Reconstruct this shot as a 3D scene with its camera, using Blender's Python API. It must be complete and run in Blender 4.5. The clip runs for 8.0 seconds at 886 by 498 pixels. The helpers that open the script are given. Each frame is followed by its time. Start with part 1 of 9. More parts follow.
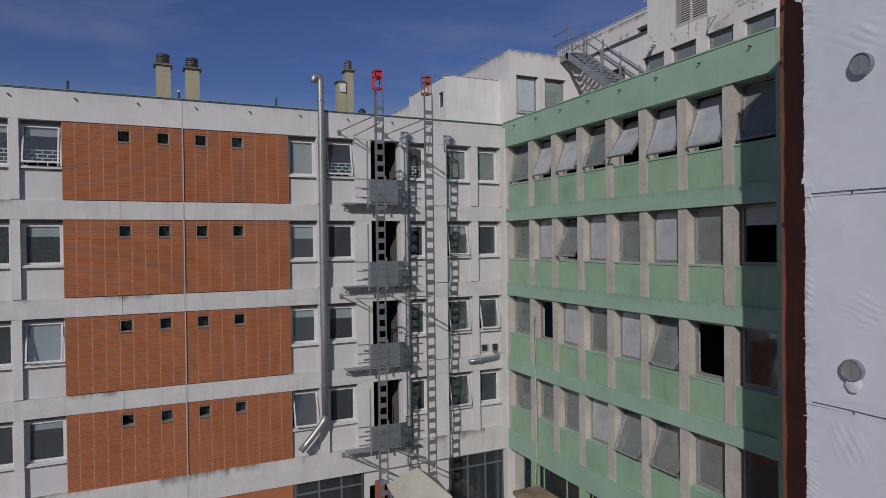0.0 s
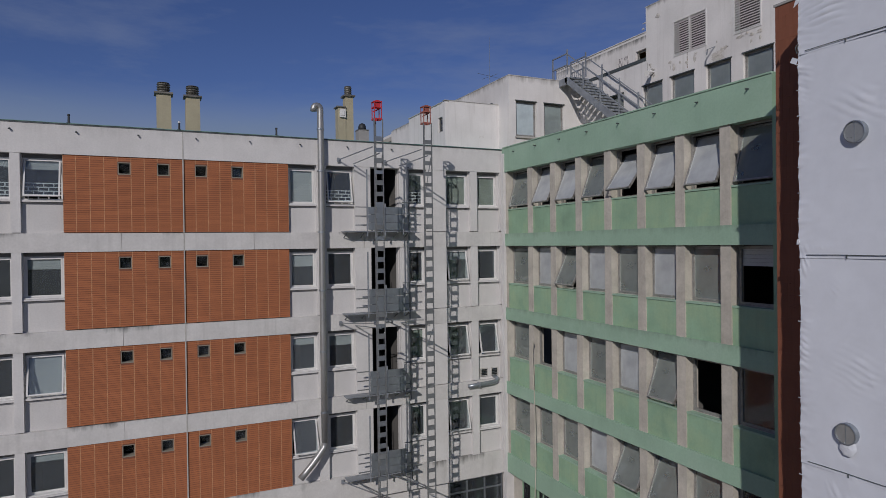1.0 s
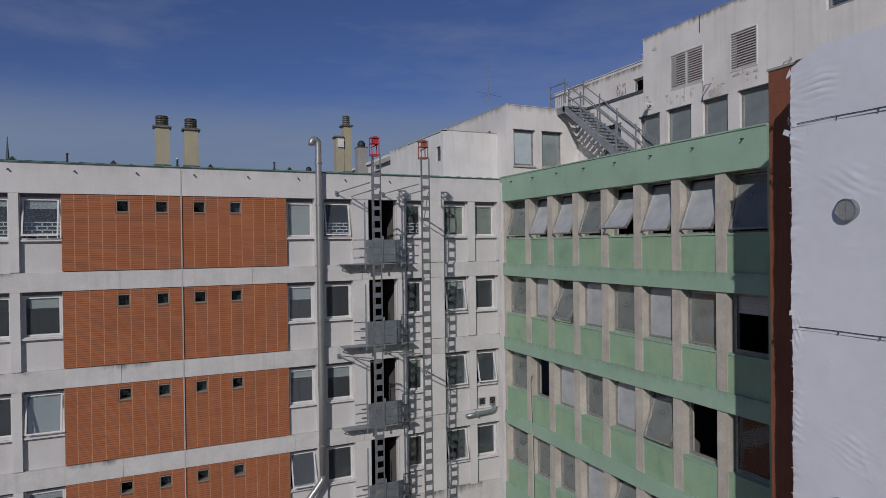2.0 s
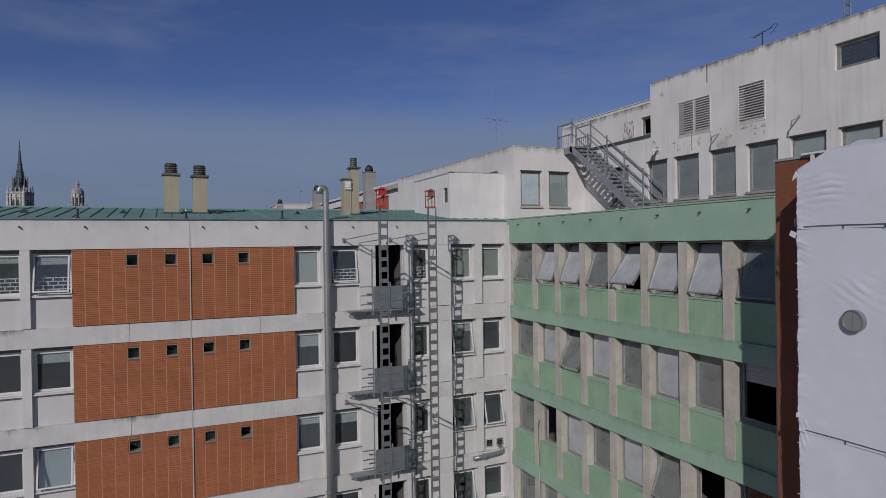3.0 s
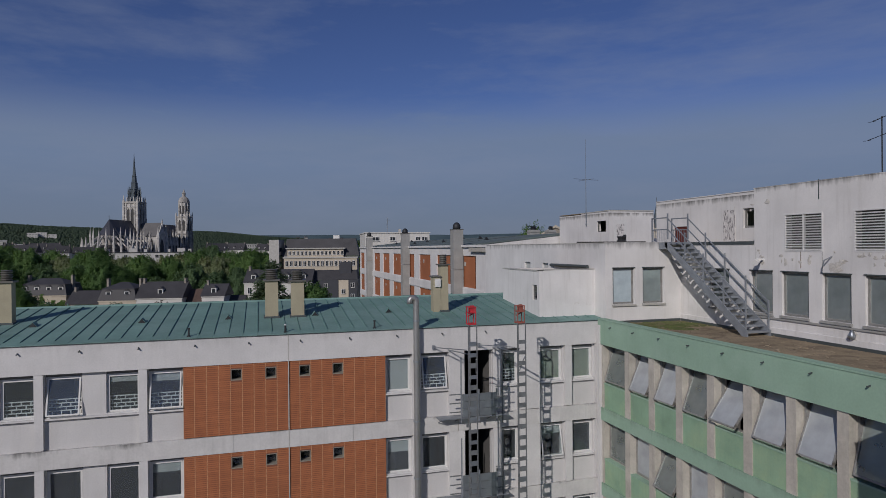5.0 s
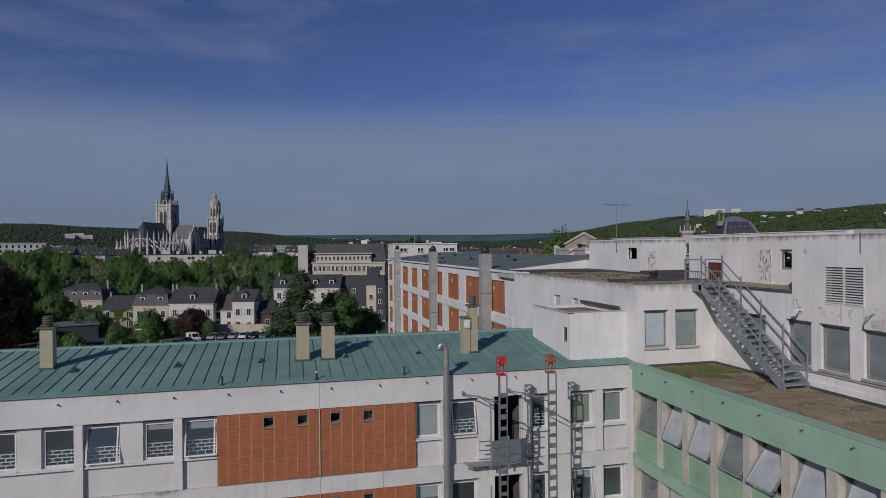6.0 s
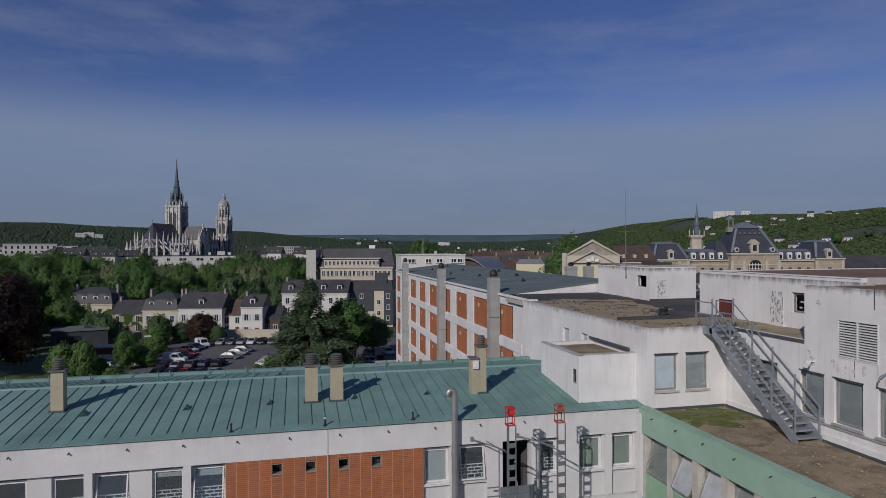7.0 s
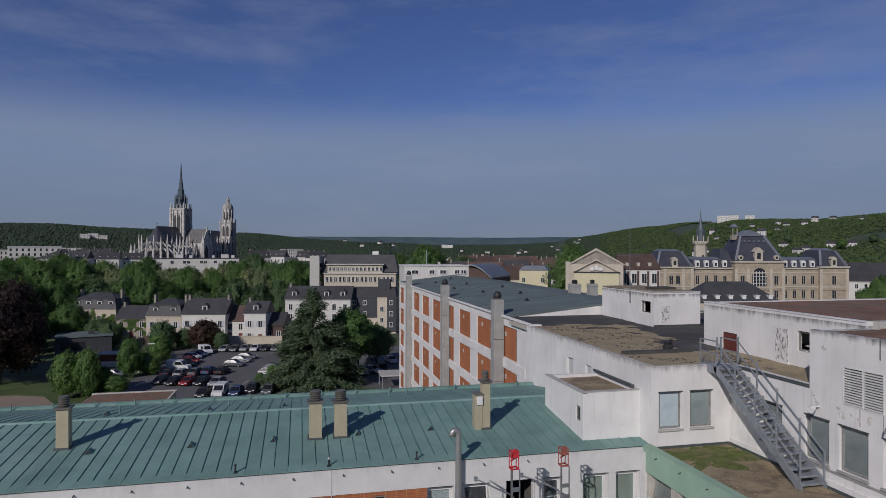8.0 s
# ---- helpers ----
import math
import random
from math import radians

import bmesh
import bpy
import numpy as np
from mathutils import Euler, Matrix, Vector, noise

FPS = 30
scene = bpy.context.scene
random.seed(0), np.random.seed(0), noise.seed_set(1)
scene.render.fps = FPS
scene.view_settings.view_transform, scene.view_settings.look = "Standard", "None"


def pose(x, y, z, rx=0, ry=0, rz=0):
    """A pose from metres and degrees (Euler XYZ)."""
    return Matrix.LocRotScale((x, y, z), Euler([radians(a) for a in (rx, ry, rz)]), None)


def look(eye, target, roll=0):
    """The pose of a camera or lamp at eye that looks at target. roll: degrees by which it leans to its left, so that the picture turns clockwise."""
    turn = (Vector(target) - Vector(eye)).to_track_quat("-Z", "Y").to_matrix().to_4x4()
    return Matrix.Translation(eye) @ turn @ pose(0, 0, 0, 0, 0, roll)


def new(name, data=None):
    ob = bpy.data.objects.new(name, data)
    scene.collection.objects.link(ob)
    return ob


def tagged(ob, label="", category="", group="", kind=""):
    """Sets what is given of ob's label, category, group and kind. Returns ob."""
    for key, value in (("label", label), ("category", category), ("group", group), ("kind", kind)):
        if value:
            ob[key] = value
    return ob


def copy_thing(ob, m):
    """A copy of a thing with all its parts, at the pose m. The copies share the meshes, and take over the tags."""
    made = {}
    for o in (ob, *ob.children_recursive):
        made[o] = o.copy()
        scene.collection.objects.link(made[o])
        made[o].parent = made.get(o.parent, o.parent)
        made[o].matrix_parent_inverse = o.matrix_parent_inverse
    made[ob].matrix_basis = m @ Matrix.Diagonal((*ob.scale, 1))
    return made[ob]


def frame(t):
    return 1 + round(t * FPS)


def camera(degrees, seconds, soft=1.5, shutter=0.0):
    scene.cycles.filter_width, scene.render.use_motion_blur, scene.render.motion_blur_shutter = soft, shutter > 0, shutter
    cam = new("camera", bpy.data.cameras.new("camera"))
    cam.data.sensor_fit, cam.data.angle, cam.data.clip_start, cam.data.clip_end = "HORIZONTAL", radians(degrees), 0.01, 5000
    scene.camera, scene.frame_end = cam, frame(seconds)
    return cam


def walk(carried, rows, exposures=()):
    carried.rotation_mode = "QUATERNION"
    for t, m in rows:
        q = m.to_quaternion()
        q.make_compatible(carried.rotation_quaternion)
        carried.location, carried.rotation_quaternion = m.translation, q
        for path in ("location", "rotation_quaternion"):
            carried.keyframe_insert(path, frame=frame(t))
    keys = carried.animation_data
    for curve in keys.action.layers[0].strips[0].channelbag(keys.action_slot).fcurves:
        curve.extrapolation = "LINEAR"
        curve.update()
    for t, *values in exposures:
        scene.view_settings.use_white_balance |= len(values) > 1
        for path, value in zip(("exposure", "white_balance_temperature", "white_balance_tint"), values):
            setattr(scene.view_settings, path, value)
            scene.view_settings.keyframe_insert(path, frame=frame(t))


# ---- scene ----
cam = camera(70.7, 8.0, soft=0.7)
PATH = [
    (0, (-0.116, 0.467, 11.727), (0.728, 2.28, 11.709), -0.7),
    (0.5, (-0.139, 0.406, 12.271), (0.704, 2.22, 12.254), -0.6),
    (1, (-0.093, 0.372, 12.73), (0.749, 2.186, 12.713), -0.7),
    (1.5, (-0.044, 0.327, 13.234), (0.798, 2.141, 13.218), -0.7),
    (3, (0.053, 0.222, 15.627), (0.869, 2.048, 15.613), -0.8),
    (3.5, (0.048, 0.214, 16.529), (0.829, 2.055, 16.518), -0.7),
    (4, (0.018, 0.181, 17.535), (0.74, 2.046, 17.53), -0.7),
    (4.5, (-0.031, 0.18, 18.558), (0.62, 2.071, 18.551), -0.6),
    (5, (-0.074, 0.236, 19.578), (0.488, 2.155, 19.574), -0.5),
    (6.5, (-0.18, 0.313, 22.14), (0.287, 2.258, 22.135), -0.4),
    (7, (-0.185, 0.356, 22.98), (0.27, 2.304, 22.976), -0.2),
    (7.5, (-0.174, 0.324, 23.67), (0.273, 2.273, 23.671), -0.1),
    (8, (-0.246, 0.342, 24.371), (0.199, 2.292, 24.374), 0.1),
]
walk(cam, [(t, look(eye, target, roll)) for t, eye, target, roll in PATH],
     exposures=[(0, -0.28, 6220, 13), (5, -0.28, 6220, 13), (6.5, -0.16, 6220, 13), (8, -0.06, 6220, 13)])

# ---- light ----
SUN_EL = radians(28)
SUN_FROM = Vector((-0.65 * math.cos(SUN_EL), -0.76 * math.cos(SUN_EL), math.sin(SUN_EL)))
world = bpy.data.worlds.new("world")
scene.world = world
world.use_nodes = True
wn, wl = world.node_tree.nodes, world.node_tree.links
wn.clear()
sky = wn.new("ShaderNodeTexSky")
sky.sky_type = "NISHITA"
sky.sun_disc = False
sky.sun_elevation = SUN_EL
sky.sun_rotation = math.atan2(SUN_FROM.x, SUN_FROM.y)
sky.air_density, sky.dust_density, sky.ozone_density = 1.0, 0.0, 4.0
# thin high cloud and haze
wco = wn.new("ShaderNodeTexCoord")
wmap = wn.new("ShaderNodeMapping")
wmap.inputs["Scale"].default_value = (2.2, 1.4, 9.0)
wmap.inputs["Rotation"].default_value = (0.0, 0.12, 0.5)
wnoise = wn.new("ShaderNodeTexNoise")
wnoise.inputs["Scale"].default_value = 1.6
wnoise.inputs["Detail"].default_value = 6.0
wnoise.inputs["Roughness"].default_value = 0.62
wramp = wn.new("ShaderNodeValToRGB")
wramp.color_ramp.elements[0].position, wramp.color_ramp.elements[1].position = 0.44, 0.80
wramp.color_ramp.elements[1].color = (0.42, 0.42, 0.42, 1)
wmix = wn.new("ShaderNodeMix")
wmix.data_type = "RGBA"
wmix.inputs[7].default_value = (4.2, 4.8, 6.2, 1)
wbg = wn.new("ShaderNodeBackground")
wbg.inputs["Strength"].default_value = 0.06
wout = wn.new("ShaderNodeOutputWorld")
wl.new(wco.outputs["Generated"], wmap.inputs["Vector"])
wl.new(wmap.outputs["Vector"], wnoise.inputs["Vector"])
wl.new(wnoise.outputs["Fac"], wramp.inputs["Fac"])
wl.new(wramp.outputs["Color"], wmix.inputs[0])
wtint = wn.new("ShaderNodeMix")
wtint.data_type, wtint.blend_type = "RGBA", "MULTIPLY"
wtint.inputs[0].default_value = 1.0
wtint.inputs[7].default_value = (0.66, 0.665, 0.94, 1)
wl.new(sky.outputs["Color"], wtint.inputs[6])
# pale haze low in the sky, with an uneven upper edge
wsep = wn.new("ShaderNodeSeparateXYZ")
wl.new(wco.outputs["Generated"], wsep.inputs[0])
wedge = wn.new("ShaderNodeMath")
wedge.operation = "MULTIPLY_ADD"
wedge.inputs[1].default_value = 0.10
wl.new(wnoise.outputs["Fac"], wedge.inputs[0])
wl.new(wsep.outputs[2], wedge.inputs[2])
whaze = wn.new("ShaderNodeValToRGB")
whaze.color_ramp.interpolation = "EASE"
for p, v in ((0.205, 0.92), (0.285, 0.0)):
    e = whaze.color_ramp.elements[0] if v else whaze.color_ramp.elements[1]
    e.position, e.color = p, (v, v, v, 1)
wl.new(wedge.outputs[0], whaze.inputs["Fac"])
wlow = wn.new("ShaderNodeValToRGB")
wlow.color_ramp.elements[0].position, wlow.color_ramp.elements[0].color = 0.0, (0.44, 0.545, 0.70, 1)
wlow.color_ramp.elements[1].position, wlow.color_ramp.elements[1].color = 0.13, (0.50, 0.66, 0.95, 1)
wl.new(wsep.outputs[2], wlow.inputs["Fac"])
wgain = wn.new("ShaderNodeMix")
wgain.data_type, wgain.blend_type = "RGBA", "MULTIPLY"
wgain.inputs[0].default_value = 1.0
wgain.inputs[7].default_value = (6.2, 6.2, 6.2, 1)
wl.new(wlow.outputs["Color"], wgain.inputs[6])
wveil = wn.new("ShaderNodeMix")
wveil.data_type = "RGBA"
wl.new(whaze.outputs["Color"], wveil.inputs[0])
wl.new(wtint.outputs[2], wveil.inputs[6])
wl.new(wgain.outputs[2], wveil.inputs[7])
wl.new(wveil.outputs[2], wmix.inputs[6])
wl.new(wmix.outputs[2], wbg.inputs["Color"])
wl.new(wbg.outputs["Background"], wout.inputs["Surface"])
sun = new("sun", bpy.data.lights.new("sun", "SUN"))
sun.data.energy, sun.data.angle, sun.data.color = 3.0, radians(0.6), (1.0, 0.94, 0.86)
sun.matrix_basis = look((0, 0, 60), Vector((0, 0, 60)) - SUN_FROM)

# ---- materials ----
def node(nt, kind, **values):
    n = nt.nodes.new(kind)
    for key, value in values.items():
        n.inputs[key.replace("_", " ")].default_value = value
    return n


def rgba(c, k=1.0):
    return (min(1, c[0] * k), min(1, c[1] * k), min(1, c[2] * k), 1)


def ramp(nt, fac, a, b, pa=0.3, pb=0.7):
    r = nt.nodes.new("ShaderNodeValToRGB")
    r.color_ramp.elements[0].position, r.color_ramp.elements[1].position = pa, pb
    r.color_ramp.elements[0].color, r.color_ramp.elements[1].color = a, b
    nt.links.new(fac, r.inputs["Fac"])
    return r.outputs["Color"]


def mixc(nt, fac, a, b, mode="MIX"):
    m = nt.nodes.new("ShaderNodeMix")
    m.data_type, m.blend_type = "RGBA", mode
    for socket, value in ((m.inputs[0], fac), (m.inputs[6], a), (m.inputs[7], b)):
        if isinstance(value, (int, float, tuple)):
            socket.default_value = value
        else:
            nt.links.new(value, socket)
    return m.outputs[2]


def noise_at(nt, co, scale, detail=4.0, rough=0.55, stretch=None):
    src = co
    if stretch:
        mp = nt.nodes.new("ShaderNodeMapping")
        mp.inputs["Scale"].default_value = stretch
        nt.links.new(co, mp.inputs["Vector"])
        src = mp.outputs["Vector"]
    n = node(nt, "ShaderNodeTexNoise", Scale=scale, Detail=detail, Roughness=rough)
    nt.links.new(src, n.inputs["Vector"])
    return n.outputs["Fac"]


def material(name, colour, rough=0.8, metal=0.0, vary=0.12, scale=1.5, fine=25.0, fine_vary=0.08, bump=0.15, streak=0.0,
             streak_colour=(0.12, 0.115, 0.1), random_vary=0.0, island=False, second=None, second_at=(0.5, 0.7), second_scale=0.6,
             bump_scale=None, spec=0.4, drips=None, patchy=False):
    """A worn surface: large blotches, fine grain, optional dirt running down, optional second colour in patches, relief."""
    m = bpy.data.materials.new(name)
    m.use_nodes = True
    nt = m.node_tree
    bsdf = nt.nodes["Principled BSDF"]
    co = nt.nodes.new("ShaderNodeTexCoord").outputs["Object"]
    big = noise_at(nt, co, scale, 5.0)
    col = ramp(nt, big, rgba(colour, 1 - vary), rgba(colour, 1 + vary))
    if second:
        patch = noise_at(nt, co, second_scale, 6.0, 0.65) if isinstance(second_scale, float) else noise_at(nt, co, 1.0, 6.0, 0.65, second_scale)
        mask = ramp(nt, patch, (0, 0, 0, 1), (1, 1, 1, 1), *second_at)
        col = mixc(nt, mask, col, rgba(second))
    small = noise_at(nt, co, fine, 3.0, 0.6)
    grain = ramp(nt, small, rgba((1, 1, 1), 1 - fine_vary), (1, 1, 1, 1), 0.3, 0.65)
    col = mixc(nt, 1.0, col, grain, "MULTIPLY")
    if streak:
        run = noise_at(nt, co, 1.0, 5.0, 0.6, (5.5, 5.5, 0.35))
        mask = ramp(nt, run, (0, 0, 0, 1), (streak, streak, streak, 1), 0.52, 0.78)
        col = mixc(nt, mask, col, rgba(streak_colour))
    if drips:
        # black growth that hangs down from the weathered top edges: heights of the edges, length, strength
        sep = nt.nodes.new("ShaderNodeSeparateXYZ")
        nt.links.new(co, sep.inputs[0])
        run = noise_at(nt, co, 1.0, 6.0, 0.65, (4.0, 4.0, 0.5))
        if patchy:
            # only along some stretches of the edge
            wide = nt.nodes.new("ShaderNodeMath")
            wide.operation = "MULTIPLY"
            nt.links.new(run, wide.inputs[0])
            nt.links.new(ramp(nt, noise_at(nt, co, 0.55, 2.0), (0.35, 0.35, 0.35, 1), (1, 1, 1, 1), 0.48, 0.64), wide.inputs[1])
            run = wide.outputs[0]
        for top, length, strength in drips:
            mr = nt.nodes.new("ShaderNodeMapRange")
            mr.inputs[1].default_value, mr.inputs[2].default_value = top - length, top
            mr.inputs[3].default_value, mr.inputs[4].default_value = 0.0, 1.0
            nt.links.new(sep.outputs[2], mr.inputs[0])
            over = nt.nodes.new("ShaderNodeMath")
            over.operation = "LESS_THAN"
            nt.links.new(sep.outputs[2], over.inputs[0])
            over.inputs[1].default_value = top + 0.03
            mul = nt.nodes.new("ShaderNodeMath")
            mul.operation = "MULTIPLY"
            nt.links.new(mr.outputs[0], mul.inputs[0])
            nt.links.new(over.outputs[0], mul.inputs[1])
            both = nt.nodes.new("ShaderNodeMath")
            both.operation = "MULTIPLY"
            nt.links.new(mul.outputs[0], both.inputs[0])
            nt.links.new(run, both.inputs[1])
            mask = ramp(nt, both.outputs[0], (0, 0, 0, 1), (strength, strength, strength, 1), 0.30, 0.56)
            col = mixc(nt, mask, col, rgba((0.07, 0.068, 0.062)))
    if random_vary:
        if island:
            rnd = nt.nodes.new("ShaderNodeNewGeometry").outputs["Random Per Island"]
        else:
            rnd = nt.nodes.new("ShaderNodeObjectInfo").outputs["Random"]
        tint = ramp(nt, rnd, rgba((1, 1, 1), 1 - random_vary), (1, 1, 1, 1), 0.0, 1.0)
        col = mixc(nt, 1.0, col, tint, "MULTIPLY")
    nt.links.new(col, bsdf.inputs["Base Color"])
    rr = ramp(nt, small, rgba((1, 1, 1), max(0.03, rough - 0.08)), rgba((1, 1, 1), min(1, rough + 0.06)))
    nt.links.new(rr, bsdf.inputs["Roughness"])
    bsdf.inputs["Metallic"].default_value = metal
    bsdf.inputs["Specular IOR Level"].default_value = spec
    if bump:
        bsrc = noise_at(nt, co, bump_scale or fine, 4.0, 0.6)
        b = node(nt, "ShaderNodeBump", Strength=min(1.0, bump), Distance=0.02)
        nt.links.new(bsrc, b.inputs["Height"])
        nt.links.new(b.outputs["Normal"], bsdf.inputs["Normal"])
    return m


def glass(name, tint, haze, haze_colour, base=0.05):
    """Window glass: clear, with mirror gloss by Fresnel, film of dust and sky tint."""
    m = bpy.data.materials.new(name)
    m.use_nodes = True
    nt = m.node_tree
    nt.nodes.clear()
    out = nt.nodes.new("ShaderNodeOutputMaterial")
    clear = node(nt, "ShaderNodeBsdfTransparent", Color=rgba(tint))
    gloss = node(nt, "ShaderNodeBsdfGlossy", Roughness=0.04)
    dust = node(nt, "ShaderNodeBsdfDiffuse", Color=rgba(haze_colour))
    fres = node(nt, "ShaderNodeFresnel", IOR=1.62)
    co = nt.nodes.new("ShaderNodeTexCoord").outputs["Object"]
    n = noise_at(nt, co, 1.7, 5.0)
    dmask = ramp(nt, n, rgba((1, 1, 1), haze * 0.82), rgba((1, 1, 1), haze * 1.15))
    a = nt.nodes.new("ShaderNodeMixShader")
    b = nt.nodes.new("ShaderNodeMixShader")
    nt.links.new(dmask, a.inputs[0])
    nt.links.new(clear.outputs[0], a.inputs[1])
    nt.links.new(dust.outputs[0], a.inputs[2])
    nt.links.new(fres.outputs[0], b.inputs[0])
    nt.links.new(a.outputs[0], b.inputs[1])
    nt.links.new(gloss.outputs[0], b.inputs[2])
    nt.links.new(b.outputs[0], out.inputs["Surface"])
    bp = node(nt, "ShaderNodeBump", Strength=0.05, Distance=0.02)
    nt.links.new(noise_at(nt, co, 1.1, 2.0), bp.inputs["Height"])
    nt.links.new(bp.outputs["Normal"], gloss.inputs["Normal"])
    return m


def leaf_material(name, a, b):
    m = bpy.data.materials.new(name)
    m.use_nodes = True
    nt = m.node_tree
    bsdf = nt.nodes["Principled BSDF"]
    rnd = nt.nodes.new("ShaderNodeNewGeometry").outputs["Random Per Island"]
    col = ramp(nt, rnd, rgba(a), rgba(b), 0.0, 1.0)
    obr = nt.nodes.new("ShaderNodeObjectInfo").outputs["Random"]
    col = mixc(nt, 1.0, col, ramp(nt, obr, rgba((0.72, 0.78, 0.8)), (1, 1, 1, 1), 0.0, 1.0), "MULTIPLY")
    nt.links.new(col, bsdf.inputs["Base Color"])
    bsdf.inputs["Roughness"].default_value = 0.6
    bsdf.inputs["Specular IOR Level"].default_value = 0.25
    # light that comes through the leaf
    thin = nt.nodes.new("ShaderNodeBsdfTranslucent")
    nt.links.new(mixc(nt, 1.0, col, (1.0, 1.0, 0.6, 1), "MULTIPLY"), thin.inputs["Color"])
    both = nt.nodes.new("ShaderNodeMixShader")
    both.inputs[0].default_value = 0.45
    nt.links.new(bsdf.outputs[0], both.inputs[1])
    nt.links.new(thin.outputs[0], both.inputs[2])
    nt.links.new(both.outputs[0], nt.nodes["Material Output"].inputs["Surface"])
    return m


M_WHITE = material("painted_concrete_white", (0.60, 0.585, 0.57), 0.88, vary=0.07, scale=0.9, fine=18, fine_vary=0.08, streak=0.14, bump=0.12,
                   streak_colour=(0.36, 0.35, 0.33), drips=[(16.66, 0.9, 0.16)])
M_BAND = material("weathered_concrete_band", (0.565, 0.55, 0.53), 0.9, vary=0.1, scale=1.4, fine=14, streak=0.26, bump=0.15, streak_colour=(0.27, 0.26, 0.24), patchy=True,
                  drips=[(13.22, 0.45, 0.75), (10.19, 0.45, 0.75), (7.16, 0.45, 0.75), (4.13, 0.6, 0.75)])
M_PANEL = material("spandrel_panel_white", (0.57, 0.555, 0.54), 0.85, vary=0.06, scale=0.8, fine=20, streak=0.15, streak_colour=(0.32, 0.31, 0.29))
M_RENDER = material("white_render_weathered", (0.68, 0.66, 0.64), 0.9, vary=0.09, scale=0.7, fine=22, fine_vary=0.05, streak=0.3, bump=0.07, streak_colour=(0.34, 0.31, 0.27),
                    drips=[(21.65, 0.5, 0.75)], second=(0.58, 0.545, 0.505), second_at=(0.66, 0.71), second_scale=1.3)
M_RENDER_D = material("white_render_lower", (0.69, 0.67, 0.65), 0.9, vary=0.09, scale=0.7, fine=22, fine_vary=0.05, streak=0.25, bump=0.07, streak_colour=(0.38, 0.35, 0.31),
                      drips=[(19.72, 0.6, 0.5)], second=(0.56, 0.52, 0.48), second_at=(0.68, 0.73), second_scale=1.1)
M_BRICK = material("orange_brick", (0.40, 0.142, 0.06), 0.82, vary=0.10, scale=1.1, fine=30, fine_vary=0.15, bump=0.25, random_vary=0.15)
M_BRICK_J = material("orange_brick_joined", (0.40, 0.142, 0.06), 0.82, vary=0.10, scale=1.1, fine=30, fine_vary=0.15, bump=0.25, random_vary=0.15, island=True)
M_JOINT = material("pale_upright_joint", (0.52, 0.27, 0.14), 0.95, vary=0.2, scale=9, fine=30, fine_vary=0.4, bump=0.1)
M_MORTAR = material("mortar", (0.20, 0.078, 0.045), 0.95, vary=0.15, fine=40, bump=0.1)
M_GREEN = material("green_paint_band", (0.285, 0.42, 0.315), 0.75, vary=0.10, scale=0.7, fine=16, streak=0.2, streak_colour=(0.19, 0.3, 0.23), second=(0.32, 0.45, 0.35),
                   drips=[(13.12, 0.45, 0.25), (10.09, 0.45, 0.25)])
M_GREEN2 = material("green_paint_spandrel", (0.25, 0.39, 0.265), 0.75, vary=0.16, scale=0.9, fine=18, streak=0.35, streak_colour=(0.18, 0.27, 0.2), second=(0.31, 0.43, 0.27),
                    second_at=(0.45, 0.7), second_scale=1.1)
M_CONC = material("bare_concrete", (0.46, 0.43, 0.375), 0.92, vary=0.16, scale=1.8, fine=14, fine_vary=0.12, bump=0.2, streak=0.4, streak_colour=(0.24, 0.225, 0.19))
M_CONC_L = material("pale_concrete", (0.46, 0.445, 0.41), 0.92, vary=0.12, scale=1.5, fine=12, fine_vary=0.15, bump=0.25, streak=0.25)
M_COPPER = material("green_patina_roof", (0.175, 0.295, 0.262), 0.85, metal=0.0, vary=0.14, scale=0.6, fine=9, fine_vary=0.14, bump=0.06, second=(0.225, 0.345, 0.315),
                    second_at=(0.45, 0.68), second_scale=0.5, random_vary=0.14)
M_SEAM = material("green_patina_seam", (0.13, 0.24, 0.21), 0.6, vary=0.12, scale=2.0, fine=12)
M_ROOF_G = material("grey_green_metal_roof", (0.12, 0.15, 0.145), 0.9, vary=0.12, scale=0.4, fine=8, second=(0.15, 0.2, 0.195), second_scale=0.25)
M_FLASH = material("dark_metal_flashing", (0.10, 0.115, 0.115), 0.55, metal=0.4, vary=0.15, fine=20)
M_GALV = material("galvanised_steel", (0.34, 0.37, 0.40), 0.42, metal=0.75, vary=0.12, scale=3.0, fine=30, bump=0.05)
M_STEEL = material("grey_painted_steel", (0.28, 0.30, 0.325), 0.5, metal=0.35, vary=0.15, scale=4.0, fine=30, bump=0.05, second=(0.17, 0.12, 0.09), second_at=(0.66, 0.78), second_scale=3.0)
M_MAST = material("mast_steel_dull", (0.19, 0.20, 0.205), 0.55, metal=0.4, vary=0.25, scale=3.0, fine=25, second=(0.27, 0.28, 0.28), second_at=(0.5, 0.75), second_scale=2.0)
M_PIPE = material("stainless_flue", (0.36, 0.36, 0.35), 0.42, metal=0.6, vary=0.1, scale=1.5, fine=14, bump=0.04, streak=0.25, streak_colour=(0.2, 0.2, 0.19))
M_RED = material("red_paint", (0.50, 0.035, 0.045), 0.55, vary=0.2, scale=6.0, fine=30)
M_REDB = material("rusty_red_paint", (0.30, 0.095, 0.07), 0.7, vary=0.2, scale=6.0, fine=30)
M_DARK = material("dark_metal", (0.035, 0.037, 0.04), 0.6, metal=0.3, vary=0.2, fine=20)
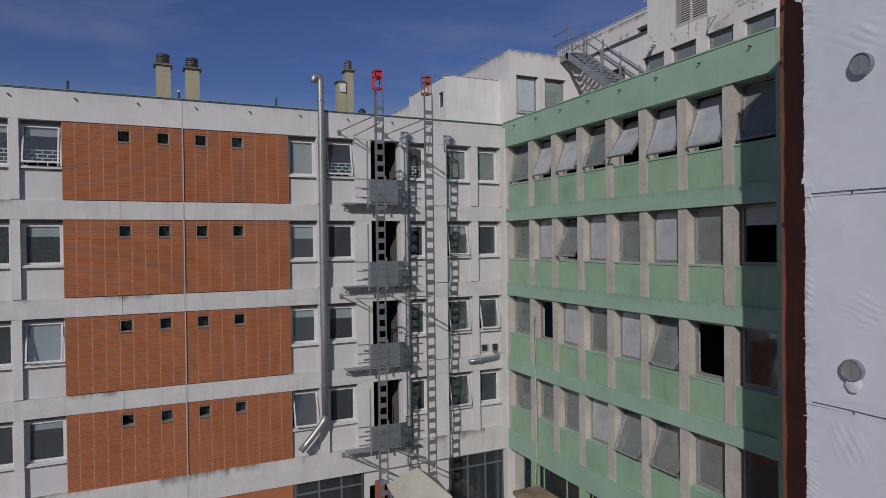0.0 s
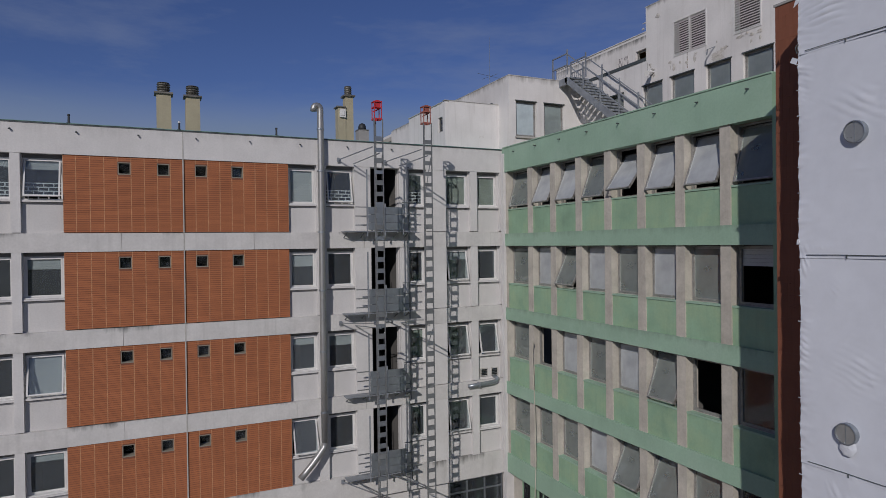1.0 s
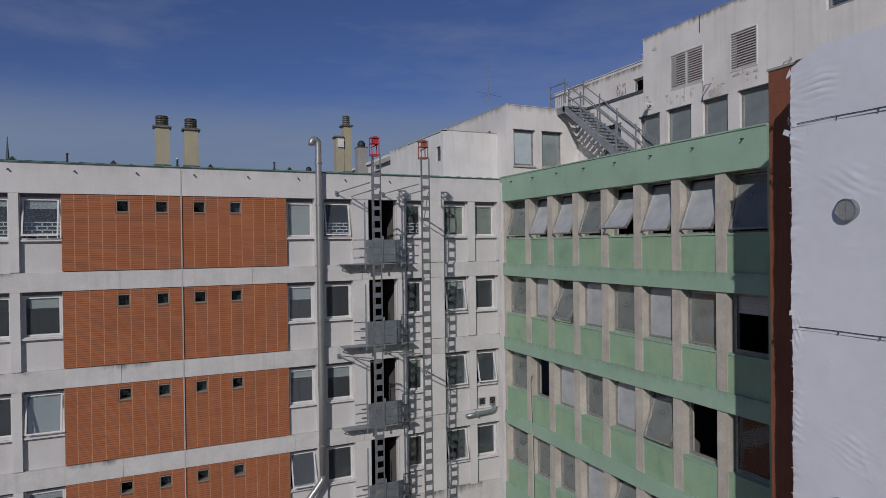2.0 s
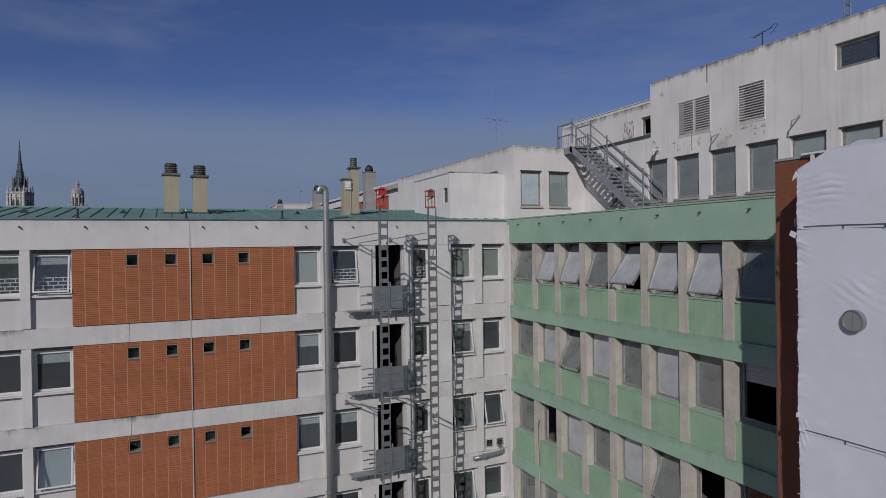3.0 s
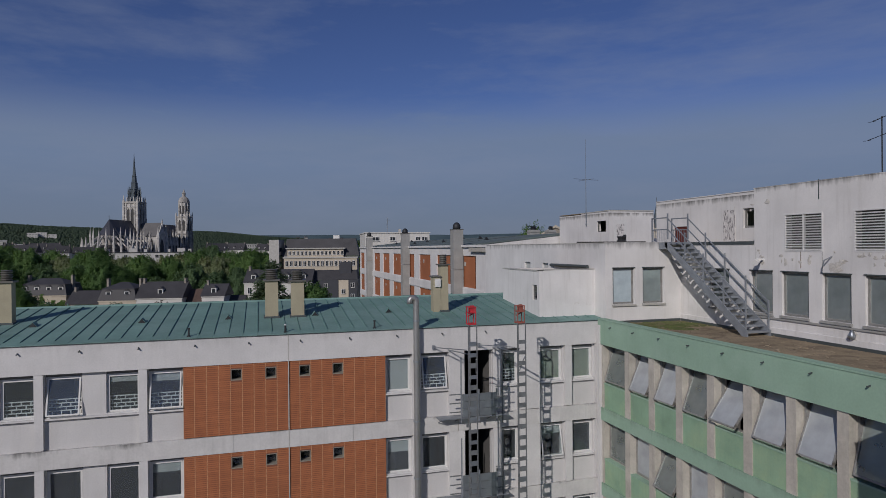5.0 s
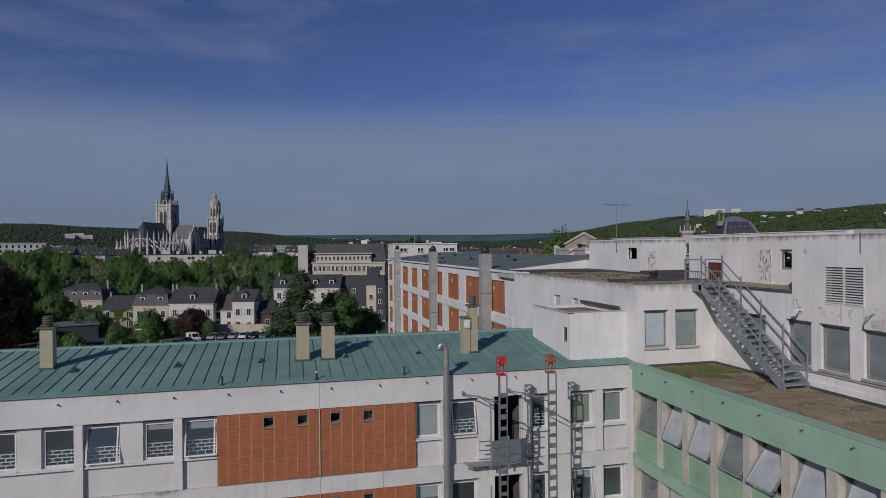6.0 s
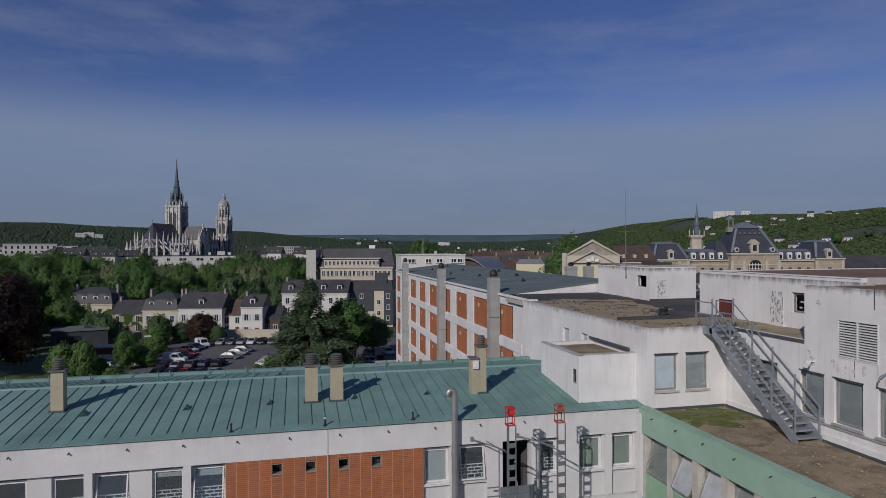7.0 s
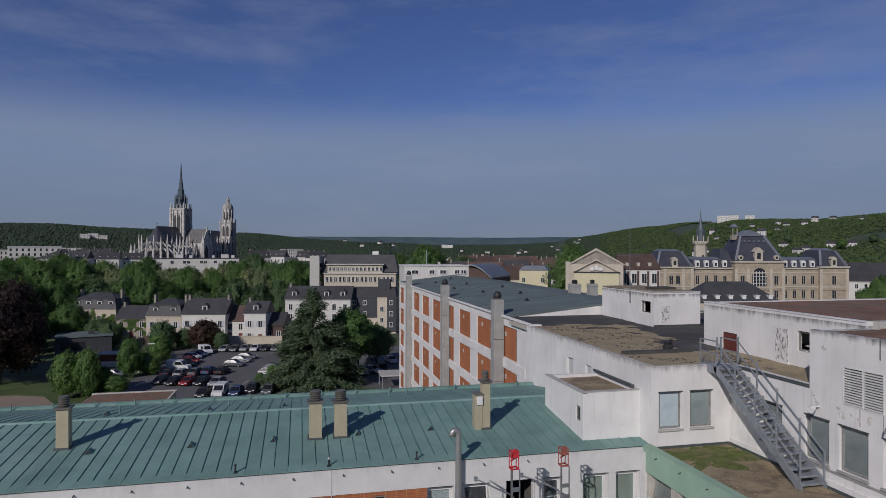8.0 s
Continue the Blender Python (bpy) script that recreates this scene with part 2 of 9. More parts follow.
M_FRAME = material("white_window_frame", (0.66, 0.65, 0.63), 0.5, vary=0.06, scale=3.0, fine=30, bump=0.03)
M_FRAME_OLD = material("worn_aluminium_frame", (0.30, 0.295, 0.28), 0.55, metal=0.3, vary=0.15, scale=4.0, fine=30, second=(0.14, 0.13, 0.11), second_at=(0.5, 0.72), second_scale=3.0)
M_BLIND = material("beige_blind", (0.47, 0.475, 0.46), 0.85, vary=0.07, scale=1.5, fine=40)
M_BLIND_G = material("greenish_blind", (0.33, 0.35, 0.27), 0.85, vary=0.1, scale=1.5, fine=40)
# box grey, darkened for the shade at window heads and under ledges
M_SHUTBOX = material("shutter_box_shade_grey", (0.16, 0.155, 0.15), 0.7, vary=0.12, fine=20)
# plaster darkened in its colour so that the rooms look unlit
M_ROOM = material("room_shade_plaster", (0.11, 0.105, 0.1), 0.95, vary=0.15, scale=0.5, fine=5, bump=0)
M_GLASS = glass("window_glass", (0.78, 0.84, 0.86), 0.10, (0.30, 0.33, 0.36))
# dust film tinted bluish to carry reflected sky as well
M_GLASS_D = glass("dusty_sky_sheen_glass", (0.7, 0.76, 0.78), 0.70, (0.56, 0.59, 0.605))
M_GLASS_M = glass("grimy_glass", (0.62, 0.70, 0.68), 0.40, (0.43, 0.48, 0.45))
# film tint stands in for sky reflected in the upper-storey windows
M_GLASS_E = glass("blue_grey_glass", (0.62, 0.69, 0.70), 0.44, (0.42, 0.48, 0.48))
M_GLASS_W = glass("sky_tint_glass", (0.6, 0.68, 0.74), 0.72, (0.52, 0.59, 0.62))
M_TARP = material("white_shrink_sheeting", (0.62, 0.64, 0.69), 0.38, vary=0.035, scale=0.5, fine=4, fine_vary=0.04, bump=0.05, bump_scale=1.6, spec=0.5)
M_TARPW = material("white_sheeting_fold", (0.66, 0.68, 0.72), 0.4, vary=0.05, scale=2, fine=8, bump=0.3, bump_scale=9)
M_BROWN = material("brown_clay_tile", (0.215, 0.078, 0.043), 0.8, vary=0.14, scale=1.0, fine=25, random_vary=0.1, bump=0.12, streak=0.25, streak_colour=(0.30, 0.115, 0.055))
M_GRAVEL = material("terrace_gravel", (0.33, 0.258, 0.165), 0.97, vary=0.24, scale=0.8, fine=55, fine_vary=0.45, bump=0.3, bump_scale=40, second=(0.20, 0.15, 0.10), second_at=(0.5, 0.62),
                    second_scale=1.4)
M_STONES = material("mixed_stones", (0.36, 0.29, 0.20), 0.95, vary=0.2, scale=3, fine=40, random_vary=0.5, island=True)
M_GRAVEL_Y = material("dry_lichen_gravel", (0.39, 0.315, 0.195), 0.97, vary=0.22, scale=0.9, fine=26, fine_vary=0.45, bump=0.3, second=(0.20, 0.16, 0.105), second_at=(0.55, 0.66),
                      second_scale=0.9)
M_MOSS = material("moss", (0.12, 0.15, 0.032), 0.95, vary=0.3, scale=2.5, fine=40, fine_vary=0.45, bump=0.5, second=(0.21, 0.18, 0.085), second_at=(0.5, 0.62), second_scale=1.8)
M_BITUM = material("black_bitumen_felt", (0.055, 0.053, 0.052), 0.95, vary=0.2, scale=0.6, fine=12, second=(0.085, 0.08, 0.075), second_scale=0.5)
M_REDROOF = material("red_brown_gravel_roof", (0.24, 0.13, 0.082), 0.97, vary=0.28, scale=0.9, fine=18, fine_vary=0.4, second=(0.20, 0.155, 0.11), second_at=(0.46, 0.6), second_scale=0.5)
M_CHIM = material("ochre_chimney_render", (0.375, 0.335, 0.235), 0.9, vary=0.09, scale=1.6, fine=22, streak=0.2, streak_colour=(0.2, 0.18, 0.14))
M_SURR = material("dull_beige_surround", (0.25, 0.225, 0.18), 0.92, vary=0.15, scale=3, fine=22, bump=0.1)
M_RAIL = material("white_painted_rail", (0.82, 0.82, 0.80), 0.5, vary=0.04, fine=20, bump=0.02)
M_CHIM_G = material("grey_block_chimney", (0.315, 0.31, 0.295), 0.92, vary=0.12, scale=1.2, fine=12, streak=0.15)
M_COWL = material("dark_cowl", (0.18, 0.17, 0.15), 0.5, metal=0.4, vary=0.25, fine=20)
M_DOOR = material("red_brown_door", (0.13, 0.035, 0.025), 0.6, vary=0.12, fine=20)
M_PEEL = material("peeling_dark_patches", (0.66, 0.63, 0.61), 0.9, vary=0.12, scale=6, fine=20, second=(0.14, 0.13, 0.135), second_at=(0.49, 0.62), second_scale=(13.0, 13.0, 4.5))
M_CANVAS = material("canvas_awning", (0.47, 0.45, 0.37), 0.9, vary=0.1, scale=1.5, fine=12, bump=0.3, bump_scale=3)
M_ASPHALT = material("asphalt", (0.125, 0.12, 0.122), 0.93, vary=0.16, scale=0.12, fine=3.0, fine_vary=0.2, bump=0.1)
M_YARD = material("courtyard_concrete", (0.22, 0.21, 0.2), 0.95, vary=0.15, scale=0.3, fine=4, streak=0)
M_PAINT = material("road_paint", (0.6, 0.6, 0.58), 0.8, vary=0.1, fine=5)
M_GRASS = material("grass", (0.07, 0.105, 0.028), 0.95, vary=0.25, scale=0.15, fine=1.2, fine_vary=0.3, bump=0.3, second=(0.11, 0.125, 0.045), second_scale=0.08)
M_PATH = material("sandy_path", (0.26, 0.2, 0.15), 0.95, vary=0.1, scale=0.3, fine=2)
M_GROUND = material("valley_ground", (0.075, 0.1, 0.048), 0.95, vary=0.3, scale=0.02, fine=0.15, fine_vary=0.35, bump=0, second=(0.085, 0.1, 0.045), second_at=(0.5, 0.62), second_scale=0.006)
M_HILL = material("wooded_hill", (0.06, 0.088, 0.05), 0.95, vary=0.35, scale=0.02, fine=0.09, fine_vary=0.55, bump=0, second=(0.10, 0.135, 0.05), second_scale=0.008)
M_BARK = material("bark", (0.09, 0.07, 0.05), 0.95, vary=0.2, fine=10, bump=0.4)
M_LEAF = leaf_material("spring_leaves", (0.11, 0.195, 0.058), (0.19, 0.30, 0.095))
M_LEAF_D = leaf_material("dark_conifer_needles", (0.09, 0.155, 0.07), (0.18, 0.26, 0.12))
M_LEAF_C = leaf_material("cedar_needles", (0.105, 0.155, 0.09), (0.20, 0.265, 0.155))
M_LEAF_R = leaf_material("copper_leaves", (0.05, 0.034, 0.033), (0.09, 0.055, 0.05))
M_LEAF_B = leaf_material("reddish_shrub_leaves", (0.06, 0.04, 0.03), (0.115, 0.065, 0.045))
M_LEAF_P = leaf_material("pale_spring_leaves", (0.14, 0.19, 0.06), (0.44, 0.46, 0.28))
# leaf green pulled towards blue-grey for the haze of distance
M_LEAF_F = leaf_material("far_hazed_wood_leaves", (0.075, 0.105, 0.07), (0.105, 0.145, 0.085))
M_LEAF_H = leaf_material("hillside_leaves", (0.055, 0.09, 0.036), (0.135, 0.185, 0.07))
# one stone in two tones: walls darkened as shaded, pinnacles lightened as lit
M_STONE = material("cathedral_stone_shaded", (0.41, 0.385, 0.355), 0.9, vary=0.3, scale=0.22, fine=0.9, fine_vary=0.4, bump=0, second=(0.24, 0.23, 0.22), second_at=(0.52, 0.68), second_scale=0.3)
M_OCHRE_P = material("cathedral_stone_lit", (0.54, 0.515, 0.48), 0.9, vary=0.3, scale=0.4, fine=1.5, fine_vary=0.3, bump=0)
# dark colour for solid pieces that stand for the shade inside openings
M_STONE_D = material("dark_stone_recess", (0.07, 0.068, 0.066), 0.9, vary=0.2, scale=0.3, fine=1.5, bump=0)
# lighter roof grey, for slopes that catch the sun
M_CHIM_S = material("grey_roof_lit_tone", (0.135, 0.13, 0.13), 0.75, vary=0.12, scale=0.3, fine=2.5, fine_vary=0.2, bump=0)
M_LEAD = material("lead_spire", (0.085, 0.105, 0.12), 0.55, metal=0.2, vary=0.2, scale=0.3, fine=2, bump=0)
M_SLATE = material("slate_roof", (0.066, 0.064, 0.068), 0.65, vary=0.18, scale=0.35, fine=4, fine_vary=0.3, bump=0.1, random_vary=0.2)
M_SLATE_B = material("blue_slate_mansard", (0.055, 0.058, 0.074), 0.5, vary=0.16, scale=0.3, fine=3, fine_vary=0.25, bump=0.05)
M_DISC = material("dull_damper_steel", (0.36, 0.36, 0.35), 0.35, metal=0.5, vary=0.06, scale=3, fine=20, bump=0.02)
M_ZINC = material("zinc_roof", (0.20, 0.215, 0.24), 0.5, metal=0.3, vary=0.1, scale=0.4, fine=4, bump=0)
M_TILE = material("brown_tile_roof", (0.108, 0.07, 0.058), 0.85, vary=0.22, scale=0.4, fine=4, fine_vary=0.3, bump=0.1, random_vary=0.35)
M_OCHRE = material("ochre_brick_stone", (0.385, 0.32, 0.24), 0.88, vary=0.16, scale=0.35, fine=2.2, fine_vary=0.28, bump=0)
M_OCHRE_L = material("pale_dressed_stone", (0.47, 0.42, 0.345), 0.88, vary=0.12, scale=0.3, fine=3, fine_vary=0.15, bump=0)
M_CREAM = material("cream_render", (0.52, 0.455, 0.36), 0.9, vary=0.08, scale=0.3, fine=3, bump=0, streak=0.12, random_vary=0.1)
M_HOUSEW = material("house_white_render", (0.62, 0.6, 0.56), 0.9, vary=0.07, scale=0.3, fine=3, bump=0, streak=0.15, random_vary=0.12)
M_STONEH = material("grey_stone_house", (0.30, 0.27, 0.225), 0.9, vary=0.18, scale=0.6, fine=2.5, fine_vary=0.3, bump=0)
M_WINDARK = material("far_window_dark", (0.03, 0.034, 0.04), 0.15, vary=0.3, scale=0.5, fine=3, bump=0, spec=0.6)
M_SHUTTER = material("painted_shutter", (0.42, 0.44, 0.46), 0.7, vary=0.08, fine=8)
M_CLADDING = material("dark_cladding", (0.045, 0.047, 0.056), 0.6, vary=0.15, scale=0.5, fine=3)
M_YELLOW = material("pale_yellow_wall", (0.56, 0.51, 0.34), 0.9, vary=0.05, scale=0.2, fine=2, bump=0)
M_TYRE = material("tyre_rubber", (0.015, 0.015, 0.016), 0.85, fine=20)
M_RIM = material("wheel_rim", (0.4, 0.41, 0.42), 0.35, metal=0.8, fine=20)
M_CARGLASS = material("car_glass", (0.012, 0.014, 0.017), 0.3, vary=0.1, fine=3, bump=0, spec=0.35)
M_LAMPW = material("headlamp_lens", (0.6, 0.62, 0.64), 0.15, fine=10, bump=0)
M_TAIL = material("tail_lamp_red", (0.35, 0.01, 0.012), 0.25, fine=10, bump=0)
CAR_PAINT = {k: material("car_paint_" + k, c, 0.5, metal=mt * 0.3, vary=0.03, scale=0.5, fine=3, fine_vary=0.03, bump=0, spec=0.3) for k, c, mt in (
    ("white", (0.56, 0.56, 0.56), 0.0), ("black", (0.013, 0.013, 0.015), 0.0), ("silver", (0.23, 0.235, 0.25), 0.1),
    ("red", (0.2, 0.012, 0.014), 0.0), ("blue", (0.035, 0.055, 0.12), 0.2), ("grey", (0.09, 0.095, 0.105), 0.3))}

M_SCAR = material("bare_render_scar", (0.56, 0.53, 0.49), 0.95, vary=0.15, scale=5, fine=30, fine_vary=0.2, bump=0.2)
# self-lit ridge colours with the blue of distance haze mixed in
M_FARRIDGE = bpy.data.materials.new("far_ridge_haze_backdrop")
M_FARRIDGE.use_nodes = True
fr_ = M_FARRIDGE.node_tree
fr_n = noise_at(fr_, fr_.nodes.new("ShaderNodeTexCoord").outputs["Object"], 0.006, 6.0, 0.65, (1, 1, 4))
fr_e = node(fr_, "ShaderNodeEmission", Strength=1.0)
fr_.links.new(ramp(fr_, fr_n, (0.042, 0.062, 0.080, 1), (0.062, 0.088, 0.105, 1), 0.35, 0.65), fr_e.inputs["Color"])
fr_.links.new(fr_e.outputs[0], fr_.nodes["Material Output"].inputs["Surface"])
# ---- building helpers ----
class Geo:
    """Collects boxes, prisms and tubes, and makes one mesh of them."""

    def __init__(self):
        self.v, self.f = [], []

    def add(self, verts, faces):
        n = len(self.v)
        self.v += [tuple(p) for p in verts]
        self.f += [tuple(n + i for i in f) for f in faces]
        return self

    def box(self, x0, x1, y0, y1, z0, z1, m=None):
        vs = [Vector(p) for p in ((x0, y0, z0), (x1, y0, z0), (x1, y1, z0), (x0, y1, z0), (x0, y0, z1), (x1, y0, z1), (x1, y1, z1), (x0, y1, z1))]
        if m is not None:
            vs = [m @ p for p in vs]
        return self.add(vs, [(0, 3, 2, 1), (4, 5, 6, 7), (0, 1, 5, 4), (1, 2, 6, 5), (2, 3, 7, 6), (3, 0, 4, 7)])

    def frustum(self, x0, x1, y0, y1, z0, z1, dx, dy, m=None):
        """A box whose top is drawn in by dx and dy on each side."""
        vs = [Vector(p) for p in ((x0, y0, z0), (x1, y0, z0), (x1, y1, z0), (x0, y1, z0),
                                  (x0 + dx, y0 + dy, z1), (x1 - dx, y0 + dy, z1), (x1 - dx, y1 - dy, z1), (x0 + dx, y1 - dy, z1))]
        if m is not None:
            vs = [m @ p for p in vs]
        return self.add(vs, [(0, 3, 2, 1), (4, 5, 6, 7), (0, 1, 5, 4), (1, 2, 6, 5), (2, 3, 7, 6), (3, 0, 4, 7)])

    def prism(self, poly, a, b, axis="y", m=None):
        """A polygon drawn out from a to b along an axis. axis y: points are (x, z); x: (y, z); z: (x, y)."""
        def at(p, t):
            q = {"y": (p[0], t, p[1]), "x": (t, p[0], p[1]), "z": (p[0], p[1], t)}[axis]
            return m @ Vector(q) if m is not None else q
        n = len(poly)
        vs = [at(p, a) for p in poly] + [at(p, b) for p in poly]
        fs = [tuple(range(n - 1, -1, -1)), tuple(range(n, 2 * n))] + [(i, (i + 1) % n, n + (i + 1) % n, n + i) for i in range(n)]
        return self.add(vs, fs)

    def rod(self, p, q, r, r2=None, n=8, caps=True):
        p, q = Vector(p), Vector(q)
        r2 = r if r2 is None else r2
        d = (q - p).normalized()
        u = d.orthogonal().normalized()
        w = d.cross(u)
        vs = []
        for c, rad in ((p, r), (q, r2)):
            vs += [c + (u * math.cos(2 * math.pi * i / n) + w * math.sin(2 * math.pi * i / n)) * rad for i in range(n)]
        fs = [(i, (i + 1) % n, n + (i + 1) % n, n + i) for i in range(n)]
        if caps:
            fs += [tuple(range(n - 1, -1, -1)), tuple(range(n, 2 * n))]
        return self.add(vs, fs)

    def bar(self, p, q, w, h=None):
        """A square bar between two points."""
        p, q = Vector(p), Vector(q)
        h = w if h is None else h
        d = (q - p).normalized()
        up = Vector((0, 0, 1)) if abs(d.z) < 0.95 else Vector((0, 1, 0))
        u = d.cross(up).normalized() * w / 2
        k = u.cross(d).normalized() * h / 2
        vs = [p - u - k, p + u - k, p + u + k, p - u + k, q - u - k, q + u - k, q + u + k, q - u + k]
        return self.add(vs, [(0, 3, 2, 1), (4, 5, 6, 7), (0, 1, 5, 4), (1, 2, 6, 5), (2, 3, 7, 6), (3, 0, 4, 7)])

    def tube(self, pts, r, n=8):
        pts = [Vector(p) for p in pts]
        base = len(self.v)
        for i, p in enumerate(pts):
            d = (pts[min(i + 1, len(pts) - 1)] - pts[max(i - 1, 0)]).normalized()
            ref = Vector((0, 1, 0)) if abs(d.y) < 0.9 else Vector((1, 0, 0))
            u = d.cross(ref).normalized()
            w = d.cross(u)
            rad = r[i] if isinstance(r, (list, tuple)) else r
            self.v += [tuple(p + (u * math.cos(2 * math.pi * k / n) + w * math.sin(2 * math.pi * k / n)) * rad) for k in range(n)]
        for i in range(len(pts) - 1):
            for k in range(n):
                a, b = base + i * n + k, base + i * n + (k + 1) % n
                self.f.append((a, b, b + n, a + n))
        self.f.append(tuple(base + k for k in range(n - 1, -1, -1)))
        self.f.append(tuple(base + (len(pts) - 1) * n + k for k in range(n)))
        return self

    def lathe(self, x, y, profile, n=12, turn=0.0):
        """Rings of (radius, z) round an upright axis."""
        base = len(self.v)
        for r, z in profile:
            self.v += [(x + max(r, 0.001) * math.cos(turn + 2 * math.pi * k / n), y + max(r, 0.001) * math.sin(turn + 2 * math.pi * k / n), z) for k in range(n)]
        for i in range(len(profile) - 1):
            for k in range(n):
                a, b = base + i * n + k, base + i * n + (k + 1) % n
                self.f.append((a, b, b + n, a + n))
        self.f.append(tuple(base + k for k in range(n - 1, -1, -1)))
        self.f.append(tuple(base + (len(profile) - 1) * n + k for k in range(n)))
        return self

    def walls(self, u0, u1, z0, z1, holes, place):
        """A wall of boxes round rectangular holes (u0, u1, z0, z1); place(ua, ub, za, zb) adds one box."""
        us = sorted({u0, u1, *[h[0] for h in holes], *[h[1] for h in holes]})
        us = [u for u in us if u0 <= u <= u1]
        for a, b in zip(us, us[1:]):
            if b - a < 1e-6:
                continue
            mid = (a + b) / 2
            cuts = sorted((h[2], h[3]) for h in holes if h[0] < mid < h[1])
            z = z0
            for c, d in cuts:
                if c > z + 1e-6:
                    place(a, b, z, c)
                z = max(z, d)
            if z1 > z + 1e-6:
                place(a, b, z, z1)
        return self

    def mesh(self, name, smooth=False):
        me = bpy.data.meshes.new(name)
        me.from_pydata(self.v, [], self.f)
        if smooth:
            me.polygons.foreach_set("use_smooth", [True] * len(me.polygons))
        me.update()
        return me


def thing(name, at, label, category, group="", kind=""):
    """An empty at the thing's base, which its parts hang from."""
    ob = new(name)
    ob.empty_display_size = 0.2
    ob.matrix_basis = at if isinstance(at, Matrix) else Matrix.Translation(at)
    return tagged(ob, label, category, group, kind)


def part(name, geo, mat, parent, label="", smooth=False, kind="", local=False):
    """One mesh under a thing or a part. The geometry is given in the world's metres, or (local) in the parent's."""
    me = geo.mesh(name, smooth) if isinstance(geo, Geo) else geo
    if not me.materials:
        me.materials.append(mat)
    ob = new(name, me)
    if parent is not None:
        ob.parent = parent
        if parent.type == "EMPTY" and not local:
            ob.matrix_parent_inverse = parent.matrix_basis.inverted()
    return tagged(ob, label, kind=kind)


def solid(name, geo, mat, label, category, kind="", smooth=False, group=""):
    """A thing that is one mesh."""
    return tagged(part(name, geo, mat, None, smooth=smooth), label, category, group, kind)


CACHE = {}


def cached(key, make):
    if key not in CACHE:
        CACHE[key] = make()
    return CACHE[key]


rng = random.Random(7)

# ---- the white wing with brick panels (facade along x) ----
YA, XB, PITCH = 22.9, 13.05, 3.03
HEADS = [15.64 - PITCH * k for k in range(4)]
A_WINDOWS = [(-11.0, -10.0), (-9.75, -8.68), (-7.99, -6.97), (-6.72, -5.66), (-4.96, -3.94), (-3.69, -2.62), (4.33, 5.30), (5.68, 6.72),
             (8.92, 9.62), (10.54, 11.54), (11.96, 12.90)]
A_WINDOWS = [(-20.09, -19.09), (-18.84, -17.77), (-17.06, -16.06), (-15.81, -14.74), (-14.03, -13.03), (-12.78, -11.71)] + A_WINDOWS
DOORS = (7.39, 8.50)
SQUARES = [(-1.07, -0.73), (0.08, 0.42), (1.23, 1.58), (2.40, 2.75)]
BRICK_X = (-2.60, 4.31)

wall = thing("wall_a", (0, YA, 0), "white painted concrete facade with orange brick panels", "wall", kind="structure")
g = Geo()
holes = []
for h in HEADS:
    holes += [(a, b, h - 1.42, h) for a, b in A_WINDOWS]
    holes.append((DOORS[0], DOORS[1], h - 2.36, h))
    holes += [(a, b, h - 0.55, h - 0.19) for a, b in SQUARES]
holes += [(4.45, 6.95, 0.4, 3.2), (10.55, 13.0, 0.3, 3.1), (7.2, 9.6, 0.0, 2.6)]
g.walls(-22.0, 13.35, 0.0, 16.3, holes, lambda a, b, c, d: g.box(a, b, YA + 0.10, YA + 0.34, c, d))
part("inner_wall", g, M_PANEL, wall)
# piers and plain panels between the windows, proud of the spandrels
piers = [(-22.0, -20.15)]
for p0 in (-19.0, -15.97, -12.94, -9.91, -6.88, -3.85):
    piers.append((p0 - 0.12, p0 + 0.14))
piers += [(5.32, 5.66), (6.74, 7.36), (8.52, 8.86), (9.66, 10.5), (11.6, 11.9), (12.96, 13.4)]
for a, b in piers:
    for h in HEADS:
        part("pier", Geo().box(a, b, YA - 0.045, YA + 0.098, h - 2.42, h + 0.01), M_WHITE, wall)
for k, h in enumerate(HEADS):
    z0, z1 = (h, h + 0.585) if k else (h, 16.56)
    g = Geo()
    cuts = [-22.0, 0.845, 13.35] if k == 0 else [-22.0, -14.0, -8.2, -1.0, 0.845, 2.4 + k * 0.7, 7.1, 13.35]
    for a, b in zip(cuts, cuts[1:]):
        g.box(a + 0.005, b - 0.005, YA - 0.06, YA + 0.098, z0, z1)
    part("parapet" if k == 0 else "floor_band", g, M_WHITE if k == 0 else M_BAND, wall, "rain-streaked concrete band" if k else "")
part("floor_band", Geo().box(-22, 13.35, YA - 0.06, YA + 0.098, 3.2, 4.13), M_BAND, wall, "rain-streaked concrete band")
part("edge_flashing", Geo().box(-22, 13.40, YA - 0.085, YA + 0.1, 16.56, 16.59), M_FLASH, wall)
part("expansion_joint", Geo().box(0.83, 0.865, YA - 0.068, YA - 0.02, 3.2, 16.6), M_CONC_L, wall)
g = Geo()
for a, b in ((-2.6, 4.31),):
    g.box(a, b, YA - 0.02, YA + 0.05, 0.0, 3.2)
part("brick_base", g, M_BRICK, wall)
# mortar bed behind the bricks
g = Geo()
for h in HEADS:
    g.walls(BRICK_X[0], BRICK_X[1], h - 2.42, h, [(a, b, h - 0.55, h - 0.19) for a, b in SQUARES],
            lambda a, b, c, d: g.box(a, b, YA - 0.0185, YA + 0.098, c, d))
part("mortar_bed", g, M_MORTAR, wall)
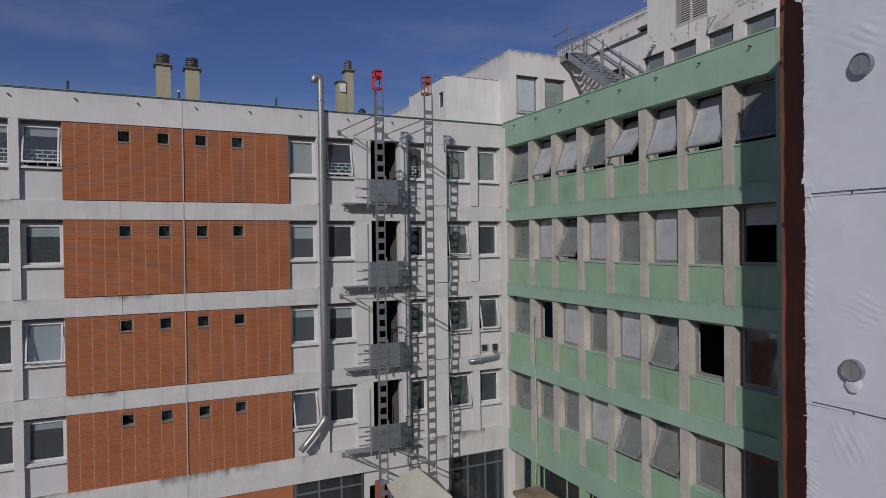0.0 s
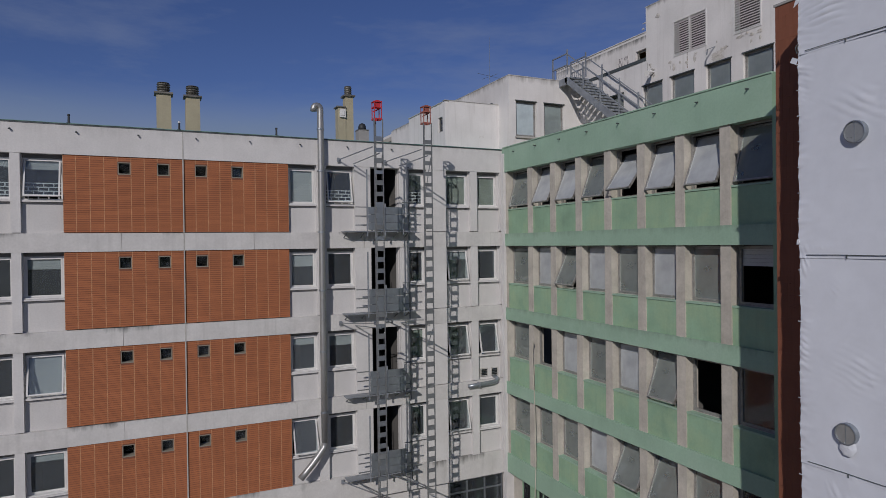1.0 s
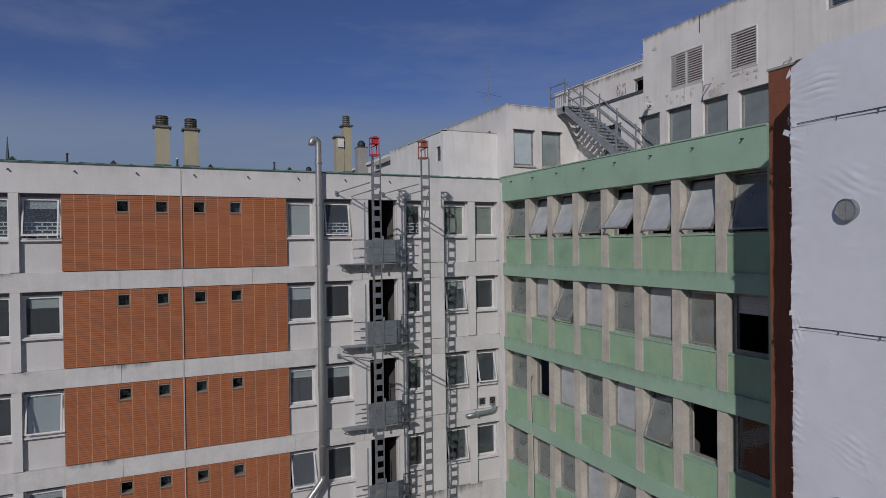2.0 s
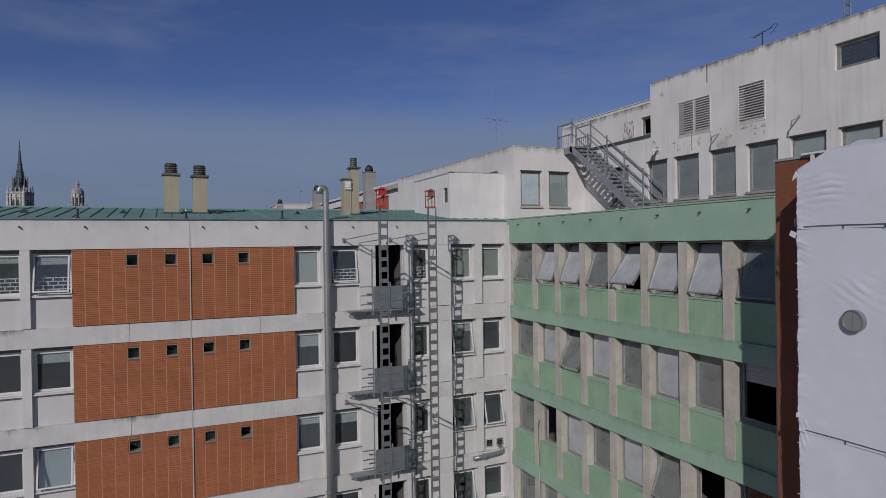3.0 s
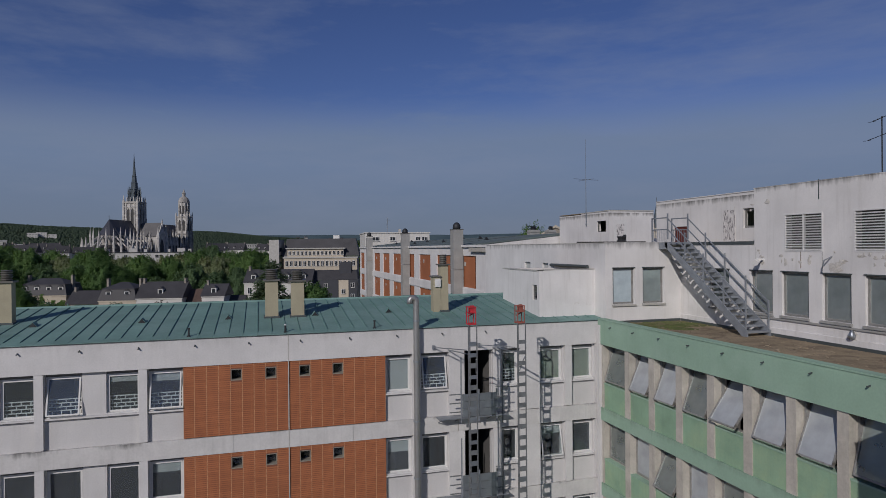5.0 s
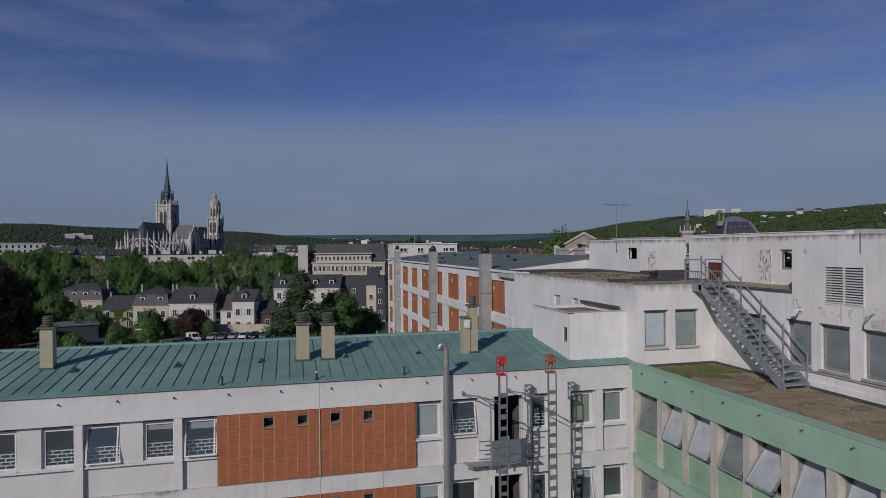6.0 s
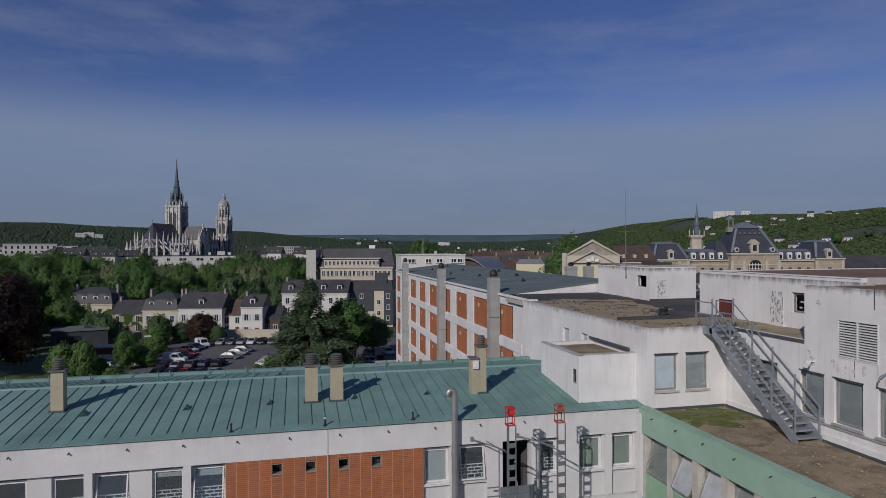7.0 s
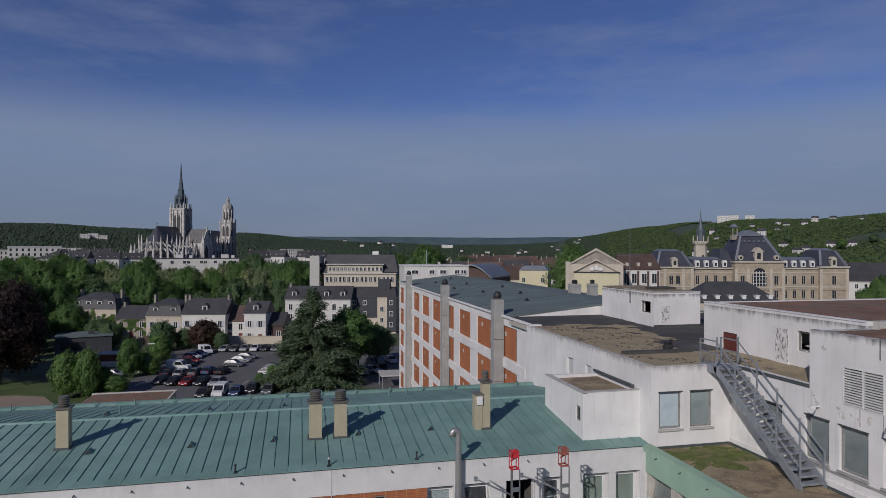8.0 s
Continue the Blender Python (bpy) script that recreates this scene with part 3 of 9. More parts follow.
# small square windows: concrete surround
for h in HEADS:
    for a, b in SQUARES:
        s = Geo()
        z0, z1 = h - 0.55, h - 0.19
        s.box(a - 0.015, a + 0.012, YA - 0.021, YA + 0.27, z0, z1).box(b - 0.012, b + 0.015, YA - 0.021, YA + 0.27, z0, z1)
        s.box(a - 0.015, b + 0.015, YA - 0.026, YA + 0.27, z0 - 0.02, z0 + 0.015).box(a - 0.015, b + 0.015, YA - 0.021, YA + 0.27, z1 - 0.012, z1 + 0.015)
        s = part("square_window_surround", s, M_SURR, wall)
        tilt = Matrix.Translation((0, YA + 0.22, z1 - 0.03)) @ Matrix.Rotation(radians(rng.choice((0, 10, 18, 24))), 4, "X") @ Matrix.Translation((0, -YA - 0.22, -(z1 - 0.03)))
        part("pane", Geo().box(a + 0.03, b - 0.03, YA + 0.215, YA + 0.225, z0 + 0.02, z1 - 0.02, tilt), M_GLASS, s)

# rooms behind the windows, coloured dim: floors, cross walls and a back wall
rooms = thing("room_shell_a", (0, 26.5, 0), "empty rooms behind the facade, coloured dark for shade", "interior", kind="structure")
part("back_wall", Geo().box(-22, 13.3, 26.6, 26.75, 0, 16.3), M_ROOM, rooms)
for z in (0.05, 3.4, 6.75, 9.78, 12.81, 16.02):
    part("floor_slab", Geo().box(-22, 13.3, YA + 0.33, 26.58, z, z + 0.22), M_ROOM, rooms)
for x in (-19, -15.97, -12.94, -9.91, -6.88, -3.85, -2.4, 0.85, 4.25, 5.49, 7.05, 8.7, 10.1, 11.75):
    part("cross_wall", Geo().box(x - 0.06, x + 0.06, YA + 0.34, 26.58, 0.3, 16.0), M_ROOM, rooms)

# ---- patina roof ----
SLOPE, RIDGE_Y = 0.113, 28.85
ridge_z = 16.61 + SLOPE * (RIDGE_Y - YA)
roof = thing("roof_a", (0, YA, 16.6), "green patina standing-seam metal roof with low slope", "roof", kind="structure")
back_y, back_z = 35.6, 16.26


def roof_z(y):
    return 16.61 + SLOPE * (y - YA) if y <= RIDGE_Y else ridge_z + (back_z - ridge_z) * (y - RIDGE_Y) / (back_y - RIDGE_Y)


step = 0.4858
x = -22.05
while x < 13.3:
    xe = min(x + step, 13.38)
    w = rng.uniform(-0.004, 0.004)
    part("roof_sheet", Geo().prism([(YA - 0.10, 16.592 + w), (YA - 0.10, 16.61 + w), (RIDGE_Y, ridge_z + 0.02 + w), (RIDGE_Y, ridge_z - 0.05)], x, xe - 0.004, "x"), M_COPPER, roof)
    part("roof_sheet", Geo().prism([(RIDGE_Y, ridge_z - 0.05), (RIDGE_Y, ridge_z + 0.02 + w), (back_y, back_z + 0.02), (back_y, back_z - 0.03)], x, xe - 0.004, "x"), M_COPPER, roof)
    part("standing_seam", Geo().prism([(YA + 0.26, 16.635), (YA + 0.36, 16.69), (RIDGE_Y - 0.16, ridge_z + 0.034), (RIDGE_Y - 0.1, ridge_z)], x - 0.012, x + 0.012, "x"), M_SEAM, roof)
    part("standing_seam", Geo().prism([(RIDGE_Y + 0.02, ridge_z), (RIDGE_Y + 0.02, ridge_z + 0.042), (back_y - 0.1, back_z + 0.045), (back_y - 0.1, back_z)], x - 0.013, x + 0.013, "x"), M_SEAM, roof)
    x += step
part("ridge_cap", Geo().prism([(RIDGE_Y - 0.12, ridge_z), (RIDGE_Y - 0.06, ridge_z + 0.07), (RIDGE_Y + 0.06, ridge_z + 0.07), (RIDGE_Y + 0.12, ridge_z)], -22, 13.38, "x"), M_COPPER, roof)
part("back_gutter", Geo().box(-22, 13.38, back_y, back_y + 0.06, back_z - 0.03, back_z + 0.12).box(-22, 13.38, back_y + 0.06, back_y + 0.34, back_z + 0.06, back_z + 0.16), M_COPPER, roof)
# solid darker strip laid along the gutter as its shadow line
part("gutter_shadow_gap", Geo().box(-22, 13.38, back_y - 0.09, back_y - 0.003, back_z - 0.02, back_z + 0.03), M_SEAM, roof)
part("rear_wall", Geo().box(-22, 13.3, back_y - 0.3, back_y - 0.06, 0, back_z - 0.06), M_WHITE, wall)
part("end_wall", Geo().box(-22.3, -22.0, YA, back_y - 0.1, 0, 16.2), M_WHITE, wall)

# ---- the green wing (facade along y) ----
wallb = thing("wall_b", (XB, 16, 0), "green painted facade with bare concrete pillars", "wall", kind="structure")
B_END = 10.36
B_PILLARS = [11.90 + 1.508 * k for k in range(7)]  # far edges of the pillars
B_HEADS = [15.64 - PITCH * k for k in range(4)]
b_bays = []
edges = [B_END] + B_PILLARS + [22.62]
for k in range(8):
    lo = edges[k] if k else B_END
    hi = edges[k + 1] - 0.33 if k < 7 else 22.45
    b_bays.append((lo + 0.02, hi))
holes = [(lo, hi, h - 1.52, h) for lo, hi in b_bays for h in B_HEADS] + [(13.2, 21.9, 0.3, 3.3)]
g = Geo()
g.walls(B_END, YA, 0.0, 16.35, holes, lambda a, b, c, d: g.box(XB + 0.30, XB + 0.5, a, b, c, d))
part("inner_wall", g, M_CONC, wallb)
for k, h in enumerate(B_HEADS):
    if k == 0:
        part("parapet", Geo().box(XB, XB + 0.3, B_END, YA - 0.1, h, 16.62), M_GREEN, wallb)
    else:
        part("floor_band", Geo().box(XB, XB + 0.298, B_END, YA - 0.1, h, h + 0.5), M_GREEN, wallb)
    for e in B_PILLARS + [22.62 + 0.18]:
        part("pillar", Geo().frustum(XB + 0.045, XB + 0.297, e - 0.32, e, h - 2.53, h, 0.004, 0.0), M_CONC, wallb)
    for lo, hi in b_bays:
        part("spandrel_panel", Geo().box(XB + 0.085, XB + 0.296, lo - 0.018, hi + 0.008, h - 2.53, h - 1.58), M_GREEN2, wallb)
        part("sill", Geo().box(XB + 0.06, XB + 0.299, lo - 0.015, hi + 0.006, h - 1.578, h - 1.53), M_GREEN, wallb)
part("floor_band", Geo().box(XB, XB + 0.298, B_END, YA - 0.1, 3.3, 4.08), M_GREEN, wallb)
for e in B_PILLARS[::2]:
    part("pillar", Geo().box(XB + 0.02, XB + 0.24, e - 0.3, e, 0, 3.3), M_GREEN2, wallb)
rooms = thing("room_shell_b", (16, 16, 0), "empty rooms behind the green facade, coloured dark for shade", "interior", kind="structure")
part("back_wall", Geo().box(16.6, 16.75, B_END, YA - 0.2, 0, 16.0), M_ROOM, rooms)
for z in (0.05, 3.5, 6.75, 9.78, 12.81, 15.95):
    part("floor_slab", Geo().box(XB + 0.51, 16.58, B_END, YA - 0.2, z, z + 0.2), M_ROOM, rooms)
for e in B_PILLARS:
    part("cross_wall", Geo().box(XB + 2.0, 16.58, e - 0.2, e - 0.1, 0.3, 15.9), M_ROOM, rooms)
# the corner where both facades meet
part("corner_pier", Geo().box(12.98, XB + 0.3, YA - 0.3, YA - 0.1, 0, 16.4), M_WHITE, wall)

# ---- terrace over the green wing ----
TZ = 16.42
terr = thing("terrace_floor", (15, 16, TZ), "gravelled flat roof with moss in the corner", "roof", kind="structure")
part("gravel_bed", Geo().box(XB + 0.3, 17.0, 8.4, 22.78, TZ - 0.15, TZ), M_GRAVEL, terr)
part("upstand", Geo().box(XB + 0.3, XB + 0.36, B_END, 22.7, TZ, TZ + 0.16), M_FLASH, terr)
part("coping", Geo().box(XB - 0.025, XB + 0.33, B_END, 22.74, 16.62, 16.66), M_GREEN, terr)


def mound(cx, cy, rx, ry, h, z, n=26, rough=0.35, seed=1):
    """A thin uneven patch lying on a floor."""
    geo = Geo()
    rings = 5
    vs = [(cx, cy, z + h)]
    for r in range(1, rings + 1):
        for i in range(n):
            a = 2 * math.pi * i / n
            k = r / rings * (1 + rough * (noise.noise((math.cos(a) * 1.5 + seed, math.sin(a) * 1.5, seed)) + 0.6 * noise.noise((math.cos(a) * 5 + seed, math.sin(a) * 5, 3.0)) + 0.4 * noise.noise((math.cos(a) * 13 + seed, math.sin(a) * 13, 5.0))))
            vs.append((cx + rx * k * math.cos(a), cy + ry * k * math.sin(a), z + h * (1 - r / rings) + 0.004 + 0.012 * rng.random() * (r < rings)))
    fs = [(0, 1 + i, 1 + (i + 1) % n) for i in range(n)]
    for r in range(rings - 1):
        for i in range(n):
            a, b = 1 + r * n + i, 1 + r * n + (i + 1) % n
            fs.append((a, a + n, b + n, b))
    return geo.add(vs, fs)


part("moss_patch", mound(15.0, 21.55, 1.9, 1.2, 0.035, TZ, n=60, seed=2, rough=0.9), M_MOSS, terr, "green moss patch", smooth=True)
part("moss_patch", mound(15.9, 22.2, 0.8, 0.4, 0.03, TZ, seed=5, rough=0.8), M_MOSS, terr, "green moss patch", smooth=True)
part("moss_patch", mound(14.0, 22.3, 0.5, 0.3, 0.03, TZ, seed=9), M_MOSS, terr, "green moss patch", smooth=True)

# ---- white upper storey: front wall, long wall with louvres, set-back wall ----
upper = thing("wall_upper", (15, 22.8, TZ), "white rendered top storey with weathered parapets", "wall", kind="structure")
YD, XD, XE, ZD, ZE = 22.78, 13.40, 17.02, 19.70, 21.60
ZS = 21.80  # top of the set-back wall
D_WIN = [(13.74, 14.76), (15.15, 16.17)]
g = Geo()
g.walls(XD, XE, 16.3, ZD, [(a, b, 17.2, 18.7) for a, b in D_WIN], lambda a, b, c, d: g.box(a, b, YD, YD + 0.3, c, d))
part("front_wall", g, M_RENDER_D, upper)
E_WIN = [(21.0, 19.95), (18.88, 17.86), (17.46, 16.37), (15.86, 14.84), (14.39, 13.31), (12.90, 11.80), (11.40, 10.30)]
g = Geo()
holes = [(b, a, 17.17, 18.68) for a, b in E_WIN] + [(15.82, 17.31, 19.35, 20.61), (13.72, 14.73, 19.35, 20.61), (10.35, 11.54, 20.27, 21.0)]
g.walls(2.0, 18.68, 16.3, ZE, holes, lambda a, b, c, d: g.box(XE, XE + 0.3, a, b, c, d))
g.walls(18.68, YD, 16.3, ZD, holes, lambda a, b, c, d: g.box(XE, XE + 0.3, a, b, c, d))
part("long_wall", g, M_RENDER, upper)
part("step_wall", Geo().box(XE + 0.3, 19.45, 18.38, 18.68, ZD - 0.2, ZE), M_RENDER, upper)
g = Geo()
g.walls(18.68, 27.9, ZD - 0.3, ZS, [(25.5, 26.5, 19.55, 20.50), (21.2, 21.92, 20.3, 21.12)], lambda a, b, c, d: g.box(19.45, 19.7, a, b, c, d))
part("setback_wall", g, M_RENDER, upper)
part("setback_end", Geo().box(19.7, 36, 27.6, 27.9, ZD - 0.3, ZS), M_RENDER, upper)
g = Geo()
SIDE_WIN = [(30.1, 30.9, 17.95, 18.8), (28.05, 28.7, 17.95, 18.78)]
g.walls(YD + 0.3, 36.6, 15.5, ZD, SIDE_WIN, lambda a, b, c, d: g.box(XD, XD + 0.3, a, b, c, d))
part("side_wall", g, M_RENDER_D, upper)
for a, b, c, d in SIDE_WIN:
    part("blind_recess", Geo().box(XD + 0.12, XD + 0.2, a + 0.002, b - 0.002, c + 0.002, d - 0.002), M_BLIND, upper)
part("pilaster", Geo().box(XD + 0.1, 14.3, 36.6, 37.1, 0, ZD + 0.06), M_RENDER, upper)
part("base_plinth", Geo().box(XE - 0.05, XE, 2, YD, TZ, TZ + 0.28), M_RENDER, upper)
part("base_flashing", Geo().box(XE - 0.085, XE - 0.052, 2, YD - 0.04, TZ, TZ + 0.1), M_FLASH, upper)
part("base_flashing", Geo().box(XD, XE - 0.09, YD - 0.035, YD - 0.002, TZ, TZ + 0.1), M_FLASH, upper)
part("sill_string", Geo().box(XE - 0.055, XE, 2, 19.2, 17.0, 17.06), M_CHIM_G, upper)
part("lower_string", Geo().box(XE - 0.03, XE, 18.68, YD, ZD - 0.1, ZD + 0.02), M_FLASH, upper)
part("roof_coping", Geo().box(XD - 0.012, XE, YD - 0.015, YD + 0.05, ZD, ZD + 0.035), M_RENDER_D, upper)
part("roof_coping", Geo().box(XD - 0.012, XD + 0.12, YD + 0.05, 36.6, ZD, ZD + 0.03), M_CONC_L, upper)
part("roof_coping", Geo().box(XE - 0.012, XE + 0.3, 2, 18.7, ZE, ZE + 0.03), M_RENDER, upper)
part("roof_coping", Geo().box(19.42, 19.75, 18.7, 27.9, ZS, ZS + 0.035), M_RENDER, upper)
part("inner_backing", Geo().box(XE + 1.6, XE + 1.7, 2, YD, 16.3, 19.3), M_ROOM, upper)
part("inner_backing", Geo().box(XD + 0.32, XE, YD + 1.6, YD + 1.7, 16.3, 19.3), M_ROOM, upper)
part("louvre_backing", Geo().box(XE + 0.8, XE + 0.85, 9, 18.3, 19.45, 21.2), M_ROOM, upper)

# scars where paint has come away
rs = random.Random(3)
for i in range(24):
    y, z = rs.choice(((17.6, 19.2), (16.6, 19.15), (15.4, 19.2), (18.2, 19.3), (14.2, 19.15), (18.4, 21.0), (12.6, 19.3)))
    y, z = y + rs.uniform(-0.5, 0.5), z + rs.uniform(-0.18, 0.14)
    sc = part("paint_scar", mound(0, 0, rs.uniform(0.02, 0.07), rs.uniform(0.02, 0.09), 0.001, 0, n=14, seed=i * 1.7, rough=1.0), M_SCAR, upper)
    sc.matrix_parent_inverse = upper.matrix_basis.inverted()
    sc.matrix_basis = Matrix.Translation((XE - 0.004, y, z)) @ Matrix.Rotation(radians(-90), 4, "Y")

for y, z, a, b in ((15.35, 18.86, 0.26, 0.15), (18.35, 18.98, 0.12, 0.1), (17.3, 18.98, 0.07, 0.12), (14.52, 19.22, 0.1, 0.06), (16.34, 19.05, 0.06, 0.13)):
    sc = part("paint_scar", mound(0, 0, b, a, 0.0015, 0, n=44, seed=y * 3, rough=0.6), M_SCAR, upper)
    sc.matrix_parent_inverse = upper.matrix_basis.inverted()
    sc.matrix_basis = Matrix.Translation((XE - 0.003, y, z)) @ Matrix.Rotation(radians(-90), 4, "Y")

# flat roofs of the upper storey
flat = thing("roof_upper", (18, 30, ZD), "flat roof with dry lichen gravel and black felt", "roof", kind="structure")
part("gravel_bed", Geo().box(XD + 0.12, 19.45, YD + 0.05, 29.2, ZD - 0.12, ZD - 0.02), M_GRAVEL_Y, flat)
part("gravel_bed", Geo().box(XE + 0.3, 19.45, 18.68, YD + 0.05, ZD - 0.12, ZD - 0.03), M_GRAVEL_Y, flat)
part("gravel_bed", Geo().box(XD + 0.12, 18.0, 29.2, 36.6, ZD - 0.12, ZD - 0.02), M_GRAVEL_Y, flat)
part("felt_sheet", Geo().box(18.0, 40, 29.2, 41, ZD - 0.12, ZD - 0.01), M_BITUM, flat, "black bitumen felt")
part("felt_sheet", Geo().box(14.1, 30, 36.6, 42, ZD - 0.14, ZD - 0.025), M_BITUM, flat, "black bitumen felt")
# ragged border between gravel and felt, and thin growth on the gravel
for cx, cy, rx, ry, sd, mt in ((18.5, 31.0, 0.9, 1.0, 4, M_GRAVEL_Y), (18.7, 33.5, 0.7, 1.2, 6, M_GRAVEL_Y), (18.4, 35.5, 1.2, 0.8, 8, M_GRAVEL_Y), (16.2, 36.6, 1.0, 0.5, 10, M_GRAVEL_Y), (17.2, 35.0, 0.9, 0.3, 16, M_BITUM)):
    part("roof_patch", mound(cx, cy, rx, ry, 0.012, ZD - 0.012, n=40, seed=sd, rough=1.0), mt, flat)
part("upstand_kerb", Geo().box(14.0, 17.4, 25.85, 26.25, ZD - 0.02, ZD + 0.1), M_BITUM, flat)
part("felt_sheet", Geo().box(17.4, 19.45, 26.1, 29.2, ZD - 0.018, ZD - 0.006), M_BITUM, flat, "black bitumen felt")
part("upper_gravel", Geo().box(19.7, 40, 18.75, 27.6, ZS - 0.1, ZS - 0.03), M_REDROOF, flat)
part("upper_gravel", Geo().box(19.7, 40, 2, 18.38, ZE - 0.1, ZE + 0.02), M_REDROOF, flat)
part("upper_gravel", Geo().box(XE + 0.3, 19.7, 2, 18.38, ZE - 0.1, ZE - 0.01), M_REDROOF, flat)
part("upstand_kerb", Geo().box(19.7, 26, 18.4, 18.75, ZE - 0.1, ZS + 0.06), M_CONC_L, flat)
part("slab", Geo().box(XD + 0.3, 40, YD + 0.3, 41, ZD - 0.4, ZD - 0.14), M_CONC, flat)
part("slab", Geo().box(XE + 0.3, 19.45, 2, YD + 0.3, ZD - 0.4, ZD - 0.14), M_CONC, flat)
BX, BY, BZ = 20.81, 34.65, 21.78
block = thing("roof_block", (24, 37, ZD), "white rendered lift housing with a small square window", "roof block", kind="structure")
g = Geo()
g.walls(BY, 38.18, ZD - 0.1, BZ, [(35.05, 36.15, 20.5, 21.2)], lambda a, b, c, d: g.box(BX, BX + 0.3, a, b, c, d))
g.box(BX + 0.12, BX + 0.42, 38.18, 41.6, ZD - 0.1, BZ - 0.03).box(BX + 0.3, 24.0, BY, BY + 0.3, ZD - 0.1, BZ).box(23.7, 24.0, BY + 0.3, 41.6, ZD - 0.1, BZ).box(BX + 0.42, 23.7, 41.3, 41.6, ZD - 0.1, BZ)
part("block_wall", g, M_RENDER, block)
part("block_roof", Geo().box(BX + 0.06, 23.94, BY + 0.06, 41.5, BZ, BZ + 0.05), M_GRAVEL, block)
part("roof_edge", Geo().box(BX - 0.03, BX + 0.06, BY - 0.03, 38.2, BZ, BZ + 0.06).box(BX + 0.06, 24.0, BY - 0.03, BY + 0.06, BZ, BZ + 0.06), M_CONC_L, block)
part("block_inner", Geo().box(22.6, 22.7, BY + 0.4, 41, ZD, 21.4), M_ROOM, block)
part("window_frame", Geo().box(BX + 0.1, BX + 0.14, 35.05, 36.15, 20.5, 20.55).box(BX + 0.1, BX + 0.14, 35.05, 35.1, 20.55, 21.2).box(BX + 0.1, BX + 0.14, 36.1, 36.15, 20.55, 21.2), M_DARK, block)
part("bare_panel", Geo().box(21.15, 22.05, BY - 0.012, BY - 0.002, 19.84, 21.2), M_FRAME, block)
part("peeling_patch", Geo().box(21.32, 21.85, BY - 0.022, BY - 0.013, 19.9, 20.95), M_PEEL, block, "peeling black and white patch")
part("base_strip", Geo().box(BX - 0.04, 24.0, BY - 0.06, BY - 0.003, ZD - 0.02, ZD + 0.1), M_BITUM, block)
part("antenna_base", Geo().box(22.0, 23.6, 36.6, 37.6, BZ + 0.05, BZ + 0.2), M_BITUM, block)

# penthouse box on the patina roof
pent = thing("stair_housing", (12, 25, 17), "white rendered stair housing on the green roof", "roof block", kind="structure")
g = Geo()
g.walls(23.62, 27.6, 16.5, 18.58, [(23.86, 24.30, 17.38, 18.0)], lambda a, b, c, d: g.box(10.86, 11.06, a, b, c, d))
g.box(11.06, XD, 23.62, 23.82, 16.5, 18.62).box(11.06, XD, 27.4, 27.6, 16.5, 18.58)
part("housing_wall", g, M_RENDER, pent)
part("housing_roof", Geo().box(11.04, XD, 23.8, 27.42, 18.3, 18.44), M_GRAVEL, pent)
part("coping", Geo().box(10.83, 11.1, 23.85, 27.63, 18.58, 18.61).box(10.84, XD, 23.60, 23.85, 18.62, 18.645), M_CONC_L, pent)
part("window_frame", Geo().box(10.92, 10.97, 23.86, 24.30, 17.38, 17.43).box(10.92, 10.97, 23.86, 23.90, 17.43, 18.0).box(10.92, 10.97, 24.26, 24.30, 17.43, 18.0), M_FRAME_OLD, pent)
part("pane", Geo().box(10.94, 10.95, 23.9, 24.26, 17.43, 18.0), M_GLASS, pent)
part("inner_backing", Geo().box(11.6, 11.65, 23.85, 27.3, 16.6, 18.3), M_ROOM, pent)
part("parapet_pipe", Geo().rod((XD - 0.12, 24.0, 18.72), (XD - 0.12, 27.5, 18.72), 0.07), M_FLASH, pent)

# ---- the long rear wing ----
rear = thing("wall_rear_wing", (14, 65, 0), "white rear wing with orange brick panels and block chimneys", "wall", kind="structure")
XW = 13.95
W_END = 91.0
PAN = [(40.77 + 5.9 * k, 44.1 + 5.9 * k) for k in range(9)]
ZW = [19.0 - PITCH * k for k in range(6)]
g = Geo()
holes = []
for a, b in PAN:
    for h in ZW:
        holes.append((a - 0.55, min(b, W_END - 0.4), h - 2.25, h))
g.walls(37.1, W_END, 0.0, 19.66, holes, lambda a, b, c, d: g.box(XW, XW + 0.25, a, b, c, d))
part("facade_frame", g, M_RENDER, rear)
for a, b in PAN:
    for h in ZW:
        if h < 3:
            continue
        part("brick_panel", Geo().box(XW + 0.09, XW + 0.2, a, min(b, W_END - 0.42), h - 2.24, h - 0.01), M_BRICK, rear)
        part("window_strip", Geo().box(XW + 0.14, XW + 0.18, a - 0.54, a - 0.02, h - 2.24, h - 0.01), M_WINDARK, rear)
        part("vent_tile", Geo().box(XW + 0.06, XW + 0.12, b - 1.5, b - 1.2, h - 0.75, h - 0.45), M_CONC_L, rear)
for h in ZW[:5]:
    part("floor_band", Geo().box(XW - 0.07, XW - 0.003, 38.5, W_END, h - 2.95, h - 2.32), M_RENDER, rear)
part("end_wall", Geo().box(XW, 30, W_END, W_END + 0.3, 0, 19.6), M_RENDER, rear)
part("inner_core", Geo().box(XW + 0.5, 29, 38, W_END - 0.2, 0, 19.3), M_ROOM, rear)
rr = thing("roof_rear_wing", (20, 65, 19.6), "grey-green low metal roof", "roof", kind="structure")
RX = 22.0
part("roof_sheet", Geo().prism([(XW - 0.12, 19.66), (XW - 0.12, 19.74), (RX, 20.62), (RX, 20.5)], 41.8, W_END + 0.3, "y"), M_ROOF_G, rr)
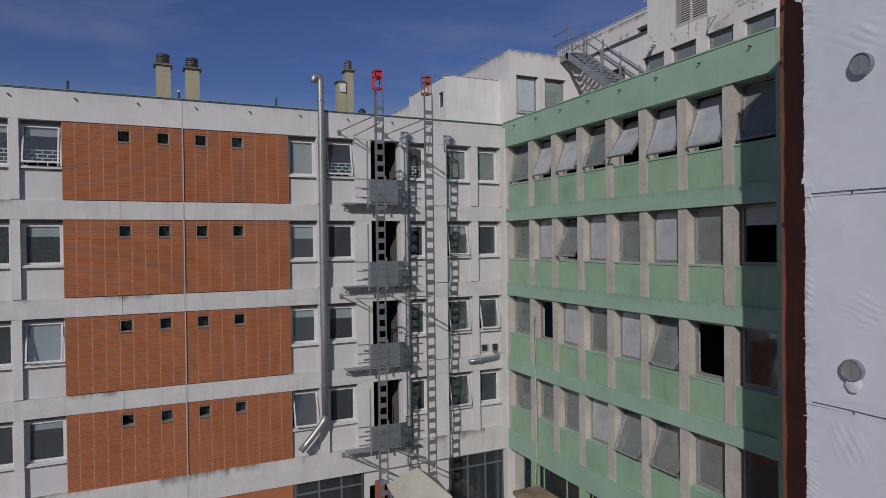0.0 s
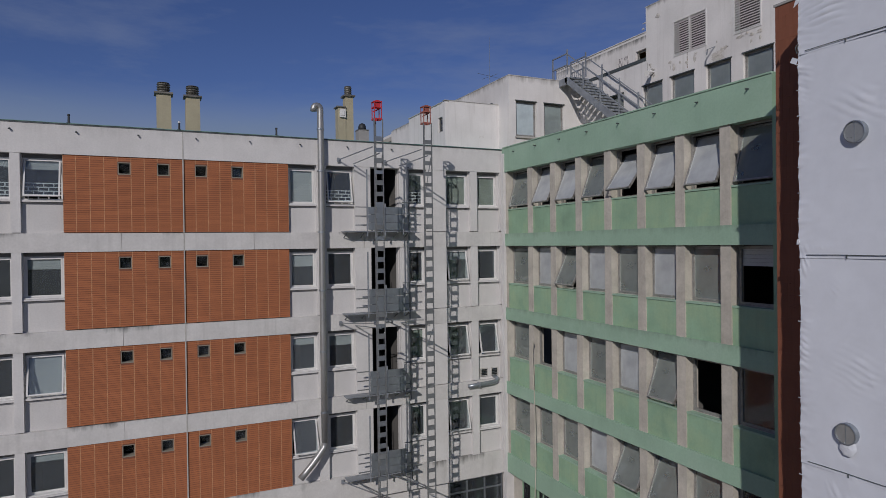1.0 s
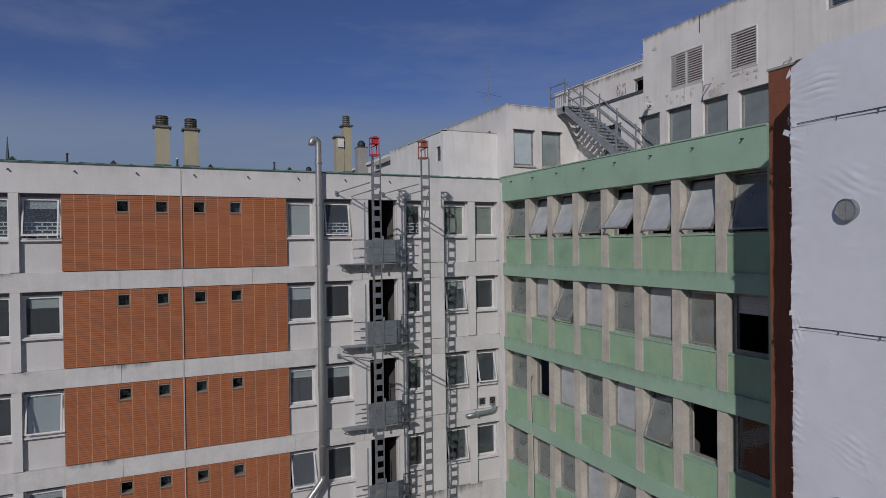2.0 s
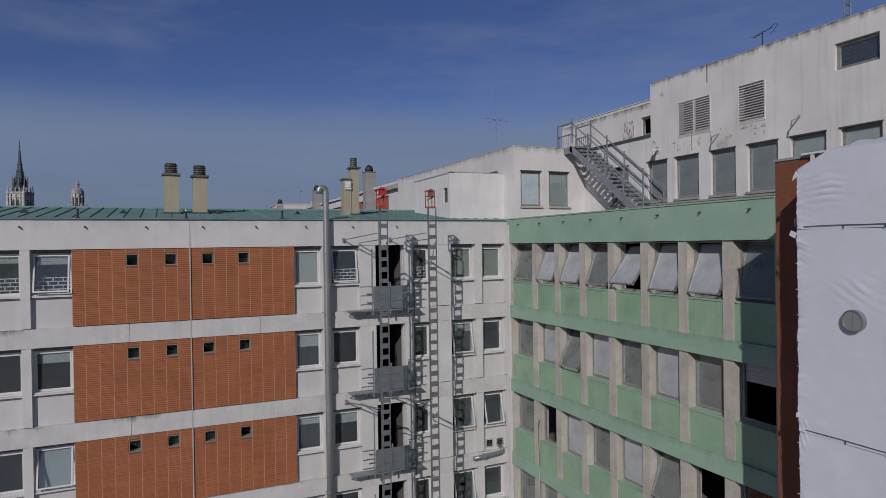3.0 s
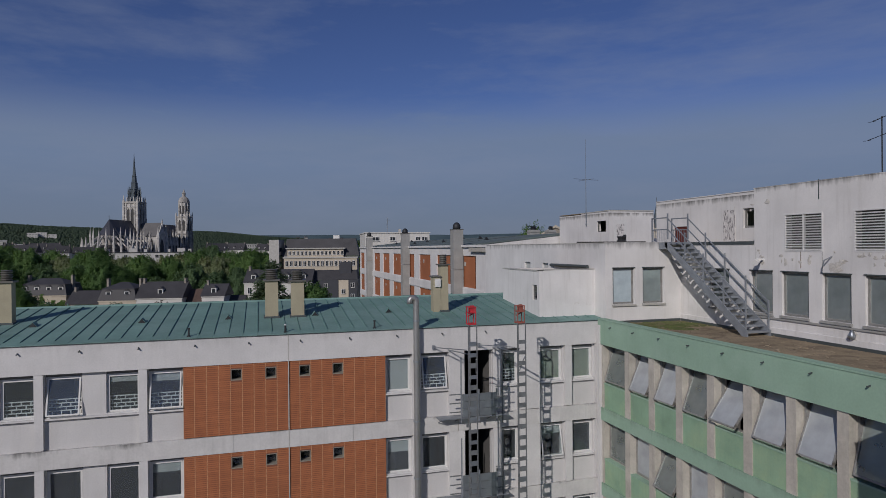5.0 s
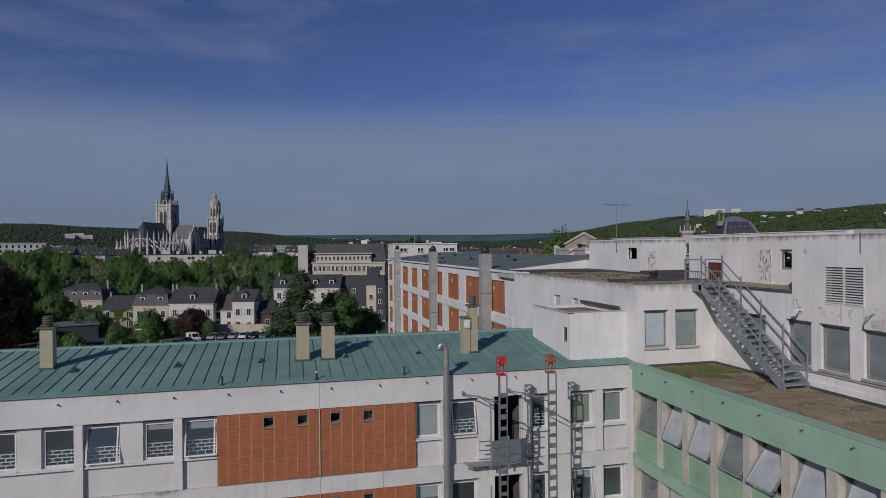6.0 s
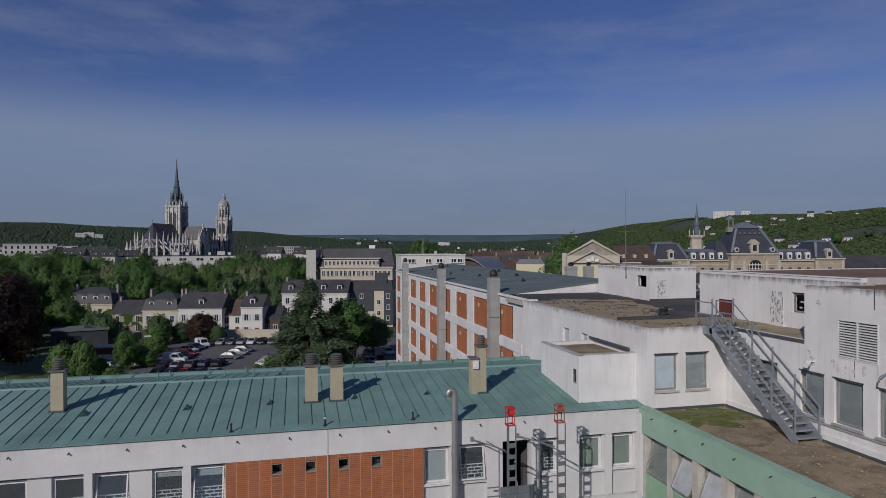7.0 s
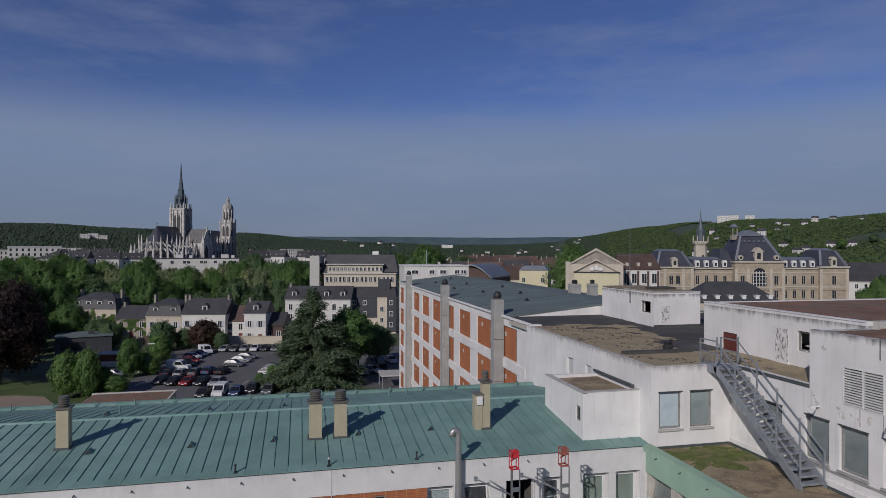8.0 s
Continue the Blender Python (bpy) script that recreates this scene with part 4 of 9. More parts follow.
part("roof_sheet", Geo().prism([(RX, 20.5), (RX, 20.62), (30.2, 19.7), (30.2, 19.62)], 41.8, W_END + 0.3, "y"), M_ROOF_G, rr)
part("gable_wall", Geo().prism([(XW + 0.2, 19.4), (XW + 0.2, 19.66), (RX, 20.5), (30, 19.6), (30, 19.4)], 41.85, 42.0, "y"), M_RENDER, rr)
part("roof_edge", Geo().box(XW - 0.16, XW - 0.06, 37.1, W_END, 19.6, 19.76), M_RENDER, rr)
part("felt_apron", Geo().prism([(XW, 19.62), (XW, 19.7), (22.3, 19.72), (22.3, 19.62)], 36.9, 41.84, "y"), M_BITUM, rr)

for x, y in ((16.0, 52), (17.5, 60), (16.5, 68), (19.0, 72), (18.0, 49), (20.5, 63), (17.0, 80), (20.0, 84), (19.6, 55)):
    z = 19.7 + (x - XW) * 0.109
    ob = thing("roof_vent", (x, y, z), "small dark vent on the metal roof", "roof vent", "roof vents")
    part("hood", Geo().prism([(x - 0.2, z), (x - 0.05, z + 0.3), (x + 0.2, z + 0.06)], y - 0.15, y + 0.15, "y"), M_DARK, ob)
for y in (50, 58, 66, 74, 82):
    part("roof_seam", Geo().prism([(XW - 0.1, 19.74), (XW - 0.1, 19.765), (RX, 20.645), (RX, 20.62)], y, y + 0.08, "y"), M_FLASH, rr)
# ---- windows ----
ROT_B = Matrix.Rotation(radians(-90), 4, "Z")


def frame_geo(w, h, t, y0, y1):
    return Geo().box(-w / 2, w / 2, y0, y1, 0, t).box(-w / 2, w / 2, y0, y1, h - t, h).box(-w / 2, -w / 2 + t, y0, y1, t, h - t).box(w / 2 - t, w / 2, y0, y1, t, h - t)


def window(m, w, h, tilt=0.0, blind=0.0, rail=False, style="white", pane="clear", label="", shutter=True, blind_mat=None):
    """A window in its opening: outer frame, sash, pane, shutter box, sill, blind and rail. tilt: degrees by which the foot of the sash stands out."""
    w, h = round(w, 2), round(h, 2)
    fm = M_FRAME if style == "white" else M_FRAME_OLD
    ob = thing("window_%d" % (len(CACHE.setdefault("windows", [])) + 1), m, label, "window", kind="structure")
    CACHE["windows"].append(ob)
    top = h - (0.12 if shutter else 0.0)
    t = 0.05 if style == "white" else 0.04
    part("window_frame", cached(("wf", w, top, style), lambda: frame_geo(w, top, t, 0.10, 0.19).mesh("window_frame")), fm, ob, local=True)
    if shutter:
        part("shutter_box", cached(("sb", w, h), lambda: Geo().box(-w / 2, w / 2, 0.07, 0.2, h - 0.118, h).mesh("shutter_box")), M_SHUTBOX, ob, local=True)
    if style == "white":
        part("window_sill", cached(("ws", w), lambda: Geo().box(-w / 2 - 0.0, w / 2 + 0.0, -0.06, 0.1, -0.0, 0.035).mesh("window_sill")), fm, ob, local=True)
    sw, sh = round(w - 2 * t, 3), round(top - 2 * t, 3)
    hinge = Matrix.Translation((0, 0.12, top - t)) @ Matrix.Rotation(radians(-tilt), 4, "X") @ Matrix.Translation((0, 0, -sh))
    if style == "old" and tilt:
        # centre-hung: the head swings in, the foot out
        hinge = Matrix.Translation((0, 0.12, t + sh * 0.62)) @ Matrix.Rotation(radians(-tilt * 1.85), 4, "X") @ Matrix.Translation((0, 0, -sh * 0.62))
    sash = part("sash", cached(("sa", sw, sh, style), lambda: frame_geo(sw, sh, 0.045, -0.03, 0.03).mesh("sash")), fm, ob, local=True)
    sash.matrix_basis = hinge
    if pane != "none":
        gm = {"clear": M_GLASS, "dusty": M_GLASS_D, "grimy": M_GLASS_M, "blue": M_GLASS_E, "sky_tint": M_GLASS_W}[pane]
        p = part("pane", cached(("pa", sw, sh, pane), lambda: Geo().box(-sw / 2 + 0.04, sw / 2 - 0.04, -0.004, 0.004, 0.04, sh - 0.04).mesh("pane")), gm, sash, local=True)
        p.visible_shadow = False
    if blind > 0:
        bh = round(sh * blind, 2)
        part("blind", cached(("bl", sw, bh, str(blind_mat)), lambda: blind_geo(sw - 0.02, bh, top - t).mesh("blind")), blind_mat or M_BLIND, ob, local=True)
    if rail:
        g = Geo()
        for z in (0.16, 0.28, 0.40, 0.52):
            g.box(-w / 2 + 0.03, w / 2 - 0.03, 0.2, 0.225, z, z + 0.032)
        for i, z in enumerate((0.03, 0.16, 0.28, 0.40)):
            for k in range(4):
                x = -w / 2 + 0.12 + k * 0.27 + (0.135 if i % 2 else 0)
                if x < w / 2 - 0.07:
                    g.box(x, x + 0.028, 0.2, 0.225, z + 0.02, z + 0.13)
        part("guard_rail", cached(("gr", w), lambda: g.mesh("guard_rail")), M_RAIL, ob, local=True)
    return ob


def blind_geo(w, h, top):
    g = Geo()
    n = max(3, int(h / 0.09))
    for i in range(n):
        z1 = top - h * i / n
        g.box(-w / 2, w / 2, 0.155, 0.16 + 0.004 * (i % 2), z1 - h / n + 0.003, z1)
    return g


OPEN_A = {(0, 3): 0, (0, 5): 17, (0, 7): 13, (1, 9): 13, (2, 5): 16, (2, 9): 14, (2, 10): 14, (3, 6): 20, (3, 9): 14}
for k, h in enumerate(HEADS):
    for i, (a, b) in enumerate(A_WINDOWS[6:]):
        tilt = OPEN_A.get((k, i), 0)
        if i == 3 and k == 0:
            tilt = 14
        blind = {(0, 6): 1.0, (0, 9): 1.0, (0, 10): 1.0, (1, 7): 0.0, (2, 7): 0.35, (2, 8): 0.3, (1, 10): 0.0, (3, 10): 0.0, (1, 5): 0.3, (3, 5): 0.22, (1, 6): 0.4, (2, 6): 0.25, (1, 9): 0.3,
                 (2, 9): 0.0, (2, 5): 1.0, (0, 5): 0.25, (0, 4): 0.2}.get((k, i), 0.0)
        bm = M_BLIND_G if (k, i) in ((0, 9), (0, 10), (2, 8)) else M_BLIND
        rail = k == 0 and i in (0, 1, 2, 3, 4, 5, 7, 8)
        words = ["white-framed window" + (" tilted open" if tilt else ""), "with " + ("a lowered blind" if blind > 0.5 else "dark glass"), "and a guard rail" if rail else "in the concrete facade"]
        window(pose((a + b) / 2, YA + 0.10, h - 1.42), b - a, 1.42, tilt, blind, rail, label=" ".join(words), blind_mat=bm)
for k, h in enumerate(HEADS):
    for i, (a, b) in enumerate(A_WINDOWS[:6]):
        window(pose((a + b) / 2, YA + 0.10, h - 1.42), b - a, 1.42, 14 if (i + k) % 4 == 0 else 0, 0.3 if i % 2 else 0.0, k == 0, label="white-framed window in the concrete facade")
# window boards over the spandrels and thin ledges, each with a painted shade line
LEDGES = [(-18.84, -16.06), (-15.81, -13.03), (-12.78, -10.0), (-9.75, -6.97), (-6.72, -3.94), (-3.69, -2.62)] + A_WINDOWS[-5:]
for k, h in enumerate(HEADS):
    for a, b in LEDGES:
        part("ledge", Geo().box(a - 0.02, b + 0.02, YA + 0.0, YA + 0.098, h - 1.48, h - 1.425), M_WHITE, wall)
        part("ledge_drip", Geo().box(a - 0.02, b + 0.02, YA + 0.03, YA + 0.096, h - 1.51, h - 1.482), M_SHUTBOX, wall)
TILT_B = [[8, 12, 12, 20, 11, 12, 13, 9], [0, 0, 0, 0, 0, 14, 0, 0], [0, 0, 11, 0, 0, 0, 0, 0], [0, 0, 12, 13, 0, 0, 0, 0]]
BLIND_B = [[0, 0, 0, 0, 0, 0, 0, 0], [0.33, 1, 1, 1, 1, 0, 1, 1], [0, 0, 0, 0.6, 0.8, 0.6, 0, 0.5], [1, 1, 0, 0, 1, 1, 1, 1]]
PANE_B = [["grimy", "dusty", "dusty", "dusty", "grimy", "dusty", "dusty", "grimy"], ["none", "grimy", "dusty", "grimy", "dusty", "grimy", "dusty", "grimy"],
          ["clear", "none", "grimy", "dusty", "grimy", "dusty", "none", "grimy"], ["clear", "grimy", "grimy", "grimy", "dusty", "grimy", "grimy", "grimy"]]
for k, h in enumerate(B_HEADS):
    for i, (lo, hi) in enumerate(b_bays):
        t = TILT_B[k][i]
        say = "worn aluminium window %s in the green facade" % ("hanging open with dusty glass" if t else ("with its pane missing" if PANE_B[k][i] == "none" else "with a pale blind" if BLIND_B[k][i] else "with dark glass"))
        window(Matrix.Translation((XB + 0.21, (lo + hi) / 2, h - 1.52)) @ ROT_B, hi - lo, 1.5, t, BLIND_B[k][i], style="old", pane=PANE_B[k][i], label=say, shutter=False)
for a, b in D_WIN:
    window(pose((a + b) / 2, YD, 17.2), b - a, 1.5, 0, 1.0 if a < 14 else 0.3, style="old", label="worn metal window with a pale blind in the white wall", shutter=False, pane="sky_tint" if a < 14 else "blue")
for a, b in E_WIN:
    window(Matrix.Translation((XE, (a + b) / 2, 17.17)) @ ROT_B, a - b, 1.51, 0, 1.0, style="old", pane="blue", label="worn metal window with a grey blind in the white wall", shutter=False, blind_mat=M_BLIND_G if a < 18 else M_BLIND)
    part("window_ledge", Geo().box(XE - 0.07, XE + 0.06, b - 0.04, a + 0.04, 17.09, 17.168), M_CHIM_G, upper)
for a, b in E_WIN:
    part("window_hood", Geo().box(XE - 0.03, XE + 0.05, b - 0.03, a + 0.03, 18.655, 18.69), M_FLASH, upper)
# rusty runs and open cracks in the plaster
for y, z0, z1, w in ((15.95, 21.02, 21.66, 0.035), (16.66, 18.8, 19.4, 0.022), (15.84, 18.72, 19.42, 0.018), (18.6, 18.0, 19.5, 0.012)):
    part("render_crack", Geo().box(XE - 0.006, XE + 0.01, y, y + w, z0, z1), M_CHIM_G if w < 0.019 else M_REDROOF if w < 0.03 else M_FLASH, upper)
for a, b in D_WIN:
    part("window_hood", Geo().box(a - 0.03, b + 0.03, YD - 0.03, YD + 0.04, 18.675, 18.71), M_FLASH, upper)
    part("window_ledge", Geo().box(a - 0.04, b + 0.04, YD - 0.07, YD + 0.06, 17.12, 17.198), M_CONC_L, upper)
window(Matrix.Translation((XE, 10.945, 20.27)) @ ROT_B, 1.19, 0.73, 0, 0, style="old", label="wide dark window high in the white wall", shutter=False)
window(Matrix.Translation((19.45, 21.56, 20.3)) @ ROT_B, 0.72, 0.82, 0, 0, style="old", pane="none", label="narrow dark window in the set-back wall", shutter=False)
part("door_leaf", Geo().box(19.5, 19.56, 25.5, 26.5, 19.55, 20.5), M_DOOR, upper, "red-brown metal door")
part("peeling_patch", Geo().box(19.435, 19.447, 22.36, 23.1, 19.75, 21.1), M_PEEL, upper, "peeling black and white patch")
part("peeling_plinth", Geo().box(19.36, 19.447, 22.28, 23.18, 19.62, 19.75), M_RENDER, upper)
# louvres
for y0, y1, z0, z1 in ((15.82, 17.31, 19.35, 20.61), (13.72, 14.73, 19.35, 20.61)):
    lv = thing("louvre_vent", (XE, (y0 + y1) / 2, z0), "pale metal louvre grille in the white wall", "vent", "louvre vents")
    part("louvre_frame", Geo().box(XE - 0.02, XE + 0.08, y0, y1, z0, z0 + 0.04).box(XE - 0.02, XE + 0.08, y0, y1, z1 - 0.04, z1)
         .box(XE - 0.02, XE + 0.08, y0, y0 + 0.04, z0 + 0.04, z1 - 0.04).box(XE - 0.02, XE + 0.08, y1 - 0.04, y1, z0 + 0.04, z1 - 0.04), M_FRAME, lv)
    if y1 - y0 > 1.2:
        part("mullion", Geo().box(XE - 0.02, XE + 0.08, (y0 + y1) / 2 - 0.02, (y0 + y1) / 2 + 0.02, z0 + 0.04, z1 - 0.04), M_FRAME, lv)
    for i in range(14):
        z = z0 + 0.06 + i * (z1 - z0 - 0.1) / 14
        part("slat", Geo().prism([(XE - 0.012, z - 0.004), (XE - 0.012, z + 0.03), (XE + 0.05, z + 0.036), (XE + 0.05, z + 0.02)], y0 + 0.04, y1 - 0.04, "y"), M_FRAME, lv)

# shop-front glazing at the foot of both wings
for nm, x0, x1, z0, z1, n in (("glazed_front", 4.45, 6.95, 0.4, 3.2, 3), ("glazed_front", 10.55, 13.0, 0.3, 3.1, 3)):
    gf = thing(nm, ((x0 + x1) / 2, YA, z0), "dark ground-floor glazing with slim metal bars", "window", kind="structure")
    for i in range(n + 1):
        x = x0 + (x1 - x0) * i / n
        part("mullion", Geo().box(x - 0.03, x + 0.03, YA + 0.1, YA + 0.18, z0, z1), M_GALV, gf)
    part("transom", Geo().box(x0, x1, YA + 0.11, YA + 0.17, z1 - 0.5, z1 - 0.44), M_GALV, gf)
    for i in range(n):
        xa, xb = x0 + (x1 - x0) * i / n + 0.031, x0 + (x1 - x0) * (i + 1) / n - 0.031
        part("pane", Geo().box(xa, xb, YA + 0.14, YA + 0.148, z0, z1), M_GLASS, gf)
gf = thing("glazed_front", (XB + 0.2, 17.5, 0.3), "dark ground-floor glazing with slim metal bars", "window", kind="structure")
for i in range(7):
    y = 13.2 + (21.9 - 13.2) * i / 6
    part("mullion", Geo().box(XB + 0.28, XB + 0.34, y - 0.03, y + 0.03, 0.3, 3.3), M_GREEN2, gf)
for i in range(6):
    y = 13.2 + (21.9 - 13.2) * i / 6
    part("pane", Geo().box(XB + 0.3, XB + 0.308, y + 0.032, y + 1.418, 0.3, 3.3), M_GLASS, gf)

# ---- flue pipe ----
flue = thing("flue_pipe", (5.43, 22.62, 4.4), "tall stainless steel flue with a gooseneck top", "pipe")
arc = [(5.43, 22.62, 17.5)] + [(5.31 + 0.12 * math.cos(a), 22.62, 17.62 + 0.12 * math.sin(a)) for a in [radians(d) for d in range(0, 181, 30)]] + [(5.19, 22.62, 17.53)]
part("riser", Geo().tube([(5.43, 22.62, 5.55), (5.43, 22.62, 9.0), (5.43, 22.62, 13.0)] + arc, 0.115, 14), M_PIPE, flue, smooth=True)
for z in (6.7, 8.9, 11.1, 13.2, 15.4, 16.9):
    part("collar", Geo().rod((5.43, 22.62, z - 0.03), (5.43, 22.62, z + 0.03), 0.135, n=14), M_GALV, flue)
    part("bracket", Geo().box(5.38, 5.48, 22.7, 22.84, z - 0.02, z + 0.02), M_GALV, flue)
part("foil_duct", Geo().tube([(5.43, 22.62, 5.6), (5.40, 22.6, 5.42), (5.2, 22.55, 5.2), (4.95, 22.5, 4.93), (4.72, 22.5, 4.68), (4.52, 22.5, 4.47)],
                             [0.115, 0.12, 0.12, 0.115, 0.115, 0.12], 14), M_PIPE, flue, "bent foil duct", smooth=True)
# air duct and two vents low on the facade
duct = thing("wall_duct", (12.0, 22.72, 6.9), "short bent metal duct on the facade", "duct")
part("duct_run", Geo().tube([(11.35, 22.73, 6.97), (11.7, 22.72, 6.99), (12.2, 22.72, 7.02), (12.5, 22.72, 7.04), (12.63, 22.72, 7.09), (12.68, 22.76, 7.18), (12.68, 22.9, 7.22), (12.68, 23.0, 7.22)], 0.085, 12), M_GALV, duct, smooth=True)
part("duct_strap", Geo().box(11.8, 11.85, 22.63, 22.84, 6.9, 7.09), M_STEEL, duct)
for x in (12.03, 12.52):
    v = thing("wall_vent", (x + 0.16, YA + 0.08, 7.27), "dark louvred air vent", "vent", "wall vents")
    y0, y1 = YA + 0.05, YA + 0.098
    part("vent_frame", Geo().box(x, x + 0.32, y0, y1, 7.26, 7.29).box(x, x + 0.32, y0, y1, 7.55, 7.58).box(x, x + 0.03, y0, y1, 7.29, 7.55).box(x + 0.29, x + 0.32, y0, y1, 7.29, 7.55), M_CONC_L, v)
    for i in range(4):
        part("slat", Geo().box(x + 0.03, x + 0.29, y0 + 0.01, y1 - 0.004, 7.3 + i * 0.062, 7.335 + i * 0.062), M_DARK, v)


# ---- hoist masts and work platforms ----
def mast(x, y, top, cap, label):
    ob = thing("hoist_mast", (x, y, 0), label, "mast", "hoist masts")
    w = 0.15
    for sx, sy in ((-w, -w), (w, -w), (0, w)):
        part("leg", Geo().bar((x + sx, y + sy, 0), (x + sx, y + sy, top - 0.6), 0.034), M_MAST, ob)
    z = 0.3
    i = 0
    r2 = random.Random(int(x * 10))
    while z < top - 1.0:
        k = 0.14
        part("rung_plate", Geo().box(x - w + 0.02, x + w - 0.02, y - w - 0.012, y - w + 0.012, z, z + k + r2.uniform(-0.02, 0.04)), M_GALV if r2.random() < (0.75 if x < 8 else 0.1) else M_MAST, ob)
        if i % 3 == 0:
            part("brace", Geo().bar((x - w, y - w, z), (x, y + w, z + 0.2), 0.022), M_MAST, ob)
        z += 0.37
        i += 1
    w = 0.125
    for sx in (-1, 1):
        for sy in (-1, 1):
            part("cap_post", Geo().bar((x + sx * w, y + sy * w, top - 0.62), (x + sx * w, y + sy * w, top), 0.026), cap, ob, "painted post of the mast top")
    for za, zb in ((top - 0.03, top), (top - 0.22, top - 0.19), (top - 0.62, top - 0.57)):
        for s_ in (-1, 1):
            part("cap_bar", Geo().box(x - w - 0.02, x + w + 0.02, y + s_ * w - 0.02, y + s_ * w + 0.02, za, zb), cap, ob)
            part("cap_bar", Geo().box(x + s_ * w - 0.02, x + s_ * w + 0.02, y - w + 0.021, y + w - 0.021, za, zb), cap, ob)
    part("cap_plate", Geo().prism([(x - w + 0.02, top - 0.24), (x + w - 0.02, top - 0.24), (x + w - 0.02, top - 0.02), (x + w * 0.5, top + 0.04), (x - w * 0.5, top + 0.04), (x - w + 0.02, top - 0.02)], y - w + 0.03, y - w + 0.05, "y"), cap, ob)
    part("cap_brace", Geo().bar((x - w, y, top - 0.35), (x + w, y, top - 0.22), 0.035), cap, ob)
    part("foot_plate", Geo().box(x - 0.4, x + 0.4, y - 0.4, y + 0.4, 0, 0.06), M_STEEL, ob)
    for zt in (15.85, 9.85, 4.0):
        part("wall_tie", Geo().bar((x - w, y + w, zt + 0.2), (x - 0.72, 22.78, zt), 0.032).bar((x + w, y + w, zt), (x - 0.15, 22.78, zt - 0.12), 0.03), M_GALV, ob)
        part("wall_tie", Geo().bar((x + w, y - w, zt - 0.1), (x + 0.95, 22.78, zt - 1.1), 0.028), M_GALV, ob)
        part("anchor_plate", Geo().box(x - 0.77, x - 0.67, 22.765, 22.795, zt - 0.08, zt + 0.08), M_STEEL, ob)
    return ob


mast(6.84, 20.5, 17.56, M_RED, "steel hoist mast with a bright red top")
mast(8.64, 20.5, 17.54, M_REDB, "steel hoist mast with a rusty red top")
for k, h in enumerate(HEADS):
    z = h - 2.44
    pl = thing("work_platform", (7.6, 22.3, z), "galvanised work platform with panel guard at a door opening", "platform", "work platforms")
    part("deck", Geo().box(6.2, 8.95, 22.36, 22.8, z, z + 0.04), M_STEEL, pl)
    for j in range(3):
        part("guard_panel", Geo().box(7.10, 7.75, 22.33, 22.36, z + 0.07 + j * 0.285, z + 0.345 + j * 0.285).box(7.78, 8.45, 22.33, 22.36, z + 0.07 + j * 0.285, z + 0.345 + j * 0.285), M_GALV, pl)
    for x in (7.07, 7.765, 8.48):
        part("guard_post", Geo().bar((x, 22.385, z - 0.15), (x, 22.385, z + (2.3 if x < 7.1 else 1.05)), 0.045), M_STEEL, pl)
    part("side_post", Geo().bar((8.72, 22.4, z - 0.3), (8.72, 22.4, z + 2.45), 0.05), M_MAST, pl)
    for j in range(3):
        part("side_rail", Geo().bar((6.62, 22.4, z + 0.25 + j * 0.33), (7.1, 22.4, z + 0.25 + j * 0.33), 0.035), M_MAST, pl)
        part("side_rail", Geo().bar((8.45, 22.4, z + 0.3 + j * 0.4), (8.95, 22.4, z + 0.3 + j * 0.4), 0.03), M_MAST, pl)
    for x in (6.3, 6.95, 7.6, 8.25, 8.7):
        part("bracket", Geo().bar((x, 22.38, z - 0.02), (x, 22.82, z - 0.2), 0.03), M_MAST, pl)
# canvas shelter at the foot of the masts
tent = thing("canvas_shelter", (7.9, 19.4, 0), "pale canvas shelter on steel posts", "shelter")
part("canvas", Geo().add([(6.85, 18.9, 3.45), (8.6, 18.7, 3.5), (8.75, 20.3, 3.55), (6.95, 20.4, 3.6), (7.7, 19.5, 4.35), (6.85, 18.9, 3.40), (8.6, 18.7, 3.45), (8.75, 20.3, 3.50), (6.95, 20.4, 3.55), (7.7, 19.5, 4.30)],
                         [(0, 1, 4), (1, 2, 4), (2, 3, 4), (3, 0, 4), (6, 5, 9), (7, 6, 9), (8, 7, 9), (5, 8, 9), (0, 5, 6, 1), (1, 6, 7, 2), (2, 7, 8, 3), (3, 8, 5, 0)]), M_CANVAS, tent)
for x, y in ((6.95, 19.0), (8.5, 18.8), (8.65, 20.2), (7.05, 20.3)):
    part("post", Geo().bar((x, y, 0), (x, y, 3.5), 0.05), M_STEEL, tent)
board = solid("red_board", Geo().box(6.95, 7.3, 21.6, 21.66, 0, 3.3), M_REDB, "dull red painted board standing beside the mast", "board")
low = thing("entrance_canopy", (11, 16.5, 2.4), "low flat entrance canopy with rubble", "canopy", kind="structure")
part("canopy_slab", Geo().box(11.9, XB, 14.5, 20.4, 2.35, 2.5), M_GRAVEL, low)
for y in (14.8, 20.1):
    part("canopy_post", Geo().box(12.0, 12.15, y - 0.08, y + 0.08, 0, 2.35), M_STEEL, low)

